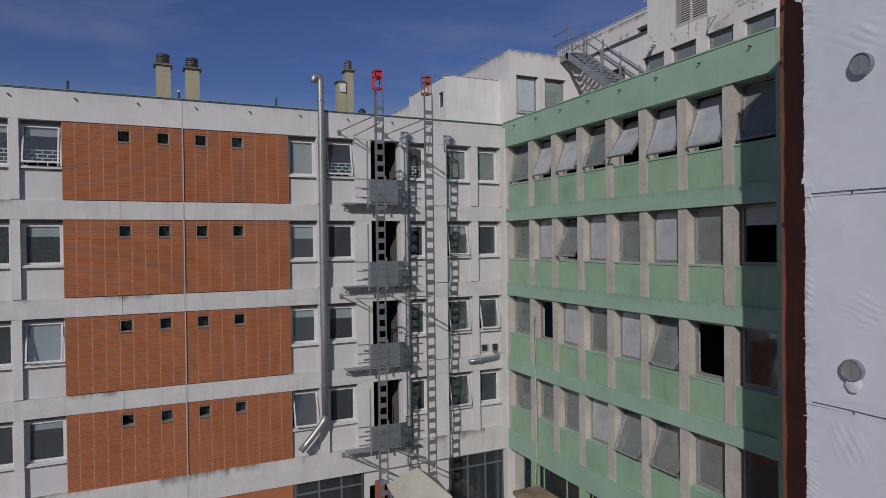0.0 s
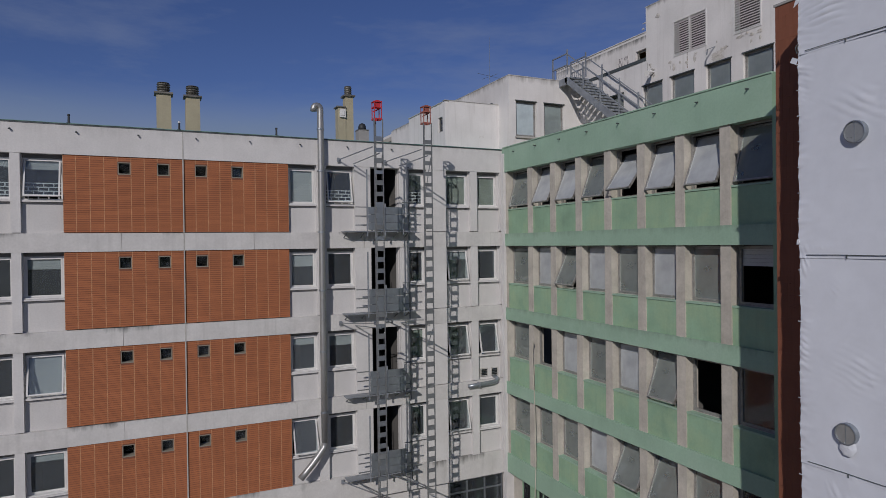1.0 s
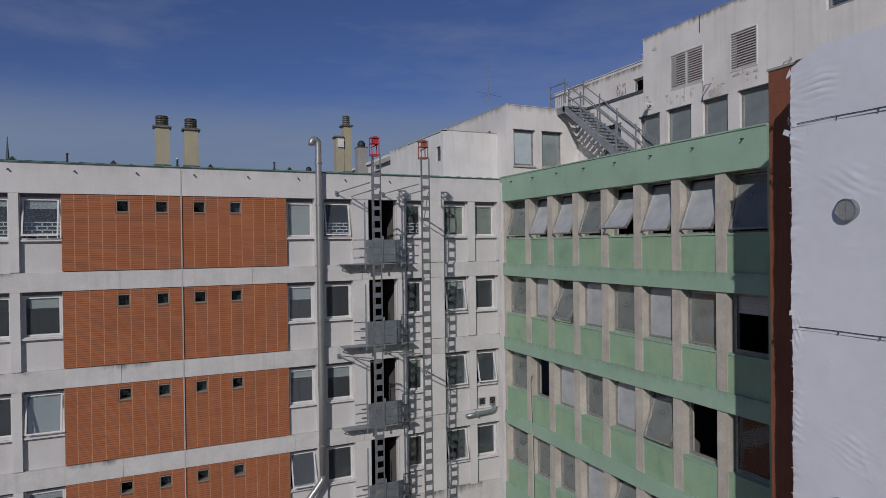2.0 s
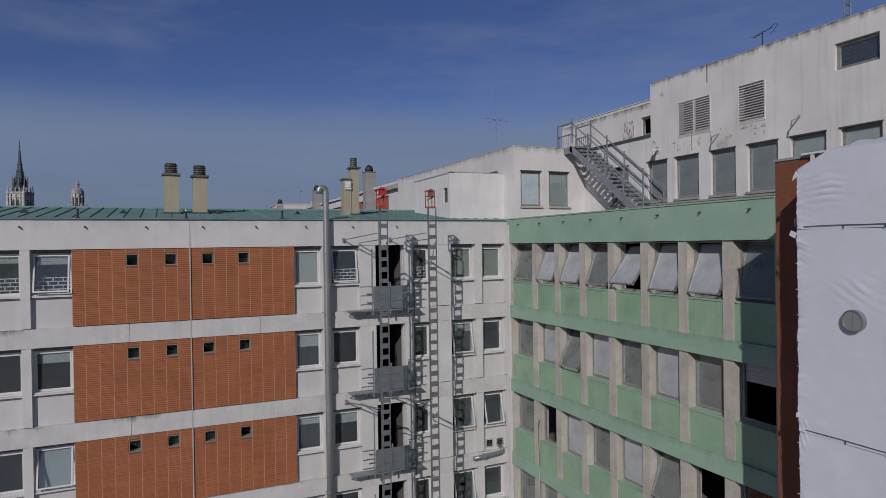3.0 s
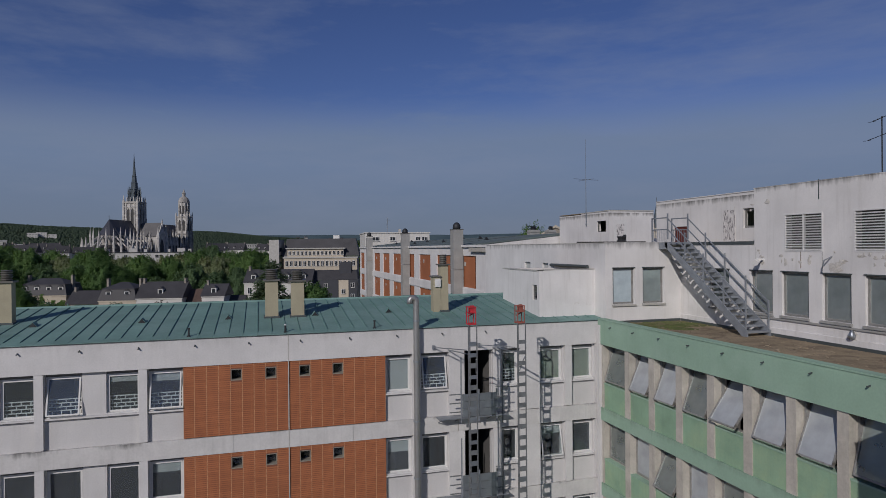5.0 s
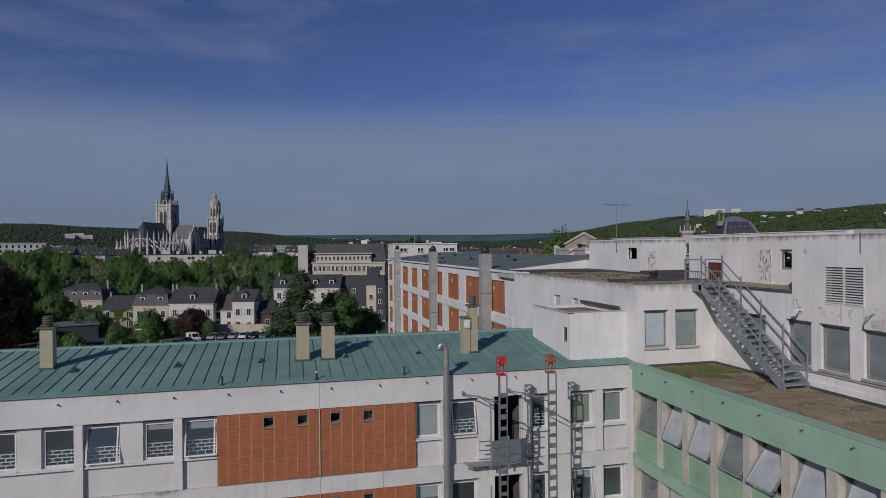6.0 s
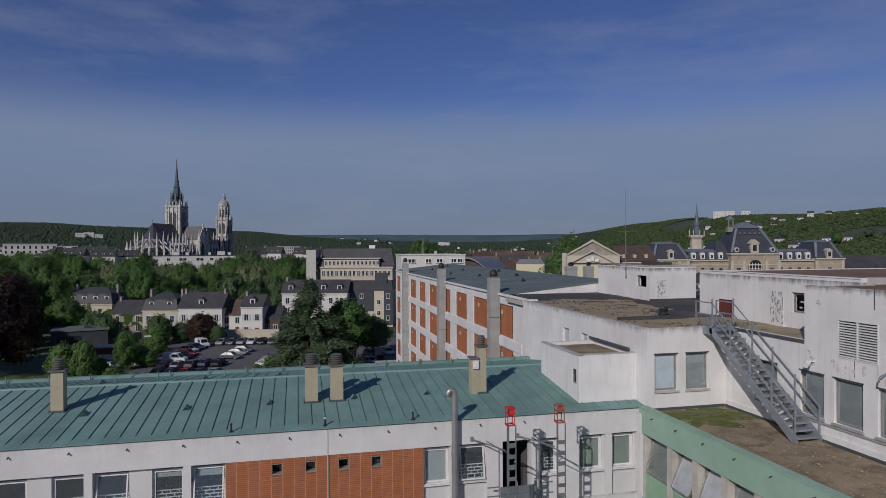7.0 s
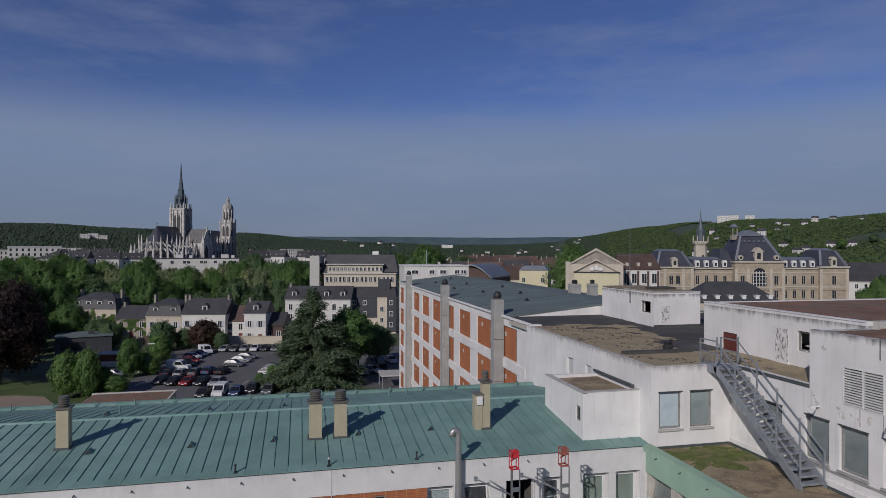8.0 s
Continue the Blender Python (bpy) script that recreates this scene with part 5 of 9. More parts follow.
# ---- steel stair ----
st = thing("steel_stair", (16.5, 17.9, TZ), "grey galvanised steel stair up to the upper roof", "stair")
SX0, SX1, SY0, SY1, SZ1 = 15.93, 16.95, 17.9, 22.2, 19.70
N = 18
for i in range(N):
    f = (i + 0.5) / N
    y, z = SY0 + (SY1 - SY0) * i / N, TZ + (SZ1 - TZ) * (i + 1) / N
    part("tread", Geo().box(SX0 + 0.05, SX1 - 0.05, y, y + 0.27, z - 0.035, z).box(SX0 + 0.05, SX1 - 0.05, y, y + 0.02, z - 0.07, z - 0.035), M_STEEL, st)
sl = (SZ1 - TZ) / (SY1 - SY0)
for x in (SX0, SX1 - 0.05):
    part("stringer", Geo().prism([(SY0 - 0.05, TZ), (SY0 - 0.05, TZ + 0.2), (SY1, SZ1 + 0.04), (SY1 + 0.15, SZ1 + 0.04), (SY1 + 0.15, SZ1 - 0.16), (SY0 + 0.2, TZ)], x, x + 0.04, "x"), M_STEEL, st)
    for hh in (1.0, 0.55):
        part("handrail", Geo().bar((x + 0.025, SY0 + 0.05, TZ + 0.18 + hh), (x + 0.025, SY1, SZ1 + hh), 0.036), M_STEEL, st)
    for i in range(5):
        y = SY0 + 0.05 + (SY1 - SY0 - 0.05) * i / 4
        zb = TZ + 0.15 + sl * (y - SY0)
        part("rail_post", Geo().bar((x + 0.025, y, zb), (x + 0.025, y, zb + 1.05), 0.045), M_STEEL, st)
part("landing", Geo().box(SX0, SX1, SY1, 23.3, SZ1 - 0.06, SZ1 + 0.02), M_STEEL, st)
part("landing_fascia", Geo().box(SX0, SX0 + 0.06, SY1, 23.2, SZ1 - 0.26, SZ1 - 0.06), M_STEEL, st)
for x in (SX0 + 0.025, SX1 - 0.025):
    for y in (23.25,):
        part("rail_post", Geo().bar((x, y, SZ1), (x, y, SZ1 + 1.05), 0.045), M_STEEL, st)
    for hh in (1.03, 0.55):
        part("handrail", Geo().bar((x, SY1, SZ1 + hh), (x, 23.25, SZ1 + hh), 0.045), M_STEEL, st)
    g = Geo()
    for i in range(7):
        y = SY1 + 0.1 + i * 0.14
        g.box(x - 0.008, x + 0.008, y, y + 0.012, SZ1 + 0.05, SZ1 + 0.55)
    part("mesh_infill", g, M_GALV, st)
for i in range(5):
    part("wall_cleat", Geo().box(SX1 - 0.04, XE, 18.6 + i * 0.75, 18.66 + i * 0.75, TZ + 0.1 + sl * (0.7 + i * 0.75) - 0.3, TZ + 0.15 + sl * (0.7 + i * 0.75)), M_STEEL, st)

# ---- chimneys ----
def chimney(x0, x1, y0, y1, ztop, label, cowl_h=0.45):
    zb = roof_z(y0) - 0.1
    ob = thing("chimney", ((x0 + x1) / 2, (y0 + y1) / 2, zb), label, "chimney", "roof chimneys")
    part("shaft", Geo().frustum(x0, x1, y0, y1, zb, ztop, 0.006, 0.006), M_CHIM, ob)
    part("base_flashing", Geo().box(x0 - 0.05, x1 + 0.05, y0 - 0.06, y1 + 0.05, zb, zb + 0.18), M_FLASH, ob)
    part("cap_slab", Geo().box(x0 - 0.07, x1 + 0.07, y0 - 0.07, y1 + 0.07, ztop, ztop + 0.06), M_COWL, ob)
    cx, cy, r = (x0 + x1) / 2, (y0 + y1) / 2, min(x1 - x0, y1 - y0) * 0.42
    prof = [(r * 0.85, ztop + 0.06)]
    n = 4
    for i in range(n):
        z = ztop + 0.08 + i * (cowl_h - 0.1) / n
        prof += [(r, z), (r * 1.12, z + 0.03), (r * 1.12, z + 0.045), (r * 0.8, z + 0.06)]
    prof += [(r * 1.05, ztop + cowl_h - 0.02), (r * 0.9, ztop + cowl_h)]
    part("cowl", Geo().lathe(cx, cy, prof, 14), M_COWL, ob, "dark ribbed cowl")
    return ob


chimney(0.09, 0.59, 25.4, 25.9, 18.34, "ochre rendered chimney with a dark ribbed cowl")
chimney(1.08, 1.58, 25.4, 25.9, 18.30, "ochre rendered chimney with a dark ribbed cowl")
chimney(-9.03, -8.6, 25.95, 26.36, 18.46, "ochre rendered chimney with a dark ribbed cowl")
c = chimney(7.16, 7.5, 25.35, 25.75, 18.84, "ochre chimney joined to a lower vent box")
part("vent_box", Geo().box(6.84, 7.155, 25.32, 25.75, 16.8, 18.36), M_CHIM, c)
part("vent_box_cap", Geo().box(6.78, 7.158, 25.26, 25.8, 18.36, 18.41), M_COWL, c)
part("vent_grille", Geo().box(6.9, 7.14, 25.25, 25.315, 17.95, 18.29).box(6.95, 7.09, 25.23, 25.25, 18.03, 18.21), M_FRAME, c, "pale vent cover")
for x in (-17.0, -16.0):
    chimney(x, x + 0.5, 25.2, 25.7, 18.48, "ochre rendered chimney with a dark ribbed cowl")
# round-capped block chimneys on the rear wing
for y, zt in ((42.95, 20.85), (59.7, 20.95), (80.6, 21.1)):
    ob = thing("block_chimney", (13.6, y + 0.4, 0), "grey block chimney with a black dome cowl", "chimney", "block chimneys")
    for i in range(7):
        z0, z1 = i * 3.0, min((i + 1) * 3.0 - 0.03, zt)
        if z0 < zt:
            part("stack_block", Geo().box(13.22, 13.96, y, y + 0.78, z0, z1), M_CHIM_G, ob)
    part("collar", Geo().box(13.2, 13.98, y - 0.02, y + 0.8, zt, zt + 0.06), M_COWL, ob)
    part("cowl", Geo().lathe(13.59, y + 0.39, [(0.27, zt + 0.06), (0.29, zt + 0.2), (0.27, zt + 0.36), (0.19, zt + 0.48), (0.08, zt + 0.55), (0.02, zt + 0.57)], 14), M_DARK, ob, "black dome cowl", smooth=True)
for x, y, w in ((24.97, 55, 1.0), (26.77, 55, 0.8)):
    ob = thing("flat_chimney", (x, y, 19.9), "squat concrete chimney with a pot", "chimney", "squat chimneys")
    part("shaft", Geo().box(x - w / 2, x + w / 2, y - 0.35, y + 0.35, 19.6, 21.2).box(x - w / 2 - 0.05, x + w / 2 + 0.05, y - 0.4, y + 0.4, 20.95, 21.05), M_CHIM_G, ob)
    part("pot", Geo().lathe(x, y, [(w * 0.24, 21.2), (w * 0.24, 21.32), (w * 0.32, 21.34), (w * 0.32, 21.4), (w * 0.22, 21.42), (w * 0.3, 21.5), (0.05, 21.58)], 10), M_DARK, ob)

# ---- small roof fittings ----
for x, y in ((-11.2, 25.5), (-7.78, 25.5), (-4.28, 25.52), (-1.26, 25.56), (2.0, 25.64), (4.99, 25.7), (-8.6, 30.6), (-4.3, 30.5), (-1.0, 30.4)):
    z = roof_z(y)
    ob = thing("roof_vent", (x, y, z), "small green triangular roof vent", "roof vent", "roof vents")
    part("hood", Geo().prism([(x - 0.15, z - 0.01), (x, z + 0.17), (x + 0.15, z - 0.01)], y - 0.12, y + 0.22, "y"), M_SEAM, ob)
    part("grille", Geo().prism([(x - 0.13, z + 0.0), (x, z + 0.155), (x + 0.13, z + 0.0)], y - 0.128, y - 0.121, "y"), M_DARK, ob)
for x in (-2.43, 0.76, 3.95):
    z = roof_z(23.05)
    ob = thing("roof_hook", (x, 23.05, z), "dark upright safety hook on the roof edge", "hook", "roof hooks")
    part("stem", Geo().rod((x, 23.05, z), (x, 23.05, z + 0.25), 0.035, 0.03), M_DARK, ob)
    part("foot", Geo().box(x - 0.06, x + 0.06, 22.98, 23.14, z, z + 0.03), M_DARK, ob)
    part("cap", Geo().rod((x, 23.05, z + 0.25), (x, 23.05, z + 0.30), 0.04), M_FRAME if x > 0.5 and x < 1 else M_DARK, ob)
for x, y in ((-8.2, 31.2), (-6.9, 33.6), (-3.6, 32.0), (-2.3, 33.0), (4.2, 32.4), (5.3, 33.2), (9.6, 31.8)):
    z = roof_z(y)
    ob = thing("roof_peg", (x, y, z), "short dark peg on the rear slope", "hook", "roof hooks")
    part("stem", Geo().rod((x, y, z - 0.02), (x, y, z + 0.34), 0.04, 0.03, n=6), M_SEAM, ob)
for i in range(18):
    x, y = -20 + i * 1.9, back_y - 0.1
    ob = thing("snow_bracket", (x, y, back_z + 0.1), "small bracket on the rear gutter", "bracket", "gutter brackets")
    part("stem", Geo().rod((x, y, back_z), (x, y, back_z + 0.35), 0.03, n=6), M_SEAM, ob)
for i in range(12):
    x = -10.9 + 1.737 * i
    if x > 13:
        break
    ob = thing("rain_spout", (x, YA - 0.1, 16.4), "short dark rain spout in the parapet", "spout", "parapet spouts")
    part("tube", Geo().rod((x, YA - 0.02, 16.37), (x, YA - 0.15, 16.33), 0.024), M_FLASH, ob)
for i in range(8):
    y = 11.0 + 1.545 * i
    if y > 22.3:
        break
    ob = thing("rain_spout", (XB, y, 16.36), "short dark rain spout in the green parapet", "spout", "parapet spouts")
    part("tube", Geo().rod((XB + 0.05, y, 16.40), (XB - 0.1, y, 16.38), 0.02), M_FLASH, ob)
lampo = thing("wall_lamp", (XE - 0.1, 14.76, 16.8), "small dull grey bulkhead lamp near the terrace", "lamp")
part("plate", Geo().rod((XE - 0.001, 14.74, 16.9), (XE - 0.06, 14.74, 16.9), 0.08), M_CONC_L, lampo)
part("dome", Geo().lathe(XE - 0.12, 14.74, [(0.03, 16.72), (0.1, 16.77), (0.11, 16.84), (0.07, 16.93), (0.04, 17.0)], 10), M_GALV, lampo, smooth=True)
cam_w = thing("wall_spotlight", (XE - 0.2, 18.3, 19.4), "small grey spotlight on the white wall", "lamp")
part("arm", Geo().bar((XE, 18.25, 19.05), (XE - 0.25, 18.25, 19.08), 0.05), M_FRAME, cam_w)
part("head", Geo().rod((XE - 0.2, 18.3, 19.02), (XE - 0.42, 18.2, 18.95), 0.09, 0.11), M_FRAME, cam_w)
for y, z in ((12.6, 19.2), (15.5, 19.2)):
    hk = thing("wall_bracket", (XE, y, z), "bent steel bracket on the white wall", "bracket", "wall brackets")
    part("arm", Geo().bar((XE, y, z), (XE - 0.3, y + 0.02, z - 0.12), 0.03).bar((XE - 0.3, y + 0.02, z - 0.12), (XE - 0.3, y + 0.05, z - 0.3), 0.03), M_STEEL, hk)
solid("roof_crate", Geo().lathe(16.75, 26.9, [(0.2, ZD - 0.01), (0.22, ZD + 0.12), (0.14, ZD + 0.2), (0.2, ZD + 0.34), (0.18, ZD + 0.36)], 10).box(16.88, 17.0, 26.85, 26.95, ZD, ZD + 0.44), M_DARK, "dark metal fan housing on the flat roof", "fan")
# aerials
aer = thing("aerial_mast", (20.74, 37.4, 20.95), "thin radio aerial clamped to the lift housing", "aerial")
part("pole", Geo().rod((20.74, 37.4, 20.95), (20.74, 37.4, 24.05), 0.03, 0.02).rod((20.74, 37.4, 24.05), (20.74, 37.4, 26.7), 0.015, 0.008, n=6), M_GALV, aer)
part("crossbar", Geo().rod((19.65, 37.1, 24.03), (21.85, 37.7, 24.03), 0.011, n=6).rod((20.6, 38.2, 24.0), (20.9, 36.6, 24.0), 0.011, n=6), M_GALV, aer)
part("wall_clamp", Geo().box(20.70, 20.81, 37.36, 37.44, 21.0, 21.06).box(20.70, 20.81, 37.36, 37.44, 21.5, 21.56), M_GALV, aer)
TVX, TVY, TVZ = 24.0, 19.4, ZS - 0.03
tv = thing("tv_aerial", (TVX, TVY, TVZ), "dark television aerial on the gravelled upper roof", "aerial")
part("pole", Geo().rod((TVX, TVY, TVZ), (TVX, TVY, TVZ + 2.95), 0.024), M_DARK, tv)
for za, dz, reach in ((2.2, 0.15, 0.62), (2.9, 0.12, 0.4)):
    p, q = Vector((TVX - 0.1, TVY + reach * 0.9, TVZ + za - dz)), Vector((TVX + 0.1, TVY - reach, TVZ + za + dz))
    part("boom", Geo().rod(p, q, 0.015), M_DARK, tv)
    for i in range(6):
        c = p.lerp(q, i / 5)
        half = 0.28 - 0.03 * i
        part("director", Geo().rod(c + Vector((-half, -0.06, -0.05)), c + Vector((half, 0.06, 0.05)), 0.008, n=5), M_DARK, tv)
part("reflector", Geo().tube([(TVX + 0.1, TVY - 0.25, TVZ + 2.98), (TVX + 0.1, TVY - 0.55, TVZ + 3.16), (TVX + 0.1, TVY - 0.68, TVZ + 3.06), (TVX + 0.1, TVY - 0.42, TVZ + 2.8), (TVX + 0.1, TVY - 0.3, TVZ + 2.72)], 0.012, 6), M_DARK, tv)
LATY = 11.33
lat = thing("lattice_mast", (17.3, 11.33, ZE), "slim steel lattice mast on the upper roof", "mast")
for a in range(3):
    x, y = 17.3 + 0.10 * math.cos(a * 2.094), LATY + 0.10 * math.sin(a * 2.094)
    part("leg", Geo().rod((x, y, ZE), (x, y, ZE + 7.5), 0.018, n=6), M_STEEL, lat)
g = Geo()
for i in range(24):
    z = ZE + 0.1 + i * 0.3
    for a in range(3):
        p = (17.3 + 0.10 * math.cos(a * 2.094), LATY + 0.10 * math.sin(a * 2.094), z)
        q = (17.3 + 0.10 * math.cos((a + 1) * 2.094), LATY + 0.10 * math.sin((a + 1) * 2.094), z + 0.15)
        g.rod(p, q, 0.014, n=5)
part("lacing", g, M_STEEL, lat)
# loose hose hanging down the green facade
hose = solid("hanging_cable", Geo().tube([(12.9, 20.35, 9.0), (12.95, 20.5, 8.6), (13.0, 20.45, 6.5), (13.0, 20.4, 4.5), (12.95, 20.45, 2.6)], 0.018, 6), M_CANVAS, "pale cable hanging down the green facade", "cable")

# ---- brown tiled stair tower and sheeted scaffold before the green wing ----
XT, YT, ZT = 10.57, 8.40, 17.09
bw = thing("wall_brown", (XT, 7, 0), "brown clay-tiled wall before the green wing", "wall", kind="structure")
part("wall_core", Geo().box(XT + 0.024, 11.6, -6.0, YT - 0.002, 0, ZT), M_BROWN, bw)
part("coping", Geo().box(XT - 0.02, 11.65, -6.0, YT + 0.02, ZT, ZT + 0.045), M_CHIM_G, bw, "grey metal coping")
part("end_wall", Geo().box(XB, XB + 0.5, YT, B_END - 0.002, 0, 16.62), M_GREEN2, wallb)
part("end_block", Geo().box(11.6, 17.0, -6.0, YT - 0.002, 0, TZ - 0.15), M_CONC, wallb)
part("gravel_bed", Geo().box(11.65, 17.0, -6.0, YT, TZ - 0.148, TZ), M_GRAVEL, terr)
solid("rail_post", Geo().box(10.49, 10.53, 7.58, 7.64, 16.72, 17.13).box(10.48, 10.54, 7.32, 7.8, 17.13, 17.165), M_FRAME, "white T-shaped rail post at the tiled wall", "post")
sheet = thing("sheeted_scaffold", (9.9, 3, 0), "scaffold tower wrapped in wrinkled white sheeting", "scaffold")
Y_EDGE = 7.36
# gathered folds in the sheeting: y, z, reach along y and z, slant of the folds, spacing, depth
FOLDS = ((6.88, 16.43, 0.30, 0.30, 4, 0.115, 0.014), (7.28, 15.45, 0.12, 0.34, 25, 0.085, 0.013), (6.28, 14.80, 0.42, 0.26, 32, 0.14, 0.012),
         (7.09, 14.98, 0.09, 0.08, 55, 0.06, 0.010), (6.34, 13.81, 0.14, 0.06, 60, 0.07, 0.009), (6.74, 11.9, 0.10, 0.24, 50, 0.08, 0.010),
         (6.39, 10.66, 0.30, 0.30, 20, 0.11, 0.010), (6.10, 10.45, 0.25, 0.30, 75, 0.12, 0.009), (6.60, 8.55, 0.30, 0.34, 62, 0.12, 0.013),
         (7.26, 12.3, 0.10, 0.22, 70, 0.09, 0.011), (7.28, 10.9, 0.09, 0.40, 20, 0.10, 0.010), (7.27, 7.6, 0.10, 0.40, 28, 0.09, 0.012), (6.9, 15.72, 0.35, 0.07, 80, 0.10, 0.009),
         (7.0, 12.58, 0.30, 0.07, 75, 0.09, 0.010), (6.5, 9.2, 0.30, 0.07, 80, 0.10, 0.008), (6.2, 6.9, 0.30, 0.25, 40, 0.12, 0.010))


def sheet_panel(z0, z1, y0, x, seed, nz, ny, lap):
    """A taut plastic sheet: broad slack, gathered folds in places, a slightly scalloped border."""
    geo = Geo()
    vs = []
    folds = [(fy, fz, ry, rz, math.cos(radians(sl_)), math.sin(radians(sl_)), wl_, dp) for fy, fz, ry, rz, sl_, wl_, dp in FOLDS if z0 - 0.5 < fz < z1 + 0.5]
    for j in range(nz + 1):
        for i in range(ny + 1):
            u, v = 1 - (1 - i / ny) ** 1.5, j / nz
            y, z = y0 + (Y_EDGE - y0) * u, z0 + (z1 - z0) * v
            edge = math.exp(-(Y_EDGE - y) * 8.0)
            a = 0.02 * noise.noise((y * 0.6 + seed, z * 0.5, seed)) + 0.006 * noise.noise((y * 1.7, z * 1.5, seed + 4.0))
            a += edge * (0.012 * noise.noise((y * 2.0, z * 4.5, seed + 3.0)) + 0.016 * noise.noise((y * 6.0, z * 12.0, seed + 6.0)))
            for fy, fz, ry, rz, cs, sn, wl_, dp in folds:
                q = ((y - fy) / ry) ** 2 + ((z - fz) / rz) ** 2
                if q < 4:
                    across = (z - fz) * cs - (y - fy) * sn + 0.05 * noise.noise((y * 3, z * 3, fz))
                    a -= 1.6 * dp * math.exp(-q) * (abs(math.sin(math.pi * across / wl_)) ** 0.7) * (0.6 + 0.8 * noise.noise((y * 5, z * 5, fy)))
            yy = y + edge * (0.022 * noise.noise((z * 1.6, 0.5, 2.0)) + 0.009 * noise.noise((z * 5.0, 0.5, 5.0)))
            vs.append((x - lap * (1 - v) + a, yy, z))
    fs = []
    for j in range(nz):
        for i in range(ny):
            a = j * (ny + 1) + i
            fs.append((a, a + ny + 1, a + ny + 2, a + 1))
    return geo.add(vs, fs)


SEAMS = [0.2, 2.4, 5.7, 9.05, 12.48, 15.86]
for i, (za, zb) in enumerate(zip(SEAMS, SEAMS[1:])):
    fine = za > 5
    part("sheet_panel", sheet_panel(za - 0.06, zb, 2.6, 9.75, i * 3.1 + 1, 170 if fine else 60, 100 if fine else 50, 0.014), M_TARP, sheet, smooth=True)
    part("sheet_panel", Geo().box(9.742, 9.765, -5.0, 2.598, za, zb), M_TARP, sheet)
# top panel rises away from the corner
top = sheet_panel(15.80, 17.0, 2.6, 9.75, 20.3, 90, 100, 0.014)
top.v = [(x, y, z if z < 16.2 else z + (0.05 if y < 6.8 else -0.2 + 0.25 * (7.36 - y) / 0.56) * (z - 16.2) / 0.8) for x, y, z in top.v]
part("sheet_panel", top, M_TARP, sheet, smooth=True)
part("sheet_panel", Geo().box(9.742, 9.765, -5.0, 2.598, 15.86, 17.05), M_TARP, sheet)
part("side_sheet", Geo().box(9.78, 10.5, 7.24, 7.3, 0.2, 16.72), M_TARPW, sheet)
# the sheet laid over the top, drawn up to the tiled wall
over = Geo()
nx_, ny_ = 12, 60
for i in range(nx_ + 1):
    for j in range(ny_ + 1):
        u, v = i / nx_, j / ny_
        y = 2.6 + (7.36 - 2.6) * v - 0.12 * u * max(0.0, v - 0.9) / 0.1
        z = (17.04 if y < 6.8 else 16.8 + 0.24 * (7.36 - y) / 0.56) + 0.22 * u + 0.05 * u * noise.noise((y * 2.2, u * 2, 3.0)) + 0.03 * noise.noise((y * 5.0, u * 3, 8.0)) * (0.3 + u)
        over.v.append((9.75 + 0.8 * u, y, z))
for i in range(nx_):
    for j in range(ny_):
        a = i * (ny_ + 1) + j
        over.f.append((a, a + ny_ + 1, a + ny_ + 2, a + 1))
part("top_sheet", over, M_TARP, sheet, smooth=True)
part("top_sheet", Geo().box(9.76, 10.5, -5.0, 2.6, 17.0, 17.06), M_TARPW, sheet)
part("back_frame", Geo().box(9.95, 10.4, -4.9, 7.1, 0.2, 16.5), M_STEEL, sheet)
for i in range(36):
    z = 0.6 + i * 0.43
    part("cable_tie", Geo().box(9.735, 9.745, Y_EDGE - 0.03, Y_EDGE + rng.uniform(0.008, 0.032), z, z + 0.012), M_TARPW, sheet)
flap = Matrix.Translation((9.70, 7.40, 15.72)) @ Matrix.Rotation(radians(28), 4, "X")
part("loose_flap", Geo().box(-0.006, 0.006, -0.06, 0.055, -0.045, 0.045, flap), M_TARPW, sheet)
part("loose_flap", Geo().prism([(7.32, 16.68), (7.42, 16.62), (7.40, 16.69), (7.35, 16.78)], 9.72, 9.732, "x"), M_TARPW, sheet)
part("loose_flap", Geo().prism([(7.33, 12.66), (7.385, 12.64), (7.38, 12.72), (7.35, 12.74)], 9.71, 9.722, "x"), M_TARPW, sheet)
for dy in (0.0, 0.035):
    part("tie_loop", Geo().tube([(9.72, 7.33 + dy, 15.84), (9.70, 7.34 + dy, 15.92), (9.72, 7.33 + dy, 15.98)], 0.006, 6), M_FLASH, sheet)
for z in (15.845, 12.47, 9.04, 5.69):
    part("seam_lacing", Geo().tube([(9.722, 7.22 - 0.55 * k, z + 0.006 * (k % 2)) for k in range(12)], 0.0065, 6), M_FLASH, sheet)
    for k in range(6):
        part("lace_hook", Geo().box(9.715, 9.725, 6.55 - k * 0.62, 6.565 - k * 0.62, z - 0.05, z + 0.005), M_FLASH, sheet)
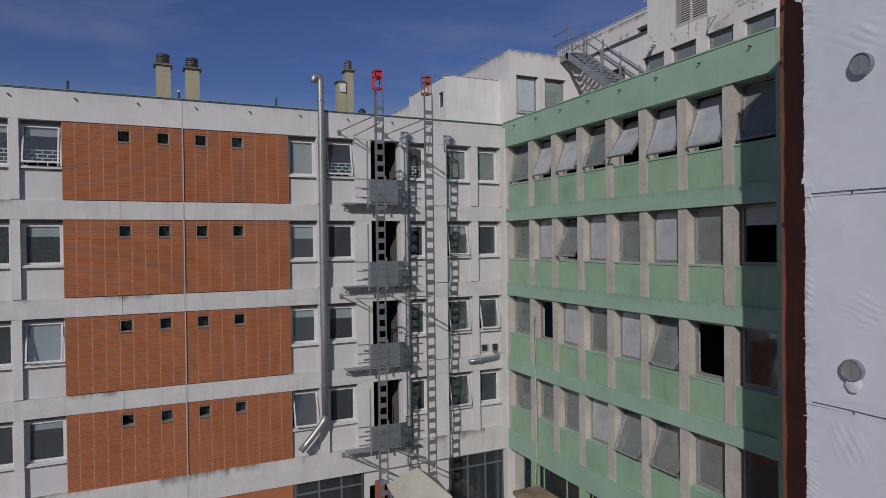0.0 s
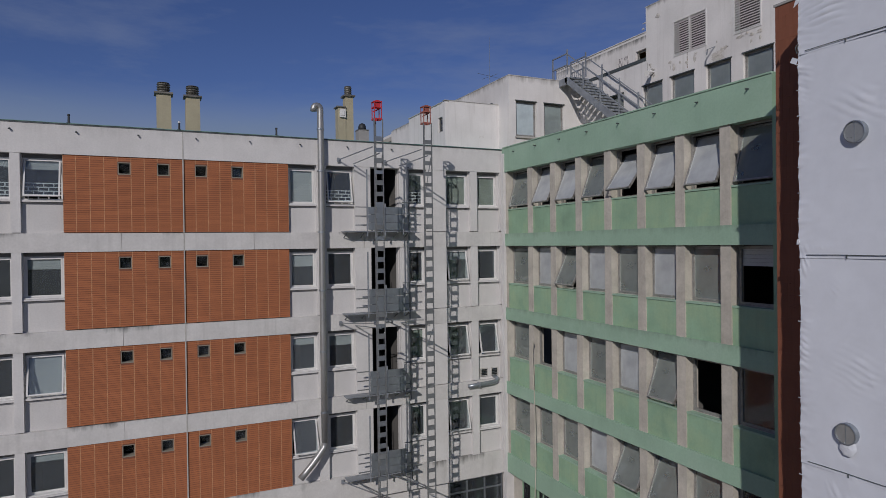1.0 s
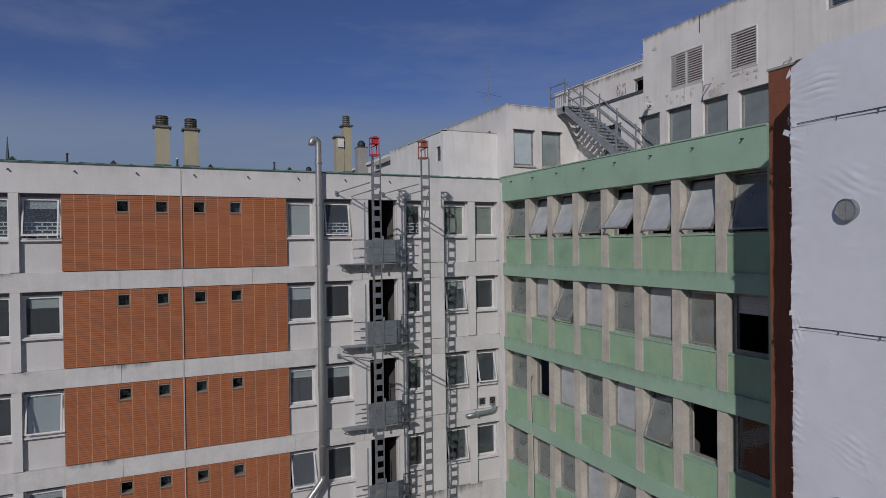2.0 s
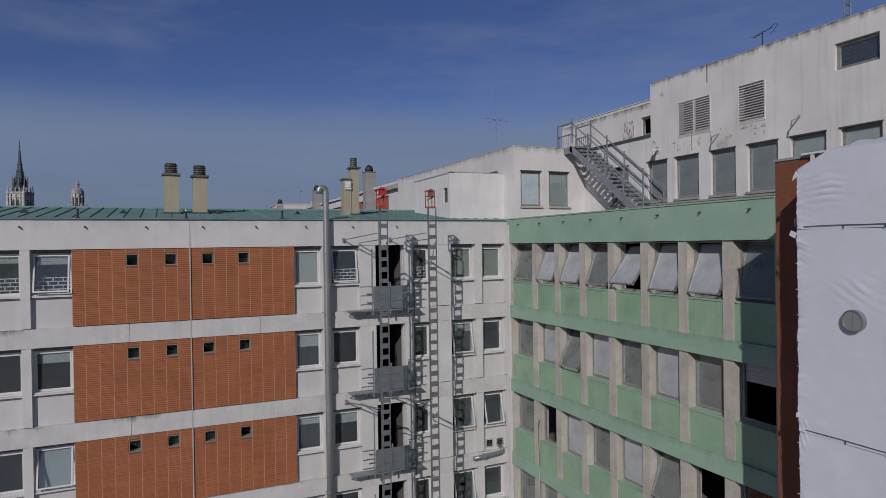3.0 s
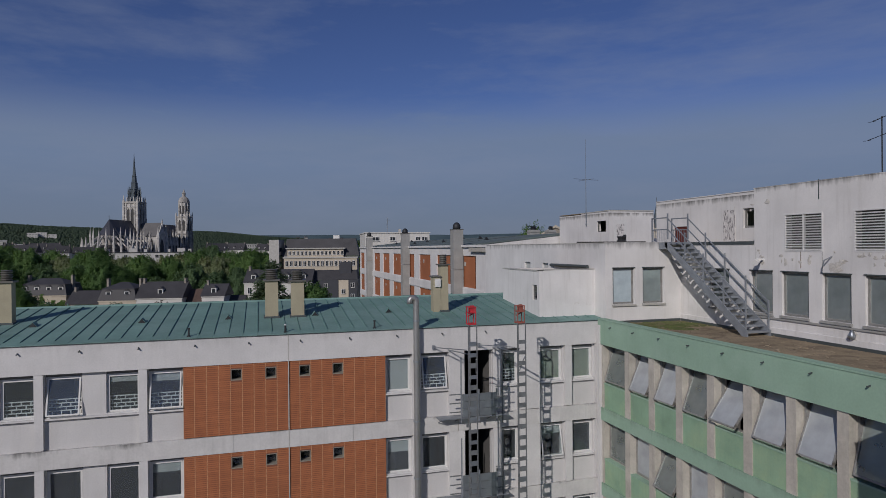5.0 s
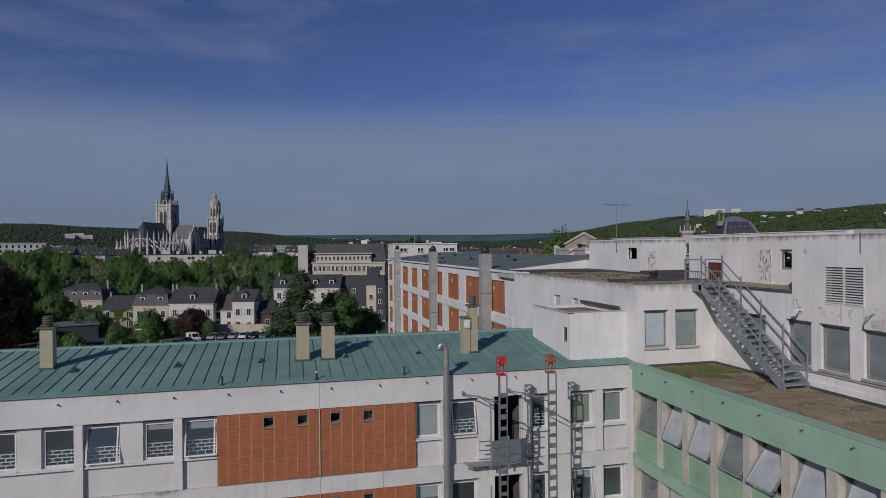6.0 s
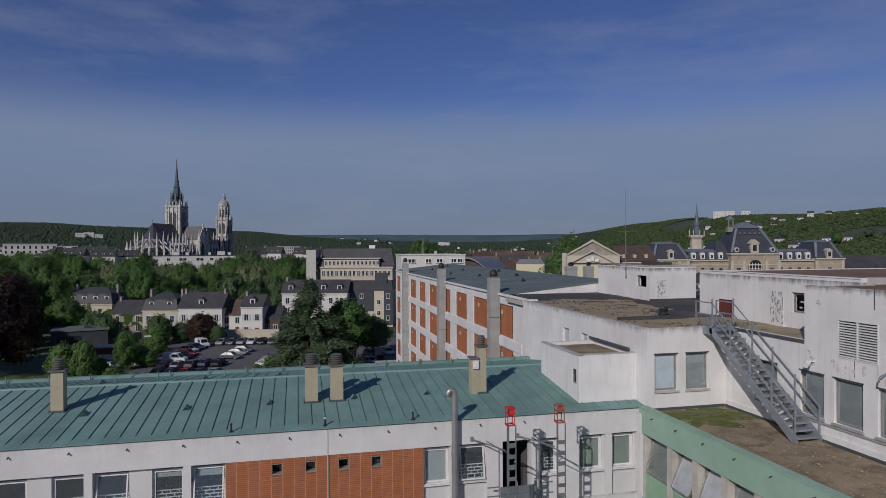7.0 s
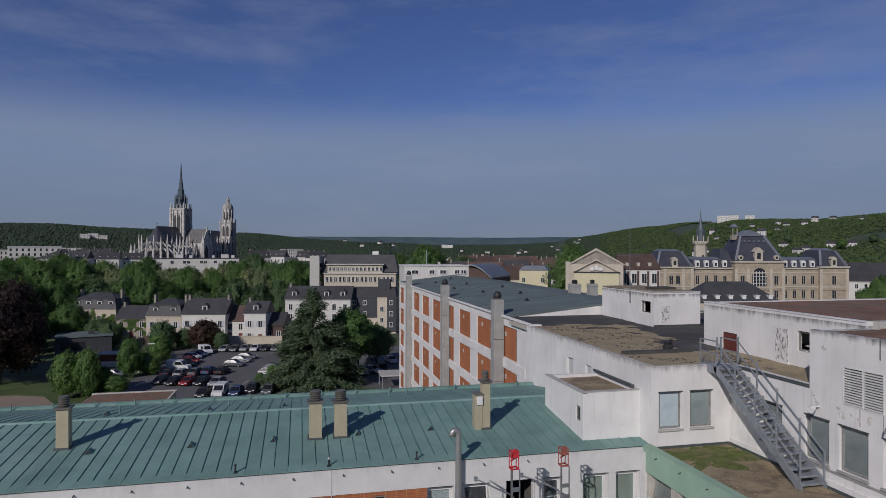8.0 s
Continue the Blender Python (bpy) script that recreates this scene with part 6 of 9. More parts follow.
for y, z in ((6.395, 14.37), (6.56, 9.68), (6.4, 5.0)):
    d = thing("round_port", (9.7, y, z), "round metal duct end through the white sheeting", "duct", "round ports")
    ring = Geo()
    n = 28
    for i in range(n):
        a0, a1 = 2 * math.pi * i / n, 2 * math.pi * (i + 1) / n
        for (ra, xa), (rb, xb) in (((0.172, 9.75), (0.172, 9.655)), ((0.172, 9.655), (0.156, 9.648)), ((0.156, 9.648), (0.156, 9.75))):
            ring.add([(xa, y + ra * math.cos(a0), z + ra * math.sin(a0)), (xa, y + ra * math.cos(a1), z + ra * math.sin(a1)),
                      (xb, y + rb * math.cos(a1), z + rb * math.sin(a1)), (xb, y + rb * math.cos(a0), z + rb * math.sin(a0))], [(0, 1, 2, 3)])
    part("collar", ring, M_GALV, d, "shiny metal collar")
    part("damper", Geo().rod((9.668, y, z), (9.678, y, z), 0.156, n=28), M_DISC, d)
    part("damper_bar", Geo().box(9.662, 9.667, y - 0.004, y + 0.004, z - 0.15, z + 0.15), M_GALV, d)
part("patch_flap", mound(0, 0, 0.14, 0.13, 0.02, 0, seed=3, rough=0.2), M_TARPW, d, smooth=True).matrix_basis = Matrix.Translation((9.69, 6.54, 9.47)) @ Matrix.Rotation(radians(-90), 4, "Y")

# courtyard
solid("courtyard_floor", Geo().box(-40, 13.6, -40, YA + 0.1, 0.004, 0.02), M_YARD, "worn concrete courtyard floor", "pavement", "structure")


# loose stones and dry scraps on the terrace, past counting
geo = Geo()
rp = random.Random(19)
for i in range(700):
    x, y = rp.uniform(XB + 0.4, 16.9), rp.uniform(10.6, 22.6)
    s = rp.uniform(0.012, 0.04)
    z = TZ + s * 0.3
    geo.add([(x - s, y - s * rp.uniform(0.4, 1), z), (x + s * rp.uniform(0.5, 1), y - s, z), (x + s, y + s * rp.uniform(0.4, 1), z), (x - s * rp.uniform(0.4, 1), y + s, z), (x, y, z + s * rp.uniform(0.4, 0.9))],
            [(0, 1, 4), (1, 2, 4), (2, 3, 4), (3, 0, 4), (3, 2, 1, 0)])
part("loose_stone", geo, M_STONES, terr, "scattered pale and brown stones", kind="stuff")
# dry tufts and crumbs on the lichen gravel
geo = Geo()
for i in range(900):
    x, y = rp.uniform(XD + 0.2, 19.3), rp.uniform(23.0, 36.4)
    if noise.noise((x * 0.8, y * 0.8, 4.0)) < 0.05:
        continue
    s = rp.uniform(0.03, 0.09)
    z = ZD - 0.02
    geo.add([(x - s, y - s * rp.uniform(0.3, 1), z), (x + s * rp.uniform(0.5, 1), y - s, z), (x + s, y + s * rp.uniform(0.3, 1), z), (x - s * 0.6, y + s, z), (x, y, z + s * rp.uniform(0.3, 0.7))],
            [(0, 1, 4), (1, 2, 4), (2, 3, 4), (3, 0, 4), (3, 2, 1, 0)])
part("dry_tuft", geo, M_BARK, flat, "dark dry tufts on the gravel", kind="stuff")
# ---- ground, out to the horizon ----
RIDGE = [(-60, 2.5), (-23, 2.45), (-19, 2.5), (-16, 2.35), (-4, 1.85), (4.2, 1.25), (12.5, 0.85), (18.8, 0.85), (24, 1.15), (26.8, 1.6), (31, 2.2), (36, 2.9), (40, 2.95), (44, 2.85), (48, 3.2), (60, 3.6), (90, 3.0), (180, 2.0)]


def ridge_angle(az):
    if az <= RIDGE[0][0]:
        return 2.0
    for (a, p), (b, q) in zip(RIDGE, RIDGE[1:]):
        if a <= az <= b:
            return p + (q - p) * (az - a) / (b - a)
    return 2.0


def ridge_range(az):
    if az < 8:
        return 2100.0
    if az < 24:
        return 3000.0
    if az < 38:
        return 3000.0 - 1700.0 * (az - 24) / 14
    return 1300.0


def ground_z(az, r):
    rr_ = ridge_range(az)
    top = 24.4 + rr_ * math.tan(radians(ridge_angle(az))) - (24 if az < 8 else (26 if az < 24 else 14))
    t = min(1.0, max(0.0, (r / rr_ - 0.42) / 0.58))
    t = t * t * (3 - 2 * t)
    bump = 6.0 * t * noise.noise((r * 0.004 * math.sin(radians(az)), r * 0.004 * math.cos(radians(az)), 0.0))
    return top * t + bump * (1 - 0.7 * (r >= rr_))


g = Geo()
radii = [0.0, 30, 60, 100, 150, 200, 260, 330, 420, 520, 640, 760, 880, 1000, 1100, 1200, 1300, 1450, 1600, 1750, 1900, 2100, 2350, 2600, 2800, 3000, 3400, 4000, 4800]
NAZ = 240
for r in radii:
    for i in range(NAZ):
        az = -180 + 360 * i / NAZ
        g.v.append((r * math.sin(radians(az)), r * math.cos(radians(az)), ground_z(az, r) if r > 300 else 0.0))
for j in range(len(radii) - 1):
    for i in range(NAZ):
        a, b = j * NAZ + i, j * NAZ + (i + 1) % NAZ
        g.f.append((a, b, b + NAZ, a + NAZ))
gm = g.mesh("ground", smooth=True)
gm.materials.append(M_GROUND)
gm.materials.append(M_HILL)
for p in gm.polygons:
    c = p.center
    if math.hypot(c.x, c.y) > 900:
        p.material_index = 1
tagged(new("ground", gm), "broad valley ground rising to wooded hills", "ground", kind="structure")


# glowing backdrop far behind everything: valley-end ridge with haze put into its blue
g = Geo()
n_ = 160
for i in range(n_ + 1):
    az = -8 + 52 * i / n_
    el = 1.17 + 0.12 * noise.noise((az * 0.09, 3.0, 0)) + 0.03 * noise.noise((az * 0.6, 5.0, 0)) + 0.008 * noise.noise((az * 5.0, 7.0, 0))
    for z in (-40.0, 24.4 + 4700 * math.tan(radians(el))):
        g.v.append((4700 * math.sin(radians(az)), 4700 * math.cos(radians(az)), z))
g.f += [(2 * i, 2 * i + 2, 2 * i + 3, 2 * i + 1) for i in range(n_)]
solid("backdrop", g, M_FARRIDGE, "ridge backdrop at the horizon, glowing with painted blue haze", "ridge", "structure")


def at_az(az, r, z=None):
    return Vector((r * math.sin(radians(az)), r * math.cos(radians(az)), ground_z(az, r) if z is None and r > 300 else (z or 0.0)))


# ---- trees ----
def leaf_quads(geo, rnd, centre, radii_, n, size, shell=0.55, core=None):
    for _ in range(n):
        d = Vector((rnd.gauss(0, 1), rnd.gauss(0, 1), rnd.gauss(0, 1))).normalized()
        k = (shell + (1 - shell) * rnd.random()) * (0.9 + 0.25 * noise.noise(d * 2.3 + centre))
        p = Vector(centre) + Vector((d.x * radii_[0] * k, d.y * radii_[1] * k, d.z * radii_[2] * k))
        out = (p - core).normalized() if core is not None else d
        nrm = (d * 0.35 + out * 0.75 + Vector((rnd.gauss(0, 0.3), rnd.gauss(0, 0.3), rnd.gauss(0, 0.3)))).normalized()
        u = nrm.orthogonal().normalized()
        w = nrm.cross(u)
        a = rnd.random() * 6.28
        u, w = u * math.cos(a) + w * math.sin(a), w * math.cos(a) - u * math.sin(a)
        s = size * rnd.uniform(0.6, 1.3)
        geo.add([p - u * s - w * s * 0.6, p + u * s * 1.1 - w * s * 0.4, p + w * s * 1.1], [(0, 1, 2)])


def trunk_geo(rnd, h, r, spread, limbs=6):
    geo = Geo()
    pts = [(rnd.gauss(0, 0.012) * h * i / 5, rnd.gauss(0, 0.012) * h * i / 5, h * 0.8 * i / 5) for i in range(6)]
    geo.tube(pts, [r * (1 - 0.75 * i / 5) for i in range(6)], 8)
    for i in range(limbs):
        t = 0.35 + 0.5 * i / limbs
        a = rnd.random() * 6.28
        z0 = h * 0.8 * t
        geo.tube([(0, 0, z0), (math.cos(a) * spread * 0.35, math.sin(a) * spread * 0.35, z0 + h * 0.1), (math.cos(a) * spread * 0.75, math.sin(a) * spread * 0.75, z0 + h * 0.2)], [r * 0.4, r * 0.25, r * 0.08], 6)
    return geo


def broadleaf(seed, h, w, leaf, mat, name, label, n, blobs=9, low=0.25):
    rnd = random.Random(seed)
    ob = thing(name, (0, 0, 0), label, "tree", "trees")
    part("trunk", trunk_geo(rnd, h, h * 0.022, w * 0.4), M_BARK, ob, local=True)
    geo = Geo()
    blobs = int(blobs * 6.0)
    for i in range(blobs):
        a, rr_ = rnd.random() * 6.28, w * 0.5 * math.sqrt(rnd.random()) * 0.74
        z = h * (low + 0.12 + (0.86 - low - 0.12) * ((i + 0.5) / blobs))
        shrink = 1 - 0.55 * max(0, (z / h - 0.55)) / 0.45
        c = Vector((math.cos(a) * rr_ * shrink, math.sin(a) * rr_ * shrink, z))
        leaf_quads(geo, rnd, c, (w * 0.155 * rnd.uniform(0.7, 1.3), w * 0.155 * rnd.uniform(0.7, 1.3), h * 0.09 * rnd.uniform(0.8, 1.2)), max(10, int(n * (0.5 if h > 12 else 0.9)) // blobs), leaf, 0.5, Vector((0, 0, h * 0.45)))
    # leaves over the whole outline close the gaps between the clumps
    mid = h * (low + 1.0) / 2
    for _ in range(int(n * (1.1 if h > 12 else 0.6))):
        d = Vector((rnd.gauss(0, 1), rnd.gauss(0, 1), rnd.gauss(0, 1))).normalized()
        k = (0.55 + 0.41 * math.sqrt(rnd.random())) * (0.93 + 0.40 * noise.noise(d * 2.6 + Vector((seed, 0, 0))) + 0.28 * noise.noise(d * 6.5))
        taper = 1.0 - 0.22 * max(0.0, d.z)
        p = Vector((d.x * w * 0.5 * k * taper, d.y * w * 0.5 * k * taper, mid + d.z * h * (1 - low) * 0.49 * k))
        nrm = (d + Vector((rnd.gauss(0, 0.3), rnd.gauss(0, 0.3), rnd.gauss(0, 0.3)))).normalized()
        u = nrm.orthogonal().normalized()
        v = nrm.cross(u)
        a = rnd.random() * 6.28
        u, v = u * math.cos(a) + v * math.sin(a), v * math.cos(a) - u * math.sin(a)
        s = leaf * rnd.uniform(0.6, 1.3)
        geo.add([p - u * s - v * s * 0.6, p + u * s * 1.1 - v * s * 0.4, p + v * s * 1.1], [(0, 1, 2)])
    part("crown", geo, mat, ob, local=True)
    return ob


def conifer(seed, h, w, n, mat, name, label):
    rnd = random.Random(seed)
    ob = thing(name, (0, 0, 0), label, "tree", "trees")
    geo = Geo().rod((0, 0, 0), (0, 0, h * 0.96), h * 0.022, 0.04, 9)
    cr = Geo()
    tiers = 17
    for t in range(tiers):
        f = t / (tiers - 1)
        z = h * (0.12 + 0.84 * f)
        reach = w * 0.5 * (1 - f) ** 0.8 * rnd.uniform(0.8, 1.12) + 0.25
        for b in range(max(4, int(11 * (1 - f) + 4))):
            a = rnd.random() * 6.28
            rch = reach * rnd.uniform(0.65, 1.1)
            tip = Vector((math.cos(a) * rch, math.sin(a) * rch, z - rch * 0.2 + rnd.uniform(-0.3, 0.3)))
            if b % 2 == 0:
                geo.rod((0, 0, z), tip, 0.07 * (1 - f) + 0.02, 0.015, 5)
            m = max(8, int(n / (tiers * 11) * (0.4 + rch / (w * 0.5))))
            for k in range(m):
                q = rnd.uniform(0.25, 1.0)
                p = Vector((0, 0, z)).lerp(tip, q) + Vector((rnd.gauss(0, 0.45), rnd.gauss(0, 0.45), rnd.gauss(-0.15, 0.36)))
                s = rnd.uniform(0.16, 0.36)
                u = Vector((math.cos(a + rnd.gauss(0, 0.5)), math.sin(a + rnd.gauss(0, 0.5)), rnd.gauss(-0.2, 0.2))).normalized()
                v = u.cross(Vector((rnd.gauss(0, 0.4), rnd.gauss(0, 0.4), 1))).normalized()
                cr.add([p - u * s - v * s * 0.4, p + u * s * 1.3, p - u * s * 0.4 + v * s * 0.7], [(0, 1, 2)])
    part("trunk", geo, M_BARK, ob, local=True)
    part("crown", cr, mat, ob, local=True)
    return ob


def put(ob, x, y, z=0.0, turn=0.0, s=1.0, sz=None):
    ob.matrix_basis = pose(x, y, z, 0, 0, turn) @ Matrix.Diagonal((s, s, sz or s, 1))
    return ob


def again(ob, x, y, z=0.0, turn=0.0, s=1.0, sz=None):
    m = pose(x, y, z, 0, 0, turn) @ Matrix.Diagonal((s, s, sz or s, 1))
    old = ob.matrix_basis.copy()
    ob.matrix_basis = Matrix.Identity(4)
    c = copy_thing(ob, m)
    ob.matrix_basis = old
    return c


put(conifer(3, 17.6, 20.0, 60000, M_LEAF_C, "cedar_tree", "tall dark green conifer beside the car park"), 1.9, 113.5)
t_a = broadleaf(11, 13.6, 10.0, 0.17, M_LEAF, "tree", "fresh green broadleaf tree by the car park", 24000)
put(t_a, 8.7, 119.5)
put(broadleaf(12, 9.5, 7.5, 0.17, M_LEAF_D, "tree", "dark green tree by the car park", 14000), 15.0, 128.0)
again(t_a, 11.5, 131, 0, 80, 0.8)
t_r = broadleaf(13, 18.5, 14.0, 0.22, M_LEAF_R, "copper_beech", "large dark copper-leaved tree", 24000, low=0.05)
put(t_r, -53.2, 128.0, 0, 0, 1.14, 1.08)
again(t_r, -63.5, 131.0, 0, 120, 1.1)
t_s = broadleaf(14, 7.2, 5.4, 0.15, M_LEAF, "small_tree", "small fresh green tree in the garden strip", 10000, low=0.02)
put(t_s, -37.7, 113.6, 0, 40, 0.86, 1.12)
for x, y, sx, sz, a in ((-34.2, 113.0, 0.84, 1.2, 60), (-35.9, 116.0, 0.9, 0.85, 150), (-32.6, 115.4, 0.7, 0.7, 310), (-31.8, 129.3, 0.85, 1.12, 220), (-30.6, 114.8, 0.85, 0.5, 30), (-29.4, 143.2, 1.02, 0.94, 10),
                        (-28.6, 131.5, 0.75, 0.5, 70), (-30.8, 134.5, 0.7, 0.6, 260), (-5.0, 116.5, 0.48, 0.55, 90), (-7.5, 118.5, 0.32, 0.3, 200)):
    again(t_s, x, y, 0, a, sx, sz)
put(broadleaf(15, 8.0, 8.0, 0.19, M_LEAF_B, "red_shrub", "reddish-brown leafy tree near the houses", 9000, low=0.02), -23.3, 163.0, 0, 70, 1.1, 0.92)
t_d = broadleaf(16, 7.5, 7.0, 0.19, M_LEAF_D, "dark_tree", "dark green rounded tree near the houses", 9000, low=0.02)
put(t_d, -32.5, 161.0)
for x, y, s, a in ((-28.0, 163.5, 0.7, 50), (-50.0, 172.0, 1.0, 100), (-46.0, 168.0, 0.9, 10), (-62.0, 165.0, 1.2, 200), (-58.0, 180.0, 1.4, 260), (-19.0, 160, 0.6, 20)):
    again(t_d, x, y, 0, a, s)
t_m1 = broadleaf(21, 19.6, 12.5, 0.23, M_LEAF, "tree", "tall green avenue tree", 24000, low=0.1)
t_m2 = broadleaf(22, 18.4, 9.0, 0.22, M_LEAF_P, "tree", "pale green budding avenue tree", 22000, low=0.1)
t_m3 = broadleaf(23, 16.0, 11.0, 0.23, M_LEAF_D, "tree", "dark green park tree", 22000, low=0.1)
t_f1 = broadleaf(24, 17.0, 12.0, 0.7, M_LEAF, "tree", "green tree among the town houses", 1500)
t_f2 = broadleaf(25, 15.0, 12.0, 0.7, M_LEAF_D, "tree", "dark green tree among the town houses", 1500)
put(t_f1, 30.0, 380.0)
put(t_f2, 60.0, 420.0)
put(t_m1, -86.0, 205.0)
put(t_m2, -30.0, 260.0)
put(t_m3, -20.0, 205.0)
rt = random.Random(31)
for i in range(21):
    t = i / 20
    again(t_m2 if 0 < i < 19 and i % 5 else t_m1, -84 + 80 * t + rt.uniform(-1, 1), 272 - 18 * t + rt.uniform(-2, 2), 0, rt.random() * 360, rt.uniform(0.91, 0.98))
for i in range(26):
    x = rt.uniform(-150, -56)
    y = rt.uniform(205, 330)
    again(rt.choice((t_m1, t_m1, t_m1, t_m3)), x, y, 0, rt.random() * 360, rt.uniform(0.85, 1.15))
for x, y, s in ((-66, 192, 0.85), (-72, 186, 0.9), (-78, 190, 1.0), (-58, 200, 0.95), (-44, 204, 0.9), (-36, 212, 0.9), (-90, 180, 0.95), (-2, 262, 0.9), (4, 268, 0.88), (-8, 240, 0.85), (-14, 226, 0.8), (-28, 218, 0.9),
                (-98, 210, 1.0), (-105, 195, 0.9), (-3, 228, 0.8), (-22, 238, 0.9), (-62, 203, 0.8), (-52, 206, 0.78), (-40, 205, 0.75), (-30, 203, 0.75), (-22, 200, 0.72), (-14, 199, 0.72), (-6, 197, 0.7)):
    again(rt.choice((t_m1, t_m3)), x, y, 0, rt.random() * 360, s)
big = put(broadleaf(26, 27.0, 16.5, 0.27, M_LEAF, "tree", "large round fresh green tree beside the theatre", 20000, low=0.1), 84.5, 185.5)
for x, y, s in ((205, 185, 0.8), (212, 178, 0.85), (190, 178, 0.6), (196, 168, 0.62), (180, 160, 0.6)):
    again(t_m1, x, y, 0, rt.random() * 360, s)
for i in range(17):
    az = (-6.4 + i * 0.75) if i < 10 else (-20.5 + (i - 10) * 0.85)
    p = at_az(az + rt.uniform(-0.2, 0.2), rt.uniform(284, 304), 0)
    again(t_m1 if i % 3 else t_m3, p.x, p.y, 0, rt.random() * 360, rt.uniform(0.94, 1.04) * (1.0 if i % 3 else 1.2))
for x, y, s in ((-66.0, 160.0, 1.0), (-72.0, 168.0, 1.1), (-61.0, 152.0, 0.75), (-56.5, 172.0, 0.8)):
    again(t_a, x, y, 0, rt.random() * 360, s)
for az, r_, s_, k_ in ((10.4, 335, 1.5, t_m3), (11.3, 330, 1.4, t_m1), (12.0, 345, 1.3, t_m1), (14.3, 300, 1.4, t_m3), (15.0, 310, 1.3, t_m3), (-4.0, 420, 1.45, t_m3), (8.6, 350, 1.2, t_m1)):
    p = at_az(az, r_)
    again(k_, p.x, p.y, p.z, az * 40, s_)
for i in range(112):
    az = rt.uniform(-30, 55)
    r = rt.uniform(330, 950)
    if -14 < az < -4 and r < 620:
        continue
    p = at_az(az, r)
    again(rt.choice((t_f1, t_f1, t_f2, t_f2)), p.x, p.y, p.z - 0.3, rt.random() * 360, rt.uniform(0.6, 0.95))
# far woods on the hills: crowns too many to count
geo = Geo()
slope = Geo()
octa = [Vector(v) for v in ((1, 0, 0), (0, 1, 0), (-1, 0, 0), (0, -1, 0), (0, 0, 1), (0, 0, -0.6))]
octaf = [(0, 1, 4), (1, 2, 4), (2, 3, 4), (3, 0, 4), (1, 0, 5), (2, 1, 5), (3, 2, 5), (0, 3, 5)]
rw = random.Random(77)
made = 0
while made < 66000:
    az = rw.uniform(-29, 56)
    rr_ = ridge_range(az)
    r = rr_ * (0.45 + 0.6 * rw.random() ** 0.8)
    p = at_az(az, r)
    if az > 28 and noise.noise((p.x * 0.004, p.y * 0.004, 7.0)) > 0.42:
        continue
    s = rw.uniform(2.0, 4.4) * (0.7 if rr_ < 1500 else 1.0)
    c = p + Vector((0, 0, s * 0.55))
    (slope if az > 27 else geo).add([c + Vector((q.x * s * rw.uniform(0.7, 1.2), q.y * s * rw.uniform(0.7, 1.2), q.z * s * rw.uniform(0.6, 1.0))) for q in octa], octaf)
    made += 1
solid("hillside_woods", slope, M_LEAF_H, "fresh green woods on the near hillside", "woods", "stuff", smooth=True)
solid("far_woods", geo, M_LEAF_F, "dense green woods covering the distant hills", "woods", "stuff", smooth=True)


# ---- houses ----
def gable_roof(geo, x0, x1, y0, y1, ze, zr, over=0.3, hip=0.0):
    ym = (y0 + y1) / 2
    a, b, c, d = x0 - over, x1 + over, y0 - over, y1 + over
    vs = [(a, c, ze), (b, c, ze), (b, d, ze), (a, d, ze), (a + hip, ym, zr), (b - hip, ym, zr), (a, c, ze - 0.18), (b, c, ze - 0.18), (b, d, ze - 0.18), (a, d, ze - 0.18)]
    geo.add(vs, [(0, 1, 5, 4), (2, 3, 4, 5), (1, 2, 5), (3, 0, 4), (6, 7, 1, 0), (7, 8, 2, 1), (8, 9, 3, 2), (9, 6, 0, 3), (9, 8, 7, 6)])
    return geo


def far_window(parent, x, z, w, h, y=0.0, frame=M_FRAME, shutters=None, arch=False):
    ob = part("window", Geo().box(x - w / 2, x + w / 2, y - 0.02, y + 0.1, z, z + h), M_WINDARK, parent, local=True)
    t = 0.09
    part("window_frame", Geo().box(x - w / 2 - t, x - w / 2, y - 0.07, y + 0.05, z - t, z + h + t).box(x + w / 2, x + w / 2 + t, y - 0.07, y + 0.05, z - t, z + h + t)
         .box(x - w / 2, x + w / 2, y - 0.07, y + 0.05, z + h, z + h + t).box(x - w / 2 - 0.1, x + w / 2 + 0.1, y - 0.14, y + 0.05, z - t - 0.04, z - 0.001)
         .box(x - 0.035, x + 0.035, y - 0.05, y - 0.021, z, z + h), frame, ob, local=True)
    if shutters:
        for s in (-1, 1):
            xx = x + s * (w / 2 + t + w * 0.26)
            part("shutter", Geo().box(xx - w * 0.25, xx + w * 0.25, y - 0.06, y - 0.005, z, z + h), shutters, ob, local=True)
    return ob


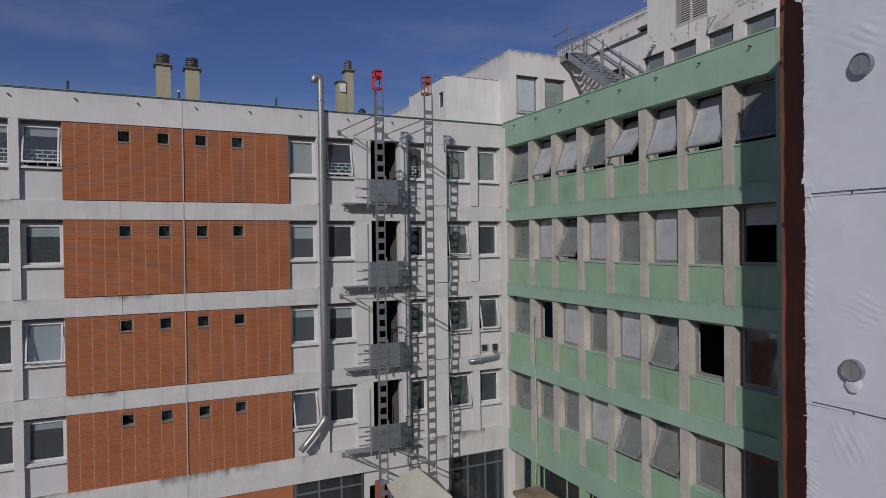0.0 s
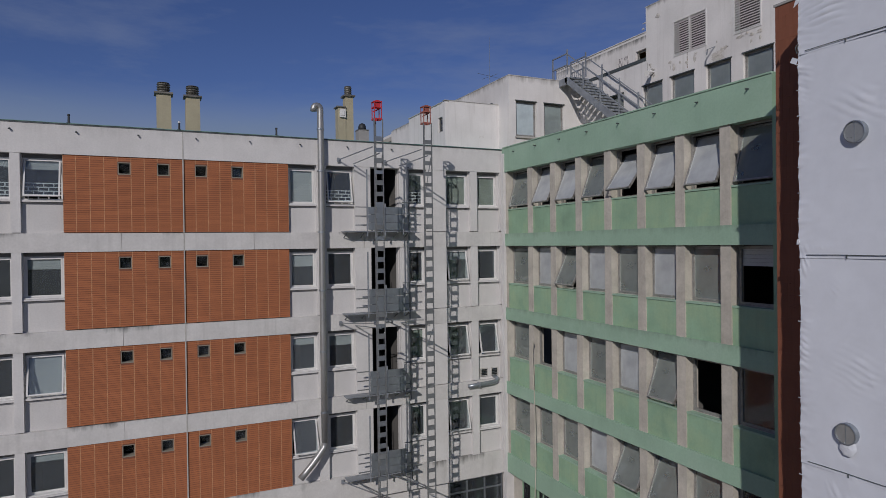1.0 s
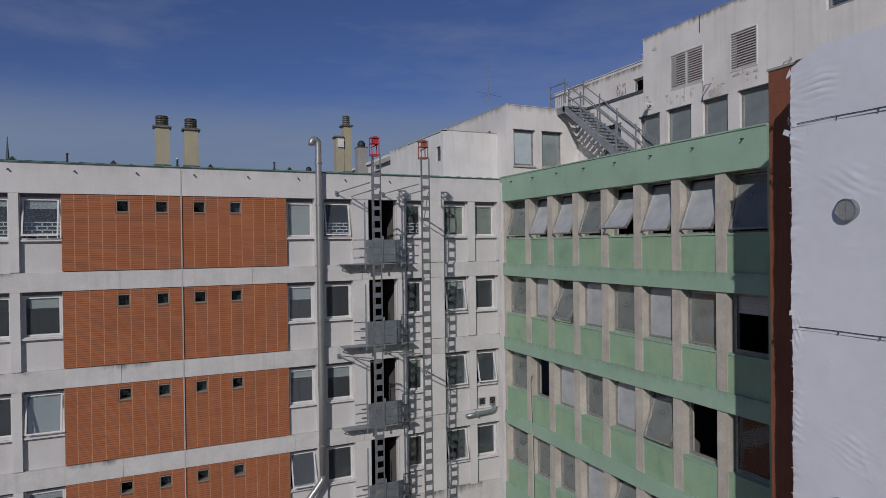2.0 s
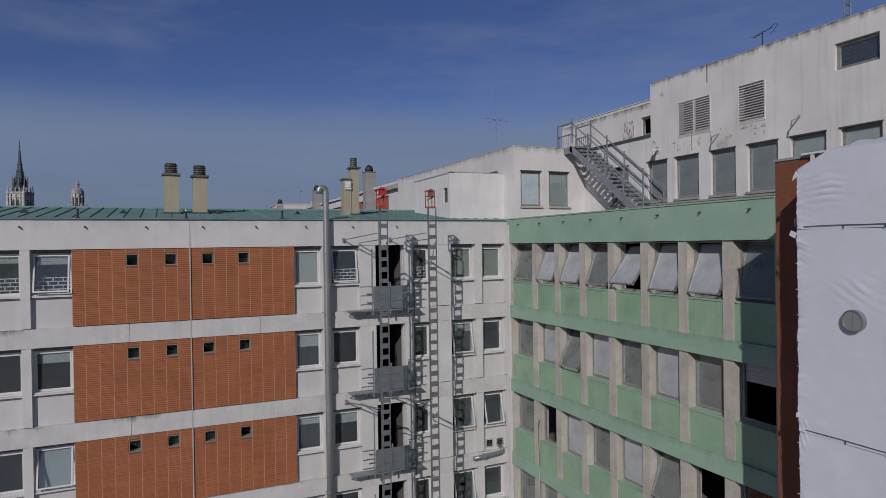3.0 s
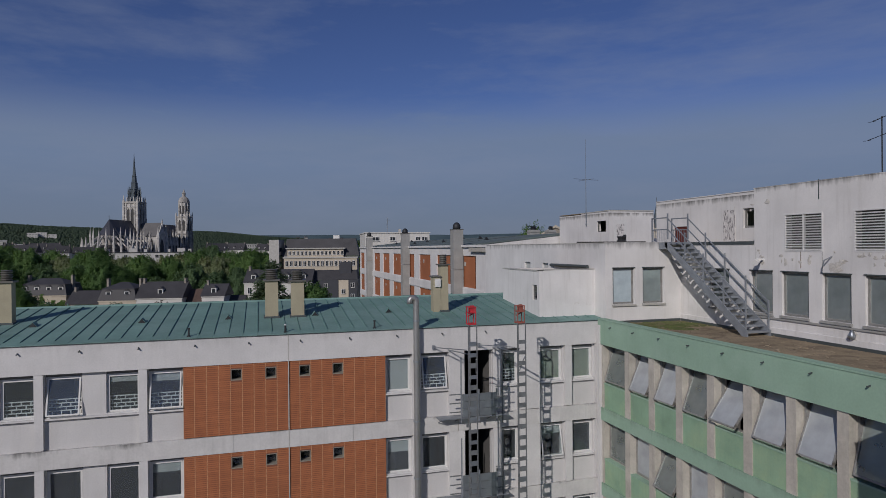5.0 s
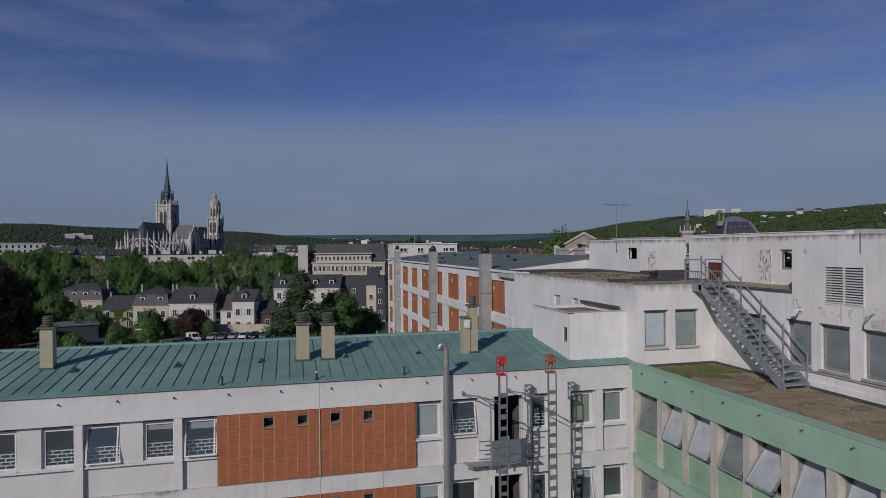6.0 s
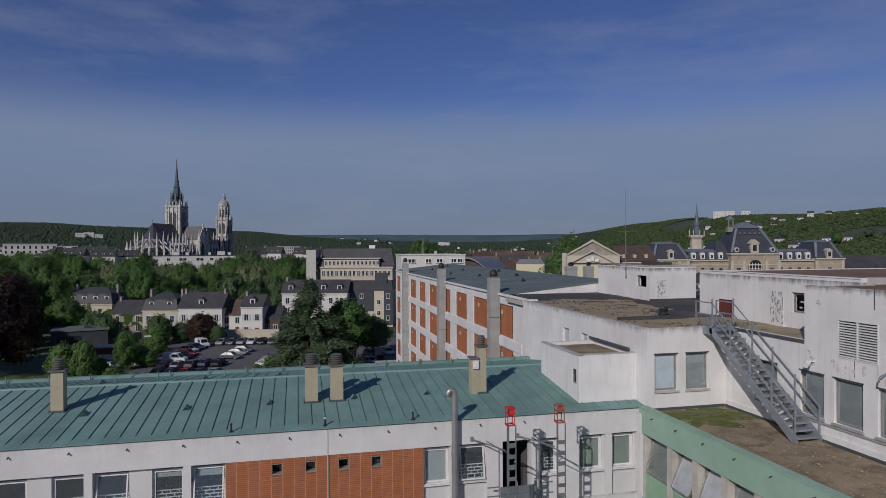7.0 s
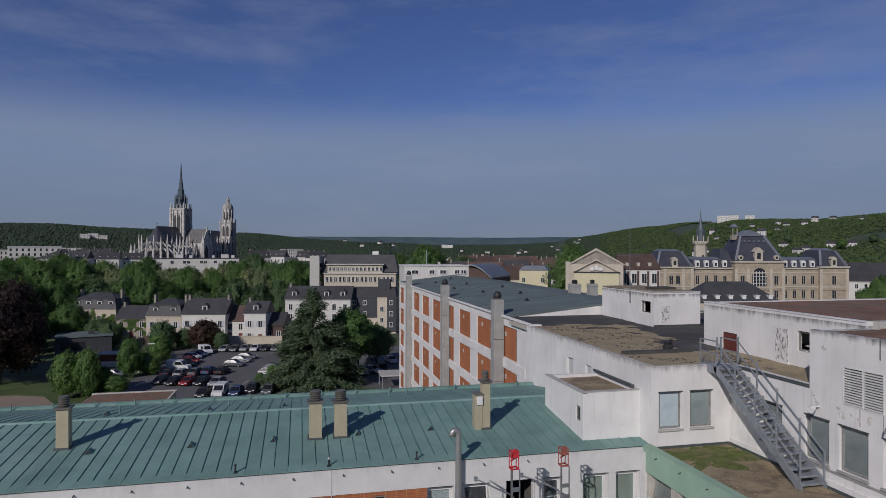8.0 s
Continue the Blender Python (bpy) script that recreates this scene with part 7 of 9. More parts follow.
def house(m, w, d, eave, ridge, wall_mat, roof_mat, rows, cols, label, dormers=0, chimneys=1, hip=0.0, mansard=False, shutters=None, name="house", group="town houses", door=True, plain=False):
    """A house with its front on local -y: wall, roof, windows, dormers and chimneys. rows: heights of the window sills."""
    ob = thing(name, m, label, "house", group)
    g = Geo().box(-w / 2, w / 2, 0, d, 0, eave)
    if not mansard and hip == 0:
        for x in (-w / 2, w / 2 - 0.25):
            g.prism([(0, eave), (d, eave), (d / 2, ridge - 0.1)], x, x + 0.25, "x")
    part("wall", g, wall_mat, ob, local=True)
    if mansard:
        zk = eave + (ridge - eave) * 0.62
        g = Geo().frustum(-w / 2 - 0.2, w / 2 + 0.2, -0.2, d + 0.2, eave, zk, 0.8, 0.8)
        r = part("roof", g, roof_mat, ob, local=True)
        part("roof_top", gable_roof(Geo(), -w / 2 + 0.6, w / 2 - 0.6, 0.6, d - 0.6, zk + 0.18, ridge, 0.1, hip or d * 0.35), roof_mat, r, local=True)
    else:
        r = part("roof", gable_roof(Geo(), -w / 2, w / 2, 0, d, eave + 0.18, ridge, 0.3, hip), roof_mat, ob, local=True)
    part("cornice", Geo().box(-w / 2 - 0.15, w / 2 + 0.15, -0.17, -0.003, eave - 0.3, eave - 0.02), wall_mat, ob, local=True)
    for z in rows:
        for i in range(cols):
            x = -w / 2 + w * (i + 0.5) / cols
            if door and z == min(rows) and i == cols // 2:
                part("door", Geo().box(x - 0.5, x + 0.5, -0.03, 0.1, 0, 2.3), M_DOOR, ob, local=True)
                continue
            if plain:
                part("window", Geo().box(x - 0.5, x + 0.5, -0.03, 0.1, z, z + 1.6), M_WINDARK, ob, local=True)
            else:
                far_window(ob, x, z, 1.0, 1.6, shutters=shutters)
    for i in range(dormers):
        x = -w / 2 + w * (i + 0.5) / dormers
        zb = eave + (ridge - eave) * 0.18
        yb = (0.35 if mansard else d / 2 * 0.22)
        dm = part("dormer", Geo().box(x - 0.65, x + 0.65, yb - 0.1, yb + 2.0, zb, zb + 1.5), M_FRAME, r, local=True)
        dm2 = part("dormer_roof", Geo().prism([(x - 0.85, zb + 1.5), (x, zb + 2.1), (x + 0.85, zb + 1.5)], yb - 0.25, yb + 2.2, "y"), roof_mat, r, local=True)
        part("dormer_pane", Geo().box(x - 0.42, x + 0.42, yb - 0.13, yb - 0.101, zb + 0.25, zb + 1.3), M_WINDARK, r, local=True)
    for i in range(chimneys):
        x = -w / 2 + 0.5 if i == 0 else (w / 2 - 0.5 if i == 1 else 0)
        part("chimney", Geo().box(x - 0.25, x + 0.25, d * 0.43, d * 0.57, eave, ridge + 0.9).box(x - 0.3, x + 0.3, d * 0.42, d * 0.58, ridge + 0.75, ridge + 0.9), M_STONEH, r, local=True)
    return ob


def front(x, y, turn=-13.0):
    return pose(x, y, 0, 0, 0, turn)


house(front(-55.8, 189.5), 12.4, 9, 7.8, 12.2, M_CREAM, M_SLATE, (1.0, 4.4), 4, "stone house with dark slate mansard roof and dormers", 4, 2, mansard=True)
house(front(-44.6, 183.0), 8.2, 8, 5.6, 9.0, M_STONEH, M_SLATE, (0.9, 3.4), 3, "low ivy-grown house with slate roof", 0, 1)


def ivy(m, patches, seed):
    """Ivy over a house front: patches (x0, x1, z0, z1) in the front's plane."""
    rnd = random.Random(seed)
    geo = Geo()
    for x0, x1, z0, z1 in patches:
        for _ in range(int(170 * (x1 - x0) * (z1 - z0))):
            x, z = rnd.uniform(x0, x1), rnd.uniform(z0, z1)
            if noise.noise((x * 0.7, z * 0.7, seed)) < -0.12:
                continue
            s = rnd.uniform(0.07, 0.16)
            y = rnd.uniform(-0.25, -0.05)
            geo.add([m @ Vector(q) for q in ((x - s, y + rnd.uniform(-0.06, 0.06), z - s * 0.5), (x + s, y + rnd.uniform(-0.06, 0.06), z - s * 0.3), (x, y - 0.06, z + s))], [(0, 1, 2)])
    return solid("ivy", geo, M_LEAF, "green ivy climbing over the house front", "ivy", "stuff")


ivy(front(-44.6, 183.0), [(-4.1, 4.1, 2.6, 3.4), (-4.1, -2.6, 0, 5.5), (-0.9, 1.2, 2.2, 5.4), (3.2, 4.1, 0, 5.6), (-2.6, 3.4, 5.0, 5.7)], 4)
ivy(front(-55.8, 189.5), [(-0.6, 0.5, 0, 8.2), (-3.5, 3.0, 0, 2.6), (2.4, 6.0, 2.0, 6.5)], 9)
house(front(-35.0, 175.6), 9.2, 9, 6.9, 11.4, M_CREAM, M_SLATE, (0.9, 3.9), 3, "cream house with slate mansard roof and two dormers", 2, 2, mansard=True, shutters=M_SHUTTER)
house(front(-24.9, 173.2), 11.4, 9, 7.4, 11.4, M_HOUSEW, M_SLATE, (0.9, 4.2), 4, "white rendered house with a dark slate roof", 1, 2, shutters=M_SHUTTER)
house(front(-17.0, 173.6), 5.6, 8, 5.3, 9.3, M_HOUSEW, M_TILE, (0.9, 3.2), 2, "small white house with brown tile roof", 0, 1)
house(front(-11.8, 170.2), 5.6, 8, 7.7, 10.7, M_HOUSEW, M_SLATE, (0.9, 4.2), 2, "narrow white house with slate roof and dormer", 1, 1, shutters=M_SHUTTER)
house(front(-7.0, 171.5), 4.6, 8, 4.4, 7.5, M_TILE, M_SLATE, (1.2,), 2, "low dark brick house with slate roof", 0, 1, door=False)
house(front(4.6, 182.0), 18.6, 10, 10.2, 13.8, M_HOUSEW, M_SLATE, (1.2, 4.4, 7.2), 6, "long white house with slate roof and four dormers", 4, 1)
house(front(-78.0, 196.0), 9, 8, 7.0, 10.8, M_HOUSEW, M_SLATE, (0.9, 4.0), 3, "white house with slate roof among trees", 1, 2)
house(front(-95.0, 230.0), 14, 9, 7.0, 10.5, M_STONEH, M_SLATE, (0.9, 4.0), 4, "stone house with slate roof among trees", 1, 2)
solid("garden_wall", Geo().box(-8.5, 8.5, 0, 0.35, 0, 2.0, front(-13.2, 168.4)).box(-8.6, 8.6, -0.05, 0.4, 2.0, 2.12, front(-13.2, 168.4)), M_CREAM, "pale garden wall along the car park", "wall")
solid("garden_wall", Geo().box(-6, 6, 0, 0.35, 0, 2.3, front(-33.5, 171.5)), M_TILE, "brown brick garden wall before the houses", "wall")
# modern dark and beige block
mb = thing("apartment_block", front(20.2, 182.4), "dark clad and beige apartment block", "building", "town buildings")
part("wall", Geo().box(-6.8, 6.9, 0, 10, 0, 10.6), M_CREAM, mb, local=True)
part("cladding_panel", Geo().box(-6.75, 1.4, -0.12, -0.003, 4.6, 10.6), M_CLADDING, mb, local=True)
part("cladding_panel", Geo().box(4.3, 6.85, -0.12, -0.003, 0.5, 10.6), M_CLADDING, mb, local=True)
part("roof", Geo().frustum(-6.9, 7.0, -0.2, 10.2, 10.6, 13.2, 0.6, 2.5), M_SLATE, mb, local=True)
part("stair_tower", Geo().box(1.5, 5.0, 1.5, 5, 10.6, 15.6), M_CLADDING, mb, local=True)
for x, z in ((-5.2, 8.4), (-2.2, 8.4), (5.5, 8.4), (-5.2, 5.2), (-2.2, 5.2), (5.5, 5.2), (-5.2, 2.0), (-2.2, 2.0), (5.5, 2.0), (2.8, 6.6), (2.8, 3.4)):
    far_window(mb, x, z, 0.9, 1.2, -0.13)
# long office building with rows of windows and a concrete slab tower
OF = 0.657


def office_z(z):
    """Height of a storey line of the office building."""
    return 23.67 + OF * (z - 23.67)


ob = thing("office_building", front(27.2 * OF, 302.0 * OF), "long beige office building with dark mansard roof", "building", "town buildings")
part("wall", Geo().box(-17.0 * OF, 17.5 * OF, 0, 9, 0, office_z(13.3)), M_CREAM, ob, local=True)
part("upper_wall", Geo().box(-15.5 * OF, 11.0 * OF, 0.7, 8, office_z(13.3), office_z(17.4)), M_CREAM, ob, local=True)
part("canopy_edge", Geo().box(-16.2 * OF, 11.8 * OF, 0.15, 8.5, office_z(17.4), office_z(17.9)), M_CONC_L, ob, local=True)
part("cornice", Geo().box(-17.4 * OF, 17.9 * OF, -0.25, 9.2, office_z(13.0), office_z(13.6)), M_CONC_L, ob, local=True)
part("roof", Geo().frustum(-18.6 * OF, 18.4 * OF, 1.6, 10.5, office_z(14.0), office_z(22.4), 1.3, 3.0), M_SLATE, ob, local=True)
part("vent_stack", Geo().box(5.5 * OF, 8.5 * OF, 4.6, 5.9, office_z(22.0), office_z(24.0)), M_FRAME, ob, local=True)
for i in range(14):
    far_window(ob, (-14.4 + i * 1.9) * OF, office_z(14.6), 0.72, 1.1, 0.68)
for i in range(16):
    far_window(ob, (-15.6 + i * 2.1) * OF, office_z(9.3), 0.8, 1.55, -0.02)
sl_ = thing("slab_tower", front(6.3 * OF, 306.0 * OF), "bare pale concrete slab tower", "building", "town buildings")
part("wall", Geo().box(-2.4 * OF, 2.2 * OF, 0, 8, 0, office_z(21.8)), M_CONC_L, sl_, local=True)
for z in (9.4, 12.8, 16.2):
    part("window_band", Geo().box(2.2 * OF + 0.004, 2.2 * OF + 0.04, 0.7, 4, office_z(z), office_z(z + 2.0)), M_WINDARK, sl_, local=True)
wb = thing("flat_roofed_block", front(20.0, 93.5, -4), "white flat-roofed block with small paired windows", "building", "town buildings")
part("wall", Geo().box(-4.9, 5.0, 0, 9, 0, 21.85), M_HOUSEW, wb, local=True)
part("parapet", Geo().box(-5.0, 5.1, -0.1, 9.1, 21.85, 22.0), M_HOUSEW, wb, local=True)
for x, w in ((-3.3, 0.95), (-0.7, 0.75), (1.0, 0.85), (3.2, 0.7), (4.2, 0.7)):
    far_window(wb, x, 20.75, w, 0.5, -0.02)
part("mast", Geo().rod((-1.4, 1, 21.9), (-1.4, 1, 24.3), 0.06).rod((-1.4, 0.9, 23.9), (-0.9, 0.9, 23.9), 0.03), M_GALV, wb, local=True)
part("roof_unit", Geo().box(0.4, 0.75, 1, 1.6, 21.8, 22.5), M_CONC_L, wb, local=True)
# low dark building and small shed in the garden strip
lo = thing("low_building", front(-49.7, 161.0, 14), "low flat-roofed dark building", "building", "town buildings")
part("wall", Geo().box(-5.5, 6.0, 0, 10, 0, 3.9), M_CLADDING, lo, local=True)
part("roof_slab", Geo().box(-5.8, 6.3, -0.3, 10.3, 3.9, 4.15), M_ROOF_G, lo, local=True)
part("window_band", Geo().box(-4.5, 0.5, -0.05, -0.003, 1.0, 2.8), M_WINDARK, lo, local=True)
part("roof_unit", Geo().box(1.0, 2.2, 3, 4.2, 4.15, 4.8), M_CLADDING, lo, local=True)
sh = thing("garden_shed", front(-38.7, 142.2, -4), "small red and white shed", "shed", "")
part("wall", Geo().box(-2.2, 2.2, 0, 3, 0, 1.1), M_HOUSEW, sh, local=True)
part("upper_wall", Geo().box(-2.2, 2.2, 0.0, 3, 1.1, 2.5), M_DOOR, sh, local=True)
part("roof_slab", Geo().box(-2.5, 2.5, -0.3, 3.3, 2.5, 2.8), M_CONC_L, sh, local=True)
annex = thing("low_annex", (-23.5, 98.5, 0), "low annex with a brown gravel roof and pale kerb", "building", "town buildings")
part("wall", Geo().box(-30.0, -18.5, 95.5, 101.5, 0, 2.9), M_CREAM, annex)
part("roof_gravel", Geo().box(-29.8, -18.7, 95.7, 101.3, 2.9, 3.0), M_REDROOF, annex)
part("kerb", Geo().box(-30.1, -18.4, 101.3, 101.7, 2.9, 3.15).box(-18.7, -18.4, 95.5, 101.3, 2.9, 3.15), M_CONC_L, annex)
shelter = thing("car_shelter", (16.8, 112, 0), "small flat-roofed car shelter", "shelter", "")
part("roof_slab", Geo().box(13.4, 19.5, 108, 113, 2.4, 2.6), M_CONC_L, shelter)
for x, y in ((13.6, 108.2), (13.6, 112.8), (19.2, 108.2), (19.2, 112.8)):
    part("post", Geo().box(x, x + 0.15, y, y + 0.15, 0, 2.4), M_STEEL, shelter)

# ---- theatre, brown-roofed house, belfry, arched hall ----
th = thing("theatre", front(69.0, 138.4, -27), "theatre with stone gable and pale yellow wall", "building", "town buildings")
part("wall", Geo().box(-6.3, 6.3, 0, 28, 0, 21.0), M_OCHRE_L, th, local=True)
part("gable", Geo().prism([(-6.5, 21.0), (6.5, 21.0), (0, 24.6)], 0.2, 27, "y"), M_STONEH, th, local=True)
part("gable_coping", Geo().prism([(-6.8, 20.9), (-6.2, 20.9), (0, 24.3), (6.2, 20.9), (6.8, 20.9), (0, 24.9)], -0.2, 0.5, "y"), M_OCHRE_L, th, local=True)
part("gable_coping", Geo().prism([(-5.2, 19.3), (-4.8, 19.3), (0, 21.9), (4.8, 19.3), (5.2, 19.3), (0, 22.3)], -0.5, -0.003, "y"), M_OCHRE_L, th, local=True)
part("plain_panel", Geo().box(-5.1, 5.3, -0.35, -0.004, 8, 18.9), M_YELLOW, th, local=True)
part("panel_cornice", Geo().box(-5.3, 5.5, -0.5, -0.003, 18.9, 19.2), M_DARK, th, local=True)
part("ornament", Geo().box(-1.4, -0.4, -0.45, -0.003, 19.5, 20.2).box(0.5, 1.5, -0.45, -0.003, 19.5, 20.2).box(-0.3, 0.4, -0.45, -0.003, 19.6, 20.7), M_FRAME, th, local=True)
part("roof", Geo().prism([(-7.0, 20.7), (0, 24.8), (7.0, 20.7), (7.0, 20.5), (0, 24.55), (-7.0, 20.5)], 0.6, 29, "y"), M_ZINC, th, local=True)
part("corner_pier", Geo().box(-7.2, -6.2, -0.3, 0.9, 0, 21.6), M_OCHRE_L, th, local=True)
br = thing("brown_roofed_house", front(92.3, 158.7), "white and brick building with steep brown tile roof", "building", "town buildings")
part("wall", Geo().box(-5.6, 5.8, 0, 9, 0, 18.9), M_HOUSEW, br, local=True)
part("roof", gable_roof(Geo(), -5.6, 5.8, 0, 9, 19.1, 23.4, 0.3, 0.8), M_TILE, br, local=True)
for i in range(4):
    far_window(br, -4.2 + i * 2.8, 15.2, 1.3, 2.6, -0.02)
    part("brick_strip", Geo().box(-3.1 + i * 2.8 - 0.3, -3.1 + i * 2.8 + 0.3, -0.05, -0.003, 14, 18.5), M_TILE, br, local=True)
for i in range(3):
    part("dormer", Geo().box(-3.6 + i * 3.2, -2.8 + i * 3.2, 0.6, 2.5, 19.8, 20.9), M_OCHRE_L, br, local=True)
be = thing("belfry", front(205.9, 291.8), "slim pale stone belfry with lead spire", "tower", "")
part("shaft", Geo().lathe(0, 0, [(3.6, 0), (3.2, 26.5), (3.3, 27), (4.1, 28), (4.1, 29.2), (3.6, 29.2), (3.4, 28.4)], 8, 0.39), M_OCHRE_L, be, local=True)
for i in range(8):
    a = i * math.pi / 4
    part("pinnacle", Geo().lathe(3.9 * math.cos(a), 3.9 * math.sin(a), [(0.3, 28.5), (0.3, 31), (0.02, 32.4)], 5), M_OCHRE_L, be, local=True)
part("lantern", Geo().lathe(0, 0, [(2.3, 28.5), (2.3, 34.0), (2.7, 34.2)], 8), M_LEAD, be, local=True)
part("spire", Geo().lathe(0, 0, [(2.7, 34.2), (1.6, 36.0), (0.9, 38.5), (0.35, 42), (0.05, 46)], 8), M_LEAD, be, local=True)
part("opening", Geo().box(-0.5, 0.5, -3.4, -3.0, 19, 22), M_STONE_D, be, local=True)
ah = thing("arched_hall", front(54.5, 182.5, -35), "hall with a curved grey roof and brown end wall", "building", "town buildings")
arc = [(-7 + 9.2 * i / 12, 14.5 + 5.5 * math.sin(math.pi * (0.15 + 0.85 * (1 - i / 12)) * 0.62)) for i in range(13)]
part("wall", Geo().prism([(-7, 0)] + [(x, z - 0.4) for x, z in arc] + [(2.2, 0)], 0.5, 20, "y"), M_TILE, ah, local=True)
part("roof", Geo().prism([(x, z) for x, z in arc] + [(x, z - 0.4) for x, z in reversed(arc)], -0.8, 20.5, "y"), M_ZINC, ah, local=True)
yb = thing("yellow_block", front(79.9, 208.0, -30), "pale yellow flat-roofed block with roof lights", "building", "town buildings")
part("wall", Geo().box(-5.0, 5.0, 0, 9, 0, 17.2), M_YELLOW, yb, local=True)
part("roof", Geo().frustum(-5.2, 5.2, -0.2, 9.2, 17.2, 18.8, 1.5, 1.5), M_ZINC, yb, local=True)
for x in (-3.5, 3.2):
    far_window(yb, x, 13, 1.0, 1.6, -0.02)
mr = thing("mansard_block", front(78.8, 100.8), "long slate-roofed building with small white dormers", "building", "town buildings")
part("wall", Geo().box(-7.2, 7.2, 0, 10, 0, 14.8), M_OCHRE_L, mr, local=True)
part("roof", gable_roof(Geo(), -7.2, 7.2, 0, 10, 15.0, 18.4, 0.4, 3.6), M_SLATE, mr, local=True)
for i in range(6):
    x = -6.2 + i * 2.45
    part("dormer", Geo().box(x - 0.35, x + 0.35, 0.2, 1.8, 15.2, 16.0).box(x - 0.45, x + 0.45, 0.1, 1.9, 16.0, 16.1), M_FRAME, mr, local=True)

# ---- prefecture ----
pf = thing("stone_palace", front(144.6, 177.6), "ochre stone palace with blue slate mansard roofs", "building", "town buildings")


def block_body(x0, x1, y0, z1, name="wing_wall"):
    w = part(name, Geo().box(x0, x1, y0, 16, 0, z1), M_OCHRE, pf, local=True)
    part("cornice", Geo().box(x0 - 0.35, x1 + 0.35, y0 - 0.5, 16.2, z1 - 0.5, z1), M_OCHRE_L, pf, local=True)
    part("string_course", Geo().box(x0 - 0.1, x1 + 0.1, y0 - 0.18, y0 - 0.003, 12.2, 12.6), M_OCHRE_L, pf, local=True)
    part("string_course", Geo().box(x0 - 0.1, x1 + 0.1, y0 - 0.18, y0 - 0.003, 7.6, 8.0), M_OCHRE_L, pf, local=True)
    part("string_course", Geo().box(x0 - 0.05, x1 + 0.05, y0 - 0.12, y0 - 0.003, 17.0, 17.25), M_OCHRE_L, pf, local=True)
    part("string_course", Geo().box(x0 - 0.1, x1 + 0.1, y0 - 0.2, y0 - 0.003, 11.4, 11.6), M_STONEH, pf, local=True)
    return w


block_body(-19.4, -6.3, 1.0, 18.7)
block_body(9.6, 22.0, 1.0, 18.7)
block_body(-31.6, -19.6, 0.0, 19.0, "pavilion_wall")
block_body(22.0, 31.2, 0.0, 19.2, "pavilion_wall")
block_body(-6.3, 9.6, -1.2, 20.9, "pavilion_wall")
part("wing_roof", Geo().frustum(-19.4, -6.3, 1.2, 15, 18.7, 21.3, 0.0, 1.0), M_SLATE_B, pf, local=True)
part("wing_roof", Geo().frustum(9.6, 22.0, 1.2, 15, 18.7, 21.3, 0.0, 1.0), M_SLATE_B, pf, local=True)
part("zinc_top", Geo().frustum(-19.4, -6.3, 2.0, 14.5, 21.3, 22.2, 0, 3.5), M_ZINC, pf, local=True)
part("zinc_top", Geo().frustum(9.6, 22.0, 2.0, 14.5, 21.3, 22.2, 0, 3.5), M_ZINC, pf, local=True)
for x0, x1, z0, z1, dx, dy in ((-31.4, -19.8, 19.0, 24.0, 2.3, 3.5), (22.2, 31.0, 19.2, 24.4, 1.9, 3.5)):
    part("pavilion_roof", Geo().frustum(x0, x1, 0.2, 15.5, z0, z1, dx, dy), M_SLATE_B, pf, local=True)
    part("zinc_top", Geo().frustum(x0 + dx - 0.2, x1 - dx + 0.2, 3.5, 12.2, z1, z1 + 0.8, 1.5, 2.5), M_ZINC, pf, local=True)
    xm = (x0 + x1) / 2
    dm = part("stone_dormer", Geo().box(xm - 0.9, xm + 0.9, 0.0, 2.5, z0, z0 + 2.4).prism([(xm - 1.2, z0 + 2.4), (xm, z0 + 3.2), (xm + 1.2, z0 + 2.4)], -0.1, 2.5, "y"), M_OCHRE_L, pf, local=True)
    part("dormer_pane", Geo().box(xm - 0.45, xm + 0.45, -0.05, -0.003, z0 + 0.5, z0 + 2.0), M_WINDARK, dm, local=True)
part("main_roof", Geo().frustum(-6.1, 9.4, -1.0, 15.5, 20.9, 29.2, 3.9, 4.8), M_SLATE_B, pf, local=True)
part("side_roof", Geo().frustum(-9.8, -5.9, 2.0, 13, 20.9, 25.0, 0.9, 2.5), M_SLATE_B, pf, local=True)
for p_, q_ in (((-6.0, -0.9, 21.0), (-2.3, 3.7, 29.1)), ((9.3, -0.9, 21.0), (5.5, 3.7, 29.1)), ((-31.3, 0.3, 19.1), (-29.1, 3.7, 23.9)), ((-19.9, 0.3, 19.1), (-22.1, 3.7, 23.9)),
               ((22.3, 0.3, 19.3), (24.1, 3.7, 24.3)), ((30.9, 0.3, 19.3), (29.1, 3.7, 24.3))):
    part("roof_hip", Geo().bar(p_, q_, 0.7), M_ZINC, pf, local=True)
for i in range(5):
    part("roof_light", Geo().box(-2.0 + i * 1.6, -1.5 + i * 1.6, 2.1, 2.9, 27.2, 27.7), M_ZINC, pf, local=True)
part("zinc_top", Geo().frustum(-2.5, 5.8, 3.4, 11.2, 29.2, 31.2, 3.0, 3.2), M_ZINC, pf, local=True)
lt = part("roof_lantern", Geo().box(-4.0, -2.2, 6, 8, 28.0, 29.6), M_STONEH, pf, local=True)
for x in (-3.9, -2.45):
    part("lantern_post", Geo().box(x, x + 0.25, 6.1, 6.4, 29.6, 32.2), M_STONEH, lt, local=True)
part("lantern_cap", Geo().frustum(-4.2, -2.0, 5.8, 8.2, 32.2, 33.4, 0.8, 0.9), M_ZINC, lt, local=True)
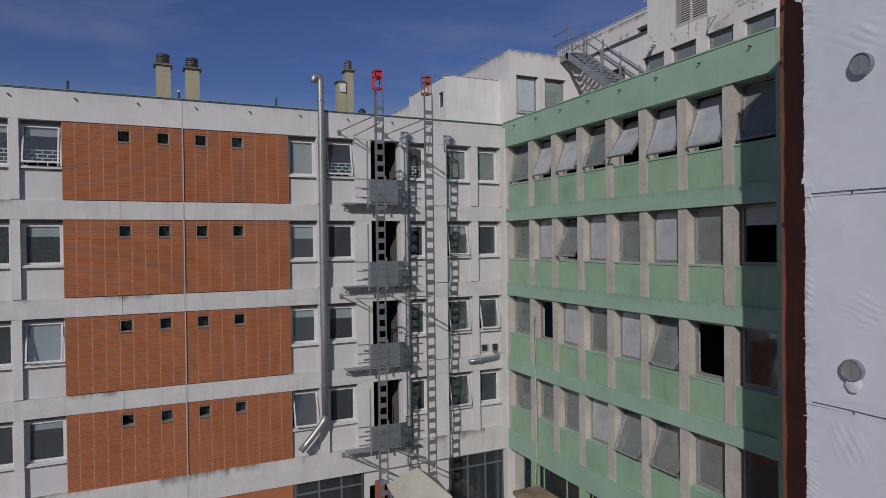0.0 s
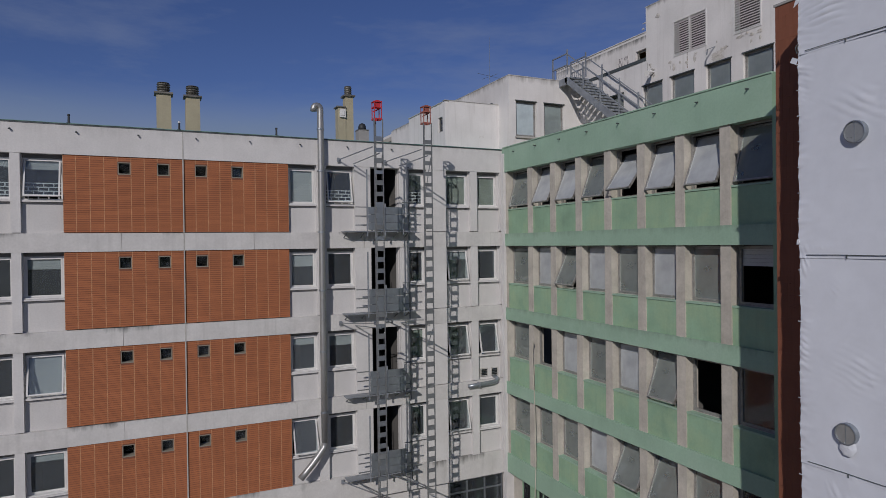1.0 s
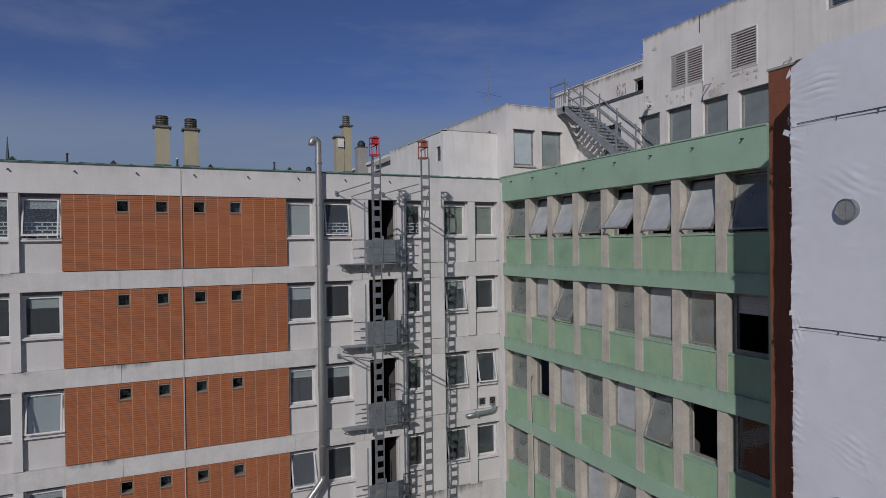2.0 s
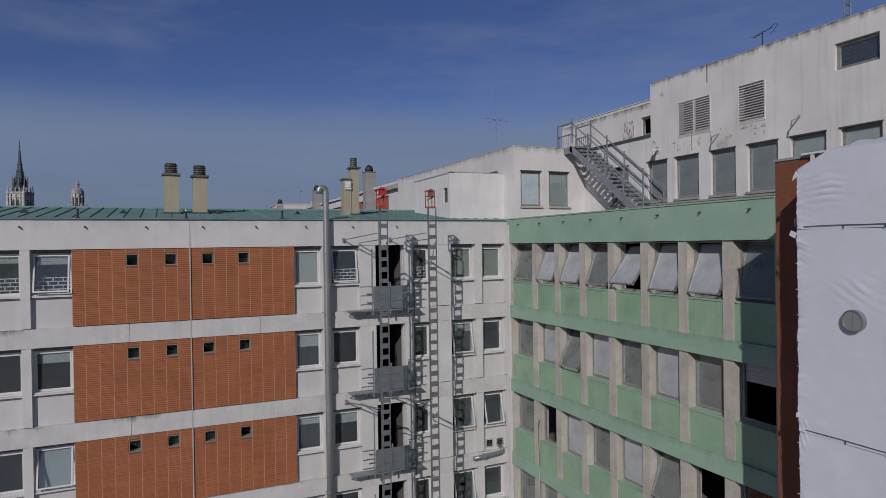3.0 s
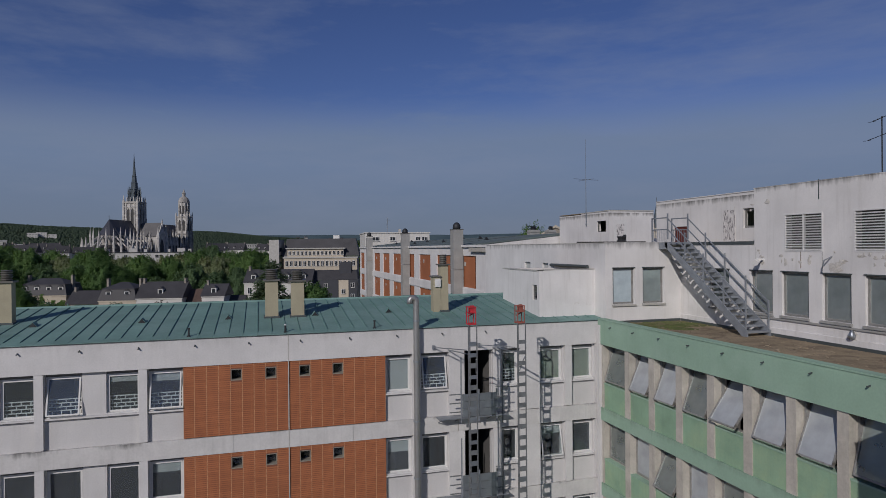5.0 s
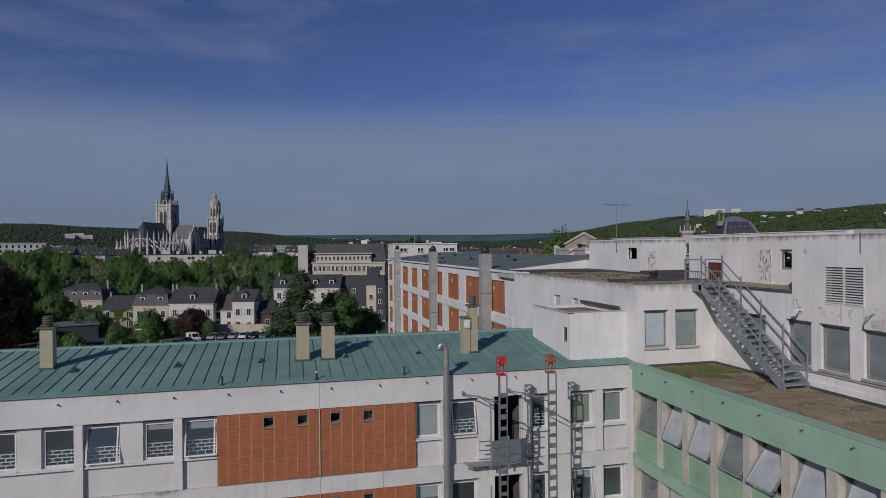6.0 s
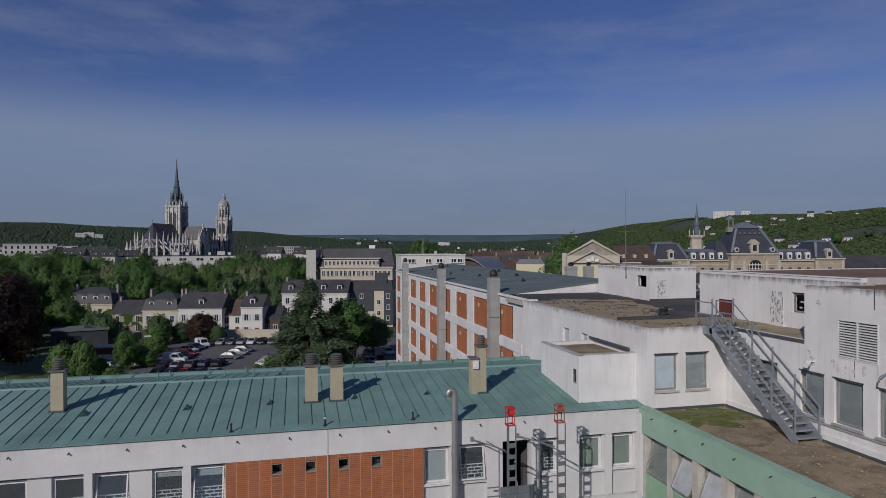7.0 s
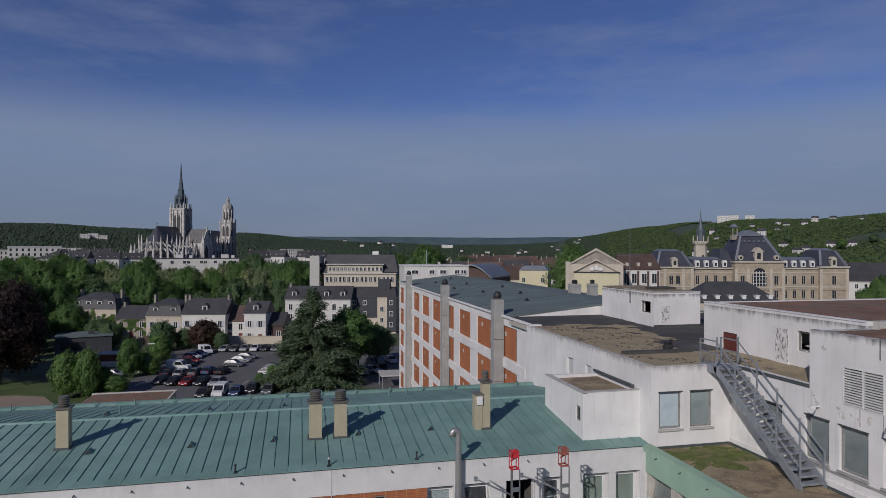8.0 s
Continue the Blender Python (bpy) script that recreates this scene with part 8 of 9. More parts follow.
for x in (1.4,):
    dm = part("stone_dormer", Geo().box(x - 1.3, x + 1.3, -1.1, 2.5, 21.0, 24.0).prism([(x - 1.8, 24.0), (x, 25.4), (x + 1.8, 24.0)], -1.2, 2.6, "y"), M_OCHRE_L, pf, local=True)
    part("dormer_pane", Geo().box(x - 0.6, x + 0.6, -1.16, -1.103, 21.6, 23.6), M_WINDARK, dm, local=True)
for x in (-4.4, 7.3):
    rd = part("round_dormer", Geo().rod((x, -1.05, 22.0), (x, 0.8, 22.0), 0.8, n=14), M_OCHRE_L, pf, local=True)
    part("dormer_pane", Geo().rod((x, -1.1, 22.0), (x, -1.055, 22.0), 0.45, n=12), M_WINDARK, rd, local=True)
for i in range(4):
    for xx in (-17.8 + i * 3.0, 11.1 + i * 3.0):
        dm = part("white_dormer", Geo().box(xx - 0.7, xx + 0.7, 0.9, 2.6, 18.9, 20.6).prism([(xx - 0.8, 20.6), (xx - 0.5, 21.1), (xx + 0.5, 21.1), (xx + 0.8, 20.6)], 0.9, 2.6, "y"), M_FRAME, pf, local=True)
        part("dormer_pane", Geo().box(xx - 0.35, xx + 0.35, 0.85, 0.897, 19.2, 20.3), M_WINDARK, dm, local=True)
for z, h in ((13.2, 2.9), (8.7, 2.6), (3.0, 2.8)):
    for i in range(4):
        for xx in (-17.8 + i * 3.0, 11.1 + i * 3.0):
            far_window(pf, xx, z, 1.1, h, 0.98, M_OCHRE_L)
    for xx, y in ((-24.6, -0.02), (-26.8, -0.02), (26.6, -0.02), (-4.0, -1.22), (7.0, -1.22)):
        far_window(pf, xx, z, 1.3, h, y, M_OCHRE_L)
big_w = part("arched_window", Geo().prism([(x + 1.5, z) for x, z in ((-2.3, 12.7), (2.3, 12.7), (2.3, 16.2), (1.9, 17.5), (1.1, 18.4), (0, 18.7), (-1.1, 18.4), (-1.9, 17.5), (-2.3, 16.2))], -1.3, -1.203, "y"), M_WINDARK, pf, local=True)
for i in range(5):
    part("glazing_bar", Geo().box(-0.5 + i - 0.06, -0.5 + i + 0.06, -1.4, -1.303, 12.7, 17.6), M_FRAME, big_w, local=True)
for i in range(4):
    part("glazing_bar", Geo().box(-0.75, 3.75, -1.4, -1.303, 13.6 + i * 1.1, 13.7 + i * 1.1), M_FRAME, big_w, local=True)
for x in (-6.1, -2.2, 5.2, 9.3, -31.3, -19.9, 22.3, 30.9, -22.9, -28.9):
    part("pilaster", Geo().box(x - 0.45, x + 0.45, (-1.45 if abs(x) < 10 else -0.25), (-1.203 if abs(x) < 10 else -0.003), 0, 18.4), M_OCHRE_L, pf, local=True)
house(pose(205, 190, 0, 0, 0, -20), 26, 12, 13.0, 19.0, M_HOUSEW, M_SLATE, (4.2, 7.6, 10.4), 8, "long white building with dark slate roof", 0, 2, name="house")
house(pose(228, 205, 0, 0, 0, -20), 26, 12, 13.0, 19.5, M_HOUSEW, M_SLATE, (4.2, 7.6, 10.4), 8, "long white building with dark slate roof", 0, 2, name="house")

# ---- cathedral: choir towards the town, short transept, crossing tower with spire, west tower ----
ca = thing("cathedral", pose(-88.8, 507.0, 0, 0, 0, 69.9), "pale gothic cathedral with tall lead spire", "cathedral")
EAST = Matrix.Rotation(-math.pi / 2, 4, "Z")
APSE_X = -31.5


def lancet(parent, u, z0, z1, w, off, m=None):
    """A pointed opening at u along a wall that stands off in front of the middle; m turns it onto another side."""
    g = Geo().prism([(u - w / 2, z0), (u + w / 2, z0), (u + w / 2, z1 - w), (u + w * 0.25, z1 - w * 0.3), (u, z1), (u - w * 0.25, z1 - w * 0.3), (u - w / 2, z1 - w)], off - 0.12, off - 0.003, "y")
    if m:
        g.v = [m @ Vector(p) for p in g.v]
    return part("lancet", g, M_STONE_D, parent, local=True)


def pinnacle(parent, x, y, z0, z1, r):
    h = z1 - z0
    return part("pinnacle", Geo().lathe(x, y, [(r, z0), (r, z0 + h * 0.62), (r * 1.25, z0 + h * 0.65), (r * 0.5, z0 + h * 0.85), (0.05, z1)], 6), M_OCHRE_P, parent, local=True)


def chevet(r, step):
    """Places along the north side of the choir, round the apse and back along the south side."""
    spots = []
    n = int((-8 - APSE_X) / step)
    for i in range(n):
        spots.append((-8 - i * step, -r, -math.pi / 2))
    k = max(5, int(math.pi * r / step))
    for i in range(k + 1):
        a = -math.pi / 2 - math.pi * i / k
        spots.append((APSE_X + r * math.cos(a), r * math.sin(a), a))
    return spots


part("choir_wall", Geo().box(APSE_X, -4, -6.8, 6.8, 0, 30.2).lathe(APSE_X, 0, [(6.8, 0), (6.8, 30.2), (0.1, 30.2)], 10), M_STONE, ca, local=True)
# choir roof toned dark as a shaded slope, transept and nave lighter as lit
part("choir_roof", Geo().prism([(-7.3, 30.1), (0, 41.2), (7.3, 30.1)], APSE_X - 0.01, -4, "x"), M_SLATE_B, ca, local=True)
part("apse_roof", Geo().lathe(APSE_X, 0, [(7.2, 30.1), (0.1, 41.15)], 10), M_SLATE_B, ca, local=True)
part("ridge_cross", Geo().rod((APSE_X, 0, 41), (APSE_X, 0, 44), 0.18, 0.1, n=6).box(APSE_X - 0.1, APSE_X + 0.1, -0.7, 0.7, 42.6, 42.9), M_LEAD, ca, local=True)
part("ambulatory_wall", Geo().box(APSE_X, -4, -12, 12, 0, 19.5).lathe(APSE_X, 0, [(12, 0), (12, 19.5), (0.1, 19.5)], 12), M_STONE, ca, local=True)
part("ambulatory_roof", Geo().prism([(-12.4, 19.4), (-6.9, 23.6), (6.9, 23.6), (12.4, 19.4)], APSE_X, -4, "x").lathe(APSE_X, 0, [(12.4, 19.4), (6.9, 23.6)], 12), M_SLATE, ca, local=True)
part("nave_wall", Geo().box(4, 60, -6.8, 6.8, 0, 30.0), M_STONE, ca, local=True)
part("nave_roof", Geo().prism([(-7.3, 29.9), (0, 40.3), (7.3, 29.9)], 4, 60, "x"), M_CHIM_S, ca, local=True)
part("nave_aisle", Geo().box(7, 58, -13, -6.803, 0, 18.5), M_STONE, ca, local=True)
part("aisle_roof", Geo().prism([(-13.3, 18.4), (-6.81, 23.0), (-6.81, 18.4)], 7, 58, "x"), M_SLATE, ca, local=True)
part("transept_wall", Geo().box(-5.4, 5.4, -20.6, -5, 0, 29.8).prism([(-5.4, 29.8), (5.4, 29.8), (0, 39.4)], -20.9, -20.3, "y"), M_OCHRE_P, ca, local=True)
part("transept_roof", Geo().prism([(-5.9, 29.6), (0, 39.8), (5.9, 29.6)], -20.2, -2, "y"), M_CHIM_S, ca, local=True)
lancet(ca, 0, 13, 28, 5.0, -20.6)
for u in (9.5, 15.6):
    lancet(ca, u, 19, 28, 2.8, -5.4, EAST)
for x, top in ((-5.6, 37.5), (5.6, 39.0), (0, 42.8)):
    pinnacle(ca, x, -20.9, 12 if x else 36, top, 1.15 if x else 0.5)
for y in (-9.0, -14.8):
    pinnacle(ca, -5.9, y, 12, 33.5, 0.6)
# two rings of pinnacled buttresses with flyers between them
for k, (x, y, a) in enumerate(chevet(11.6, 4.4)):
    pinnacle(ca, x, y, 18, 35.4 - (k % 2) * 0.8, 0.55)
    c, q = math.cos(a), math.sin(a)
    part("flying_buttress", Geo().bar((x, y, 25.5), (x - 4.7 * c, y - 4.7 * q, 29.2), 0.5, 0.9), M_OCHRE_P, ca, local=True)
for k, (x, y, a) in enumerate(chevet(16.6, 4.6)):
    c, q = math.cos(a), math.sin(a)
    pinnacle(ca, x, y, 8, 28.8 - (k % 2) * 1.2, 0.75)
    part("flying_buttress", Geo().bar((x, y, 21.0), (x - 5.0 * c, y - 5.0 * q, 25.0), 0.5, 0.9), M_OCHRE_P, ca, local=True)
    part("chapel", Geo().box(-1.7, 1.7, 0.0, 4.3, 0, 15.5, Matrix.Translation((x - 4.6 * c, y - 4.6 * q, 0)) @ Matrix.Rotation(a - math.pi / 2, 4, "Z")), M_STONE, ca, local=True)
for i in range(6):
    lancet(ca, -9.5 - i * 4.4, 23.8, 29.6, 2.2, -6.8)
for i in range(10):
    pinnacle(ca, 9 + i * 4.9, -13.2, 10, 30.0, 0.6)
    pinnacle(ca, 9 + i * 4.9, -7.0, 24, 36.5, 0.5)
    lancet(ca, 11.4 + i * 4.9, 23.6, 29.4, 2.2, -6.8)
tw = part("lantern_tower", Geo().box(-5.2, 5.2, -5.2, 5.2, 28.0, 54.0), M_OCHRE_P, ca, local=True)
for x in (-5.2, 5.2):
    for y in (-5.2, 5.2):
        part("corner_turret", Geo().lathe(x, y, [(1.2, 28.0), (1.1, 42.0), (1.3, 42.4), (0.95, 43.0), (0.9, 54.0), (1.1, 54.4), (0.6, 56.4), (0.05, 60.0)], 8), M_OCHRE_P, tw, local=True)
part("tower_string", Geo().box(-5.5, 5.5, -5.5, 5.5, 34.2, 34.8).box(-5.5, 5.5, -5.5, 5.5, 51.4, 52.0), M_OCHRE_P, tw, local=True)
part("tower_parapet", Geo().box(-5.7, 5.7, -5.7, 5.7, 54.0, 55.4), M_STONE, tw, local=True)
for m in (None, EAST):
    for u in (-1.55, 1.55):
        lancet(tw, u, 37, 50.5, 1.9, -5.2, m)
    for u in (-3.1, 0.0, 3.1):
        g = Geo().box(u - 0.35, u + 0.35, -5.9, -5.21, 35, 53.9)
        g.v = [(m or Matrix()) @ Vector(p) for p in g.v]
        part("buttress", g, M_OCHRE_P, tw, local=True)
    for u in (-2.6, 0, 2.6):
        p = (m or Matrix()) @ Vector((u, -5.4, 0))
        pinnacle(tw, p.x, p.y, 55, 59, 0.35)
sp = part("spire", Geo().lathe(0, 0, [(4.9, 55.4), (4.4, 57.0), (3.7, 58.6), (3.2, 60.0), (2.9, 64.0), (3.3, 64.4), (2.6, 65.2), (2.25, 69.0), (2.5, 69.3), (1.85, 70.2), (1.5, 74.0), (1.7, 74.3), (1.2, 75.2), (0.85, 80.0), (0.5, 85), (0.12, 91)], 8), M_LEAD, ca, "open lead spire", local=True)
for i in range(8):
    a = i * math.pi / 4 + 0.39
    part("spirelet", Geo().lathe(4.2 * math.cos(a), 4.2 * math.sin(a), [(0.45, 56), (0.4, 61), (0.6, 61.3), (0.03, 67)], 5), M_LEAD, sp, local=True)
    part("spire_opening", Geo().box(-0.45, 0.45, -0.2, 0.2, 58.4, 62.6, Matrix.Rotation(a, 4, "Z") @ Matrix.Translation((0, -2.75, 0))), M_STONE_D, sp, local=True)
WX, WY = 56.0, -10.0
wt = part("west_tower", Geo().box(WX - 4.6, WX + 4.6, WY - 4.6, WY + 4.6, 0, 33).box(WX - 4.2, WX + 4.2, WY - 4.2, WY + 4.2, 33, 47.0), M_OCHRE_P, ca, local=True)
W_EAST = Matrix.Translation((WX, WY, 0)) @ EAST
W_NORTH = Matrix.Translation((WX, WY, 0))
for m in (W_EAST, W_NORTH):
    for u in (-1.75, 1.75):
        lancet(wt, u, 35.5, 44.5, 2.0, -4.2, m)
        lancet(wt, u, 17, 31, 2.0, -4.6, m)
    for u in (-4.4, 0, 4.4):
        g = Geo().box(u - 0.45, u + 0.45, -5.4, -4.61, 0, 34).box(u - 0.35, u + 0.35, -4.9, -4.21, 34, 44)
        g.v = [m @ Vector(p) for p in g.v]
        part("buttress", g, M_STONE, wt, local=True)
        p = m @ Vector((u, -4.8, 0))
        pinnacle(wt, p.x, p.y, 41, 51.5, 0.5)
part("tower_string", Geo().box(WX - 5, WX + 5, WY - 5, WY + 5, 32.4, 33.2).box(WX - 4.7, WX + 4.7, WY - 4.7, WY + 4.7, 46.6, 47.4), M_STONE, wt, local=True)
part("drum", Geo().lathe(WX, WY, [(4.0, 47), (4.0, 58.2), (4.6, 58.6)], 10), M_OCHRE_P, wt, local=True)
for i in range(10):
    a = i * math.pi / 5
    part("drum_pier", Geo().box(-0.3, 0.3, -0.4, 0.2, 47.4, 58.6, Matrix.Translation((WX, WY, 0)) @ Matrix.Rotation(a + 0.314, 4, "Z") @ Matrix.Translation((0, -4.05, 0))), M_OCHRE_P, wt, local=True)
    part("drum_opening", Geo().box(-0.55, 0.55, -0.3, 0.2, 49.4, 55.6, Matrix.Translation((WX, WY, 0)) @ Matrix.Rotation(a, 4, "Z") @ Matrix.Translation((0, -3.85, 0))), M_STONE_D, wt, local=True)
part("dome", Geo().lathe(WX, WY, [(4.5, 58.6), (4.2, 60.6), (3.2, 62.6), (1.7, 63.6), (1.3, 63.8), (1.3, 66.0), (1.6, 66.3), (0.9, 67.6), (0.1, 70.0)], 12), M_STONE, wt, local=True)
pf2 = thing("long_hall", pose(-76.5, 462.5, 0, 0, 0, 9.5), "long white flat-roofed hall before the cathedral", "building", "town buildings")
part("wall", Geo().box(-48, 34, 0, 12, 0, 18.0), M_HOUSEW, pf2, local=True)
part("roof_slab", Geo().box(-48.4, 34.4, -0.4, 12.4, 18.0, 18.4), M_SLATE, pf2, local=True)
for x in (-34, -26, -10, -2, 0.5, 9, 11.5, 18, 24, 28, 31):
    far_window(pf2, x, 14.6, 2.0, 1.9, -0.02)
for x, w in ((-21, 1.6), (-8, 5), (1, 2), (16, 1.6), (22, 5), (29, 2)):
    part("roof_unit", Geo().box(x, x + w, 3, 6, 18.4, 21.0 if w > 3 else 20.4), M_HOUSEW, pf2, local=True)
house(pose(-128, 462, 0, 0, 0, 12), 16, 12, 12.5, 25.0, M_STONEH, M_SLATE, (6.0, 9.0), 4, "steep slate-roofed house by the cathedral", 0, 1, hip=6.0)

# ---- town: repeated houses ----
kinds = [
    house(pose(100, 262, 0, 0, 0, -30), 11, 9, 11.5, 17.0, M_HOUSEW, M_TILE, (4.0, 7.4), 4, "white town house with brown tile roof", 1, 1, plain=True),
    house(pose(112, 276, 0, 0, 0, -30), 14, 9, 11.0, 16.5, M_CREAM, M_TILE, (4.0, 7.4), 5, "cream town house with brown tile roof", 0, 1, plain=True),
    house(pose(86, 268, 0, 0, 0, -25), 12, 9, 10.0, 15.0, M_HOUSEW, M_SLATE, (3.5, 6.6), 4, "white town house with slate roof", 1, 1, plain=True),
    house(pose(126, 262, 0, 0, 0, -35), 10, 9, 11.0, 16.0, M_TILE, M_TILE, (4.0, 7.2), 3, "brick town house with brown tile roof", 0, 1, plain=True),
    house(pose(-130, 395, 0, 0, 0, 15), 22, 11, 15.5, 16.0, M_HOUSEW, M_CONC_L, (3.0, 7.0, 11.0), 7, "pale flat-roofed apartment house", 0, 0, plain=True),
    house(pose(620, 720, 22, 0, 0, -40), 9, 8, 4.6, 8.0, M_HOUSEW, M_SLATE, (2.0,), 2, "small white house on the wooded slope", 0, 1, plain=True, door=False),
]
kinds.append(house(pose(-150, 405, 0, 0, 0, 20), 26, 12, 25.6, 26.2, M_HOUSEW, M_CONC_L, (2.5, 5.5, 8.5, 11.5, 14.5, 17.5, 20.5, 23.2), 9, "tall pale flat-roofed apartment block", 0, 0, plain=True))
kinds.append(house(pose(-128, 440, 0, 0, 0, 14), 17, 10, 19.5, 24.6, M_HOUSEW, M_SLATE, (4.0, 8.0, 12.0, 16.0), 5, "tall white house with a dark slate roof", 3, 2, plain=True))
for k_, az_, r_, s_ in ((6, -21.6, 440, 0.92), (7, -19.7, 430, 0.97), (7, -18.7, 470, 1.0), (7, -17.6, 450, 0.96), (6, -18.2, 620, 0.98), (7, -16.6, 480, 0.99), (7, -15.4, 440, 0.93), (7, -3.4, 440, 0.97),
                        (7, -2.2, 470, 0.98), (6, -0.6, 640, 0.96), (7, 0.4, 480, 0.96), (7, 1.6, 460, 0.94), (7, -13.6, 470, 0.9)):
    p_ = at_az(az_, r_, 0)
    copy_thing(kinds[k_], pose(p_.x, p_.y, 0, 0, 0, -az_ + 25 * math.sin(az_ * 9)) @ Matrix.Diagonal((0.8 * s_, s_, s_, 1)))
for k_, az_, r_, s_ in ((2, 37.5, 360, 1.0), (1, 39.0, 375, 1.0), (2, 40.5, 350, 1.1), (2, 42.2, 370, 1.1), (1, 43.8, 355, 1.0), (2, 45.5, 380, 1.2), (2, 35.5, 400, 1.1), (1, 47.0, 360, 1.1)):
    p_ = at_az(az_, r_, 0)
    copy_thing(kinds[k_], pose(p_.x, p_.y, 0, 0, 0, -az_) @ Matrix.Diagonal((1.3 * s_, s_, s_, 1)))


def house_again(k, x, y, z, turn, s=1.0):
    return copy_thing(kinds[k], pose(x, y, z, 0, 0, turn) @ Matrix.Diagonal((s, s, s, 1)))


rh = random.Random(5)
for row in range(5):
    for i in range(9):
        az = 13.2 + i * 1.75 + rh.uniform(-0.4, 0.4) + (row % 2) * 0.8
        r = 275 + row * 46 + rh.uniform(-10, 10)
        p = at_az(az, r, 0)
        house_again(rh.choice((0, 1, 2, 3, 3, 2)), p.x, p.y, 0, -az + rh.choice((0, 0, 12, -14, 78)), rh.uniform(1.0, 1.3))
for i in range(58):
    az = rh.uniform(-30, 55)
    r = rh.uniform(360, 900)
    if (-15 < az < -3 and r < 640) or (10 < az < 30 and r < 480):
        continue
    p = at_az(az, r)
    house_again(5 if az > 30 and r > 560 else rh.choice((0, 1, 2, 2, 4, 4)), p.x, p.y, p.z, -az + rh.uniform(-40, 40), rh.uniform(0.8, 1.1))
for az, r, k, s in ((-21.5, 430, 4, 1.0), (-19.5, 470, 4, 1.1), (-17.5, 455, 2, 1.2), (-23.5, 410, 4, 0.9), (-17.0, 1480, 4, 0.8), (-16.4, 1490, 4, 0.85), (-15.7, 1480, 4, 0.7), (-2.0, 480, 4, 0.9), (-0.5, 520, 2, 1.2), (0.6, 440, 2, 1.1), (2.0, 470, 4, 0.9), (13.0, 2300, 4, 1.0), (13.5, 2300, 4, 0.9), (37.0, 1270, 4, 0.9), (37.8, 1270, 4, 0.8), (39.0, 1260, 4, 0.7)):
    p = at_az(az, r)
    house_again(k, p.x, p.y, p.z, -az, s)
for i in range(34):
    az = rh.uniform(2, 28)
    r = rh.uniform(950, 2300)
    p = at_az(az, r)
    house_again(5, p.x, p.y, p.z + 3.0, -az + rh.uniform(-50, 50), rh.uniform(0.8, 1.3))
for i in range(26):
    az = rh.uniform(33, 55)
    r = rh.uniform(780, 1180)
    p = at_az(az, r)
    house_again(rh.choice((5, 5, 5, 2)), p.x, p.y, p.z + 0.5, -az + rh.uniform(-50, 50), rh.uniform(0.7, 1.0))

# ---- car park ----
def on_ground(name, pts, z, mat, label, category, kind="structure"):
    return solid(name, Geo().prism(pts, z - 0.02, z, "z"), mat, label, category, kind)


on_ground("road", [(-31, 112), (-31, 122), (-29.5, 140), (-30, 160), (-21, 168.3), (-3.5, 164.5), (24, 158), (24, 104), (-31, 104)], 0.035, M_ASPHALT, "worn asphalt car park", "car park")
on_ground("lawn", [(-75, 100), (-75, 135), (-34, 126), (-31.2, 112), (-31.2, 104)], 0.03, M_GRASS, "rough grass strip", "lawn")
on_ground("lawn", [(0, 105), (13, 105), (13, 110), (0, 112)], 0.05, M_GRASS, "small lawn by the car park", "lawn")
on_ground("path", [(-80, 92), (-80, 119), (-46.5, 117.6), (-41.5, 115.6), (-37, 108), (-31, 102), (-31, 92)], 0.034, M_PATH, "sandy path", "path")
for i in range(9):
    x, y = -28.5 + i * 2.62, 123.5 - i * 0.6
    solid("parking_line", Geo().box(-0.06, 0.06, -2.4, 2.4, 0.036, 0.042, pose(x, y, 0, 0, 0, -13)), M_PAINT, "white parking bay line", "road marking", "structure")


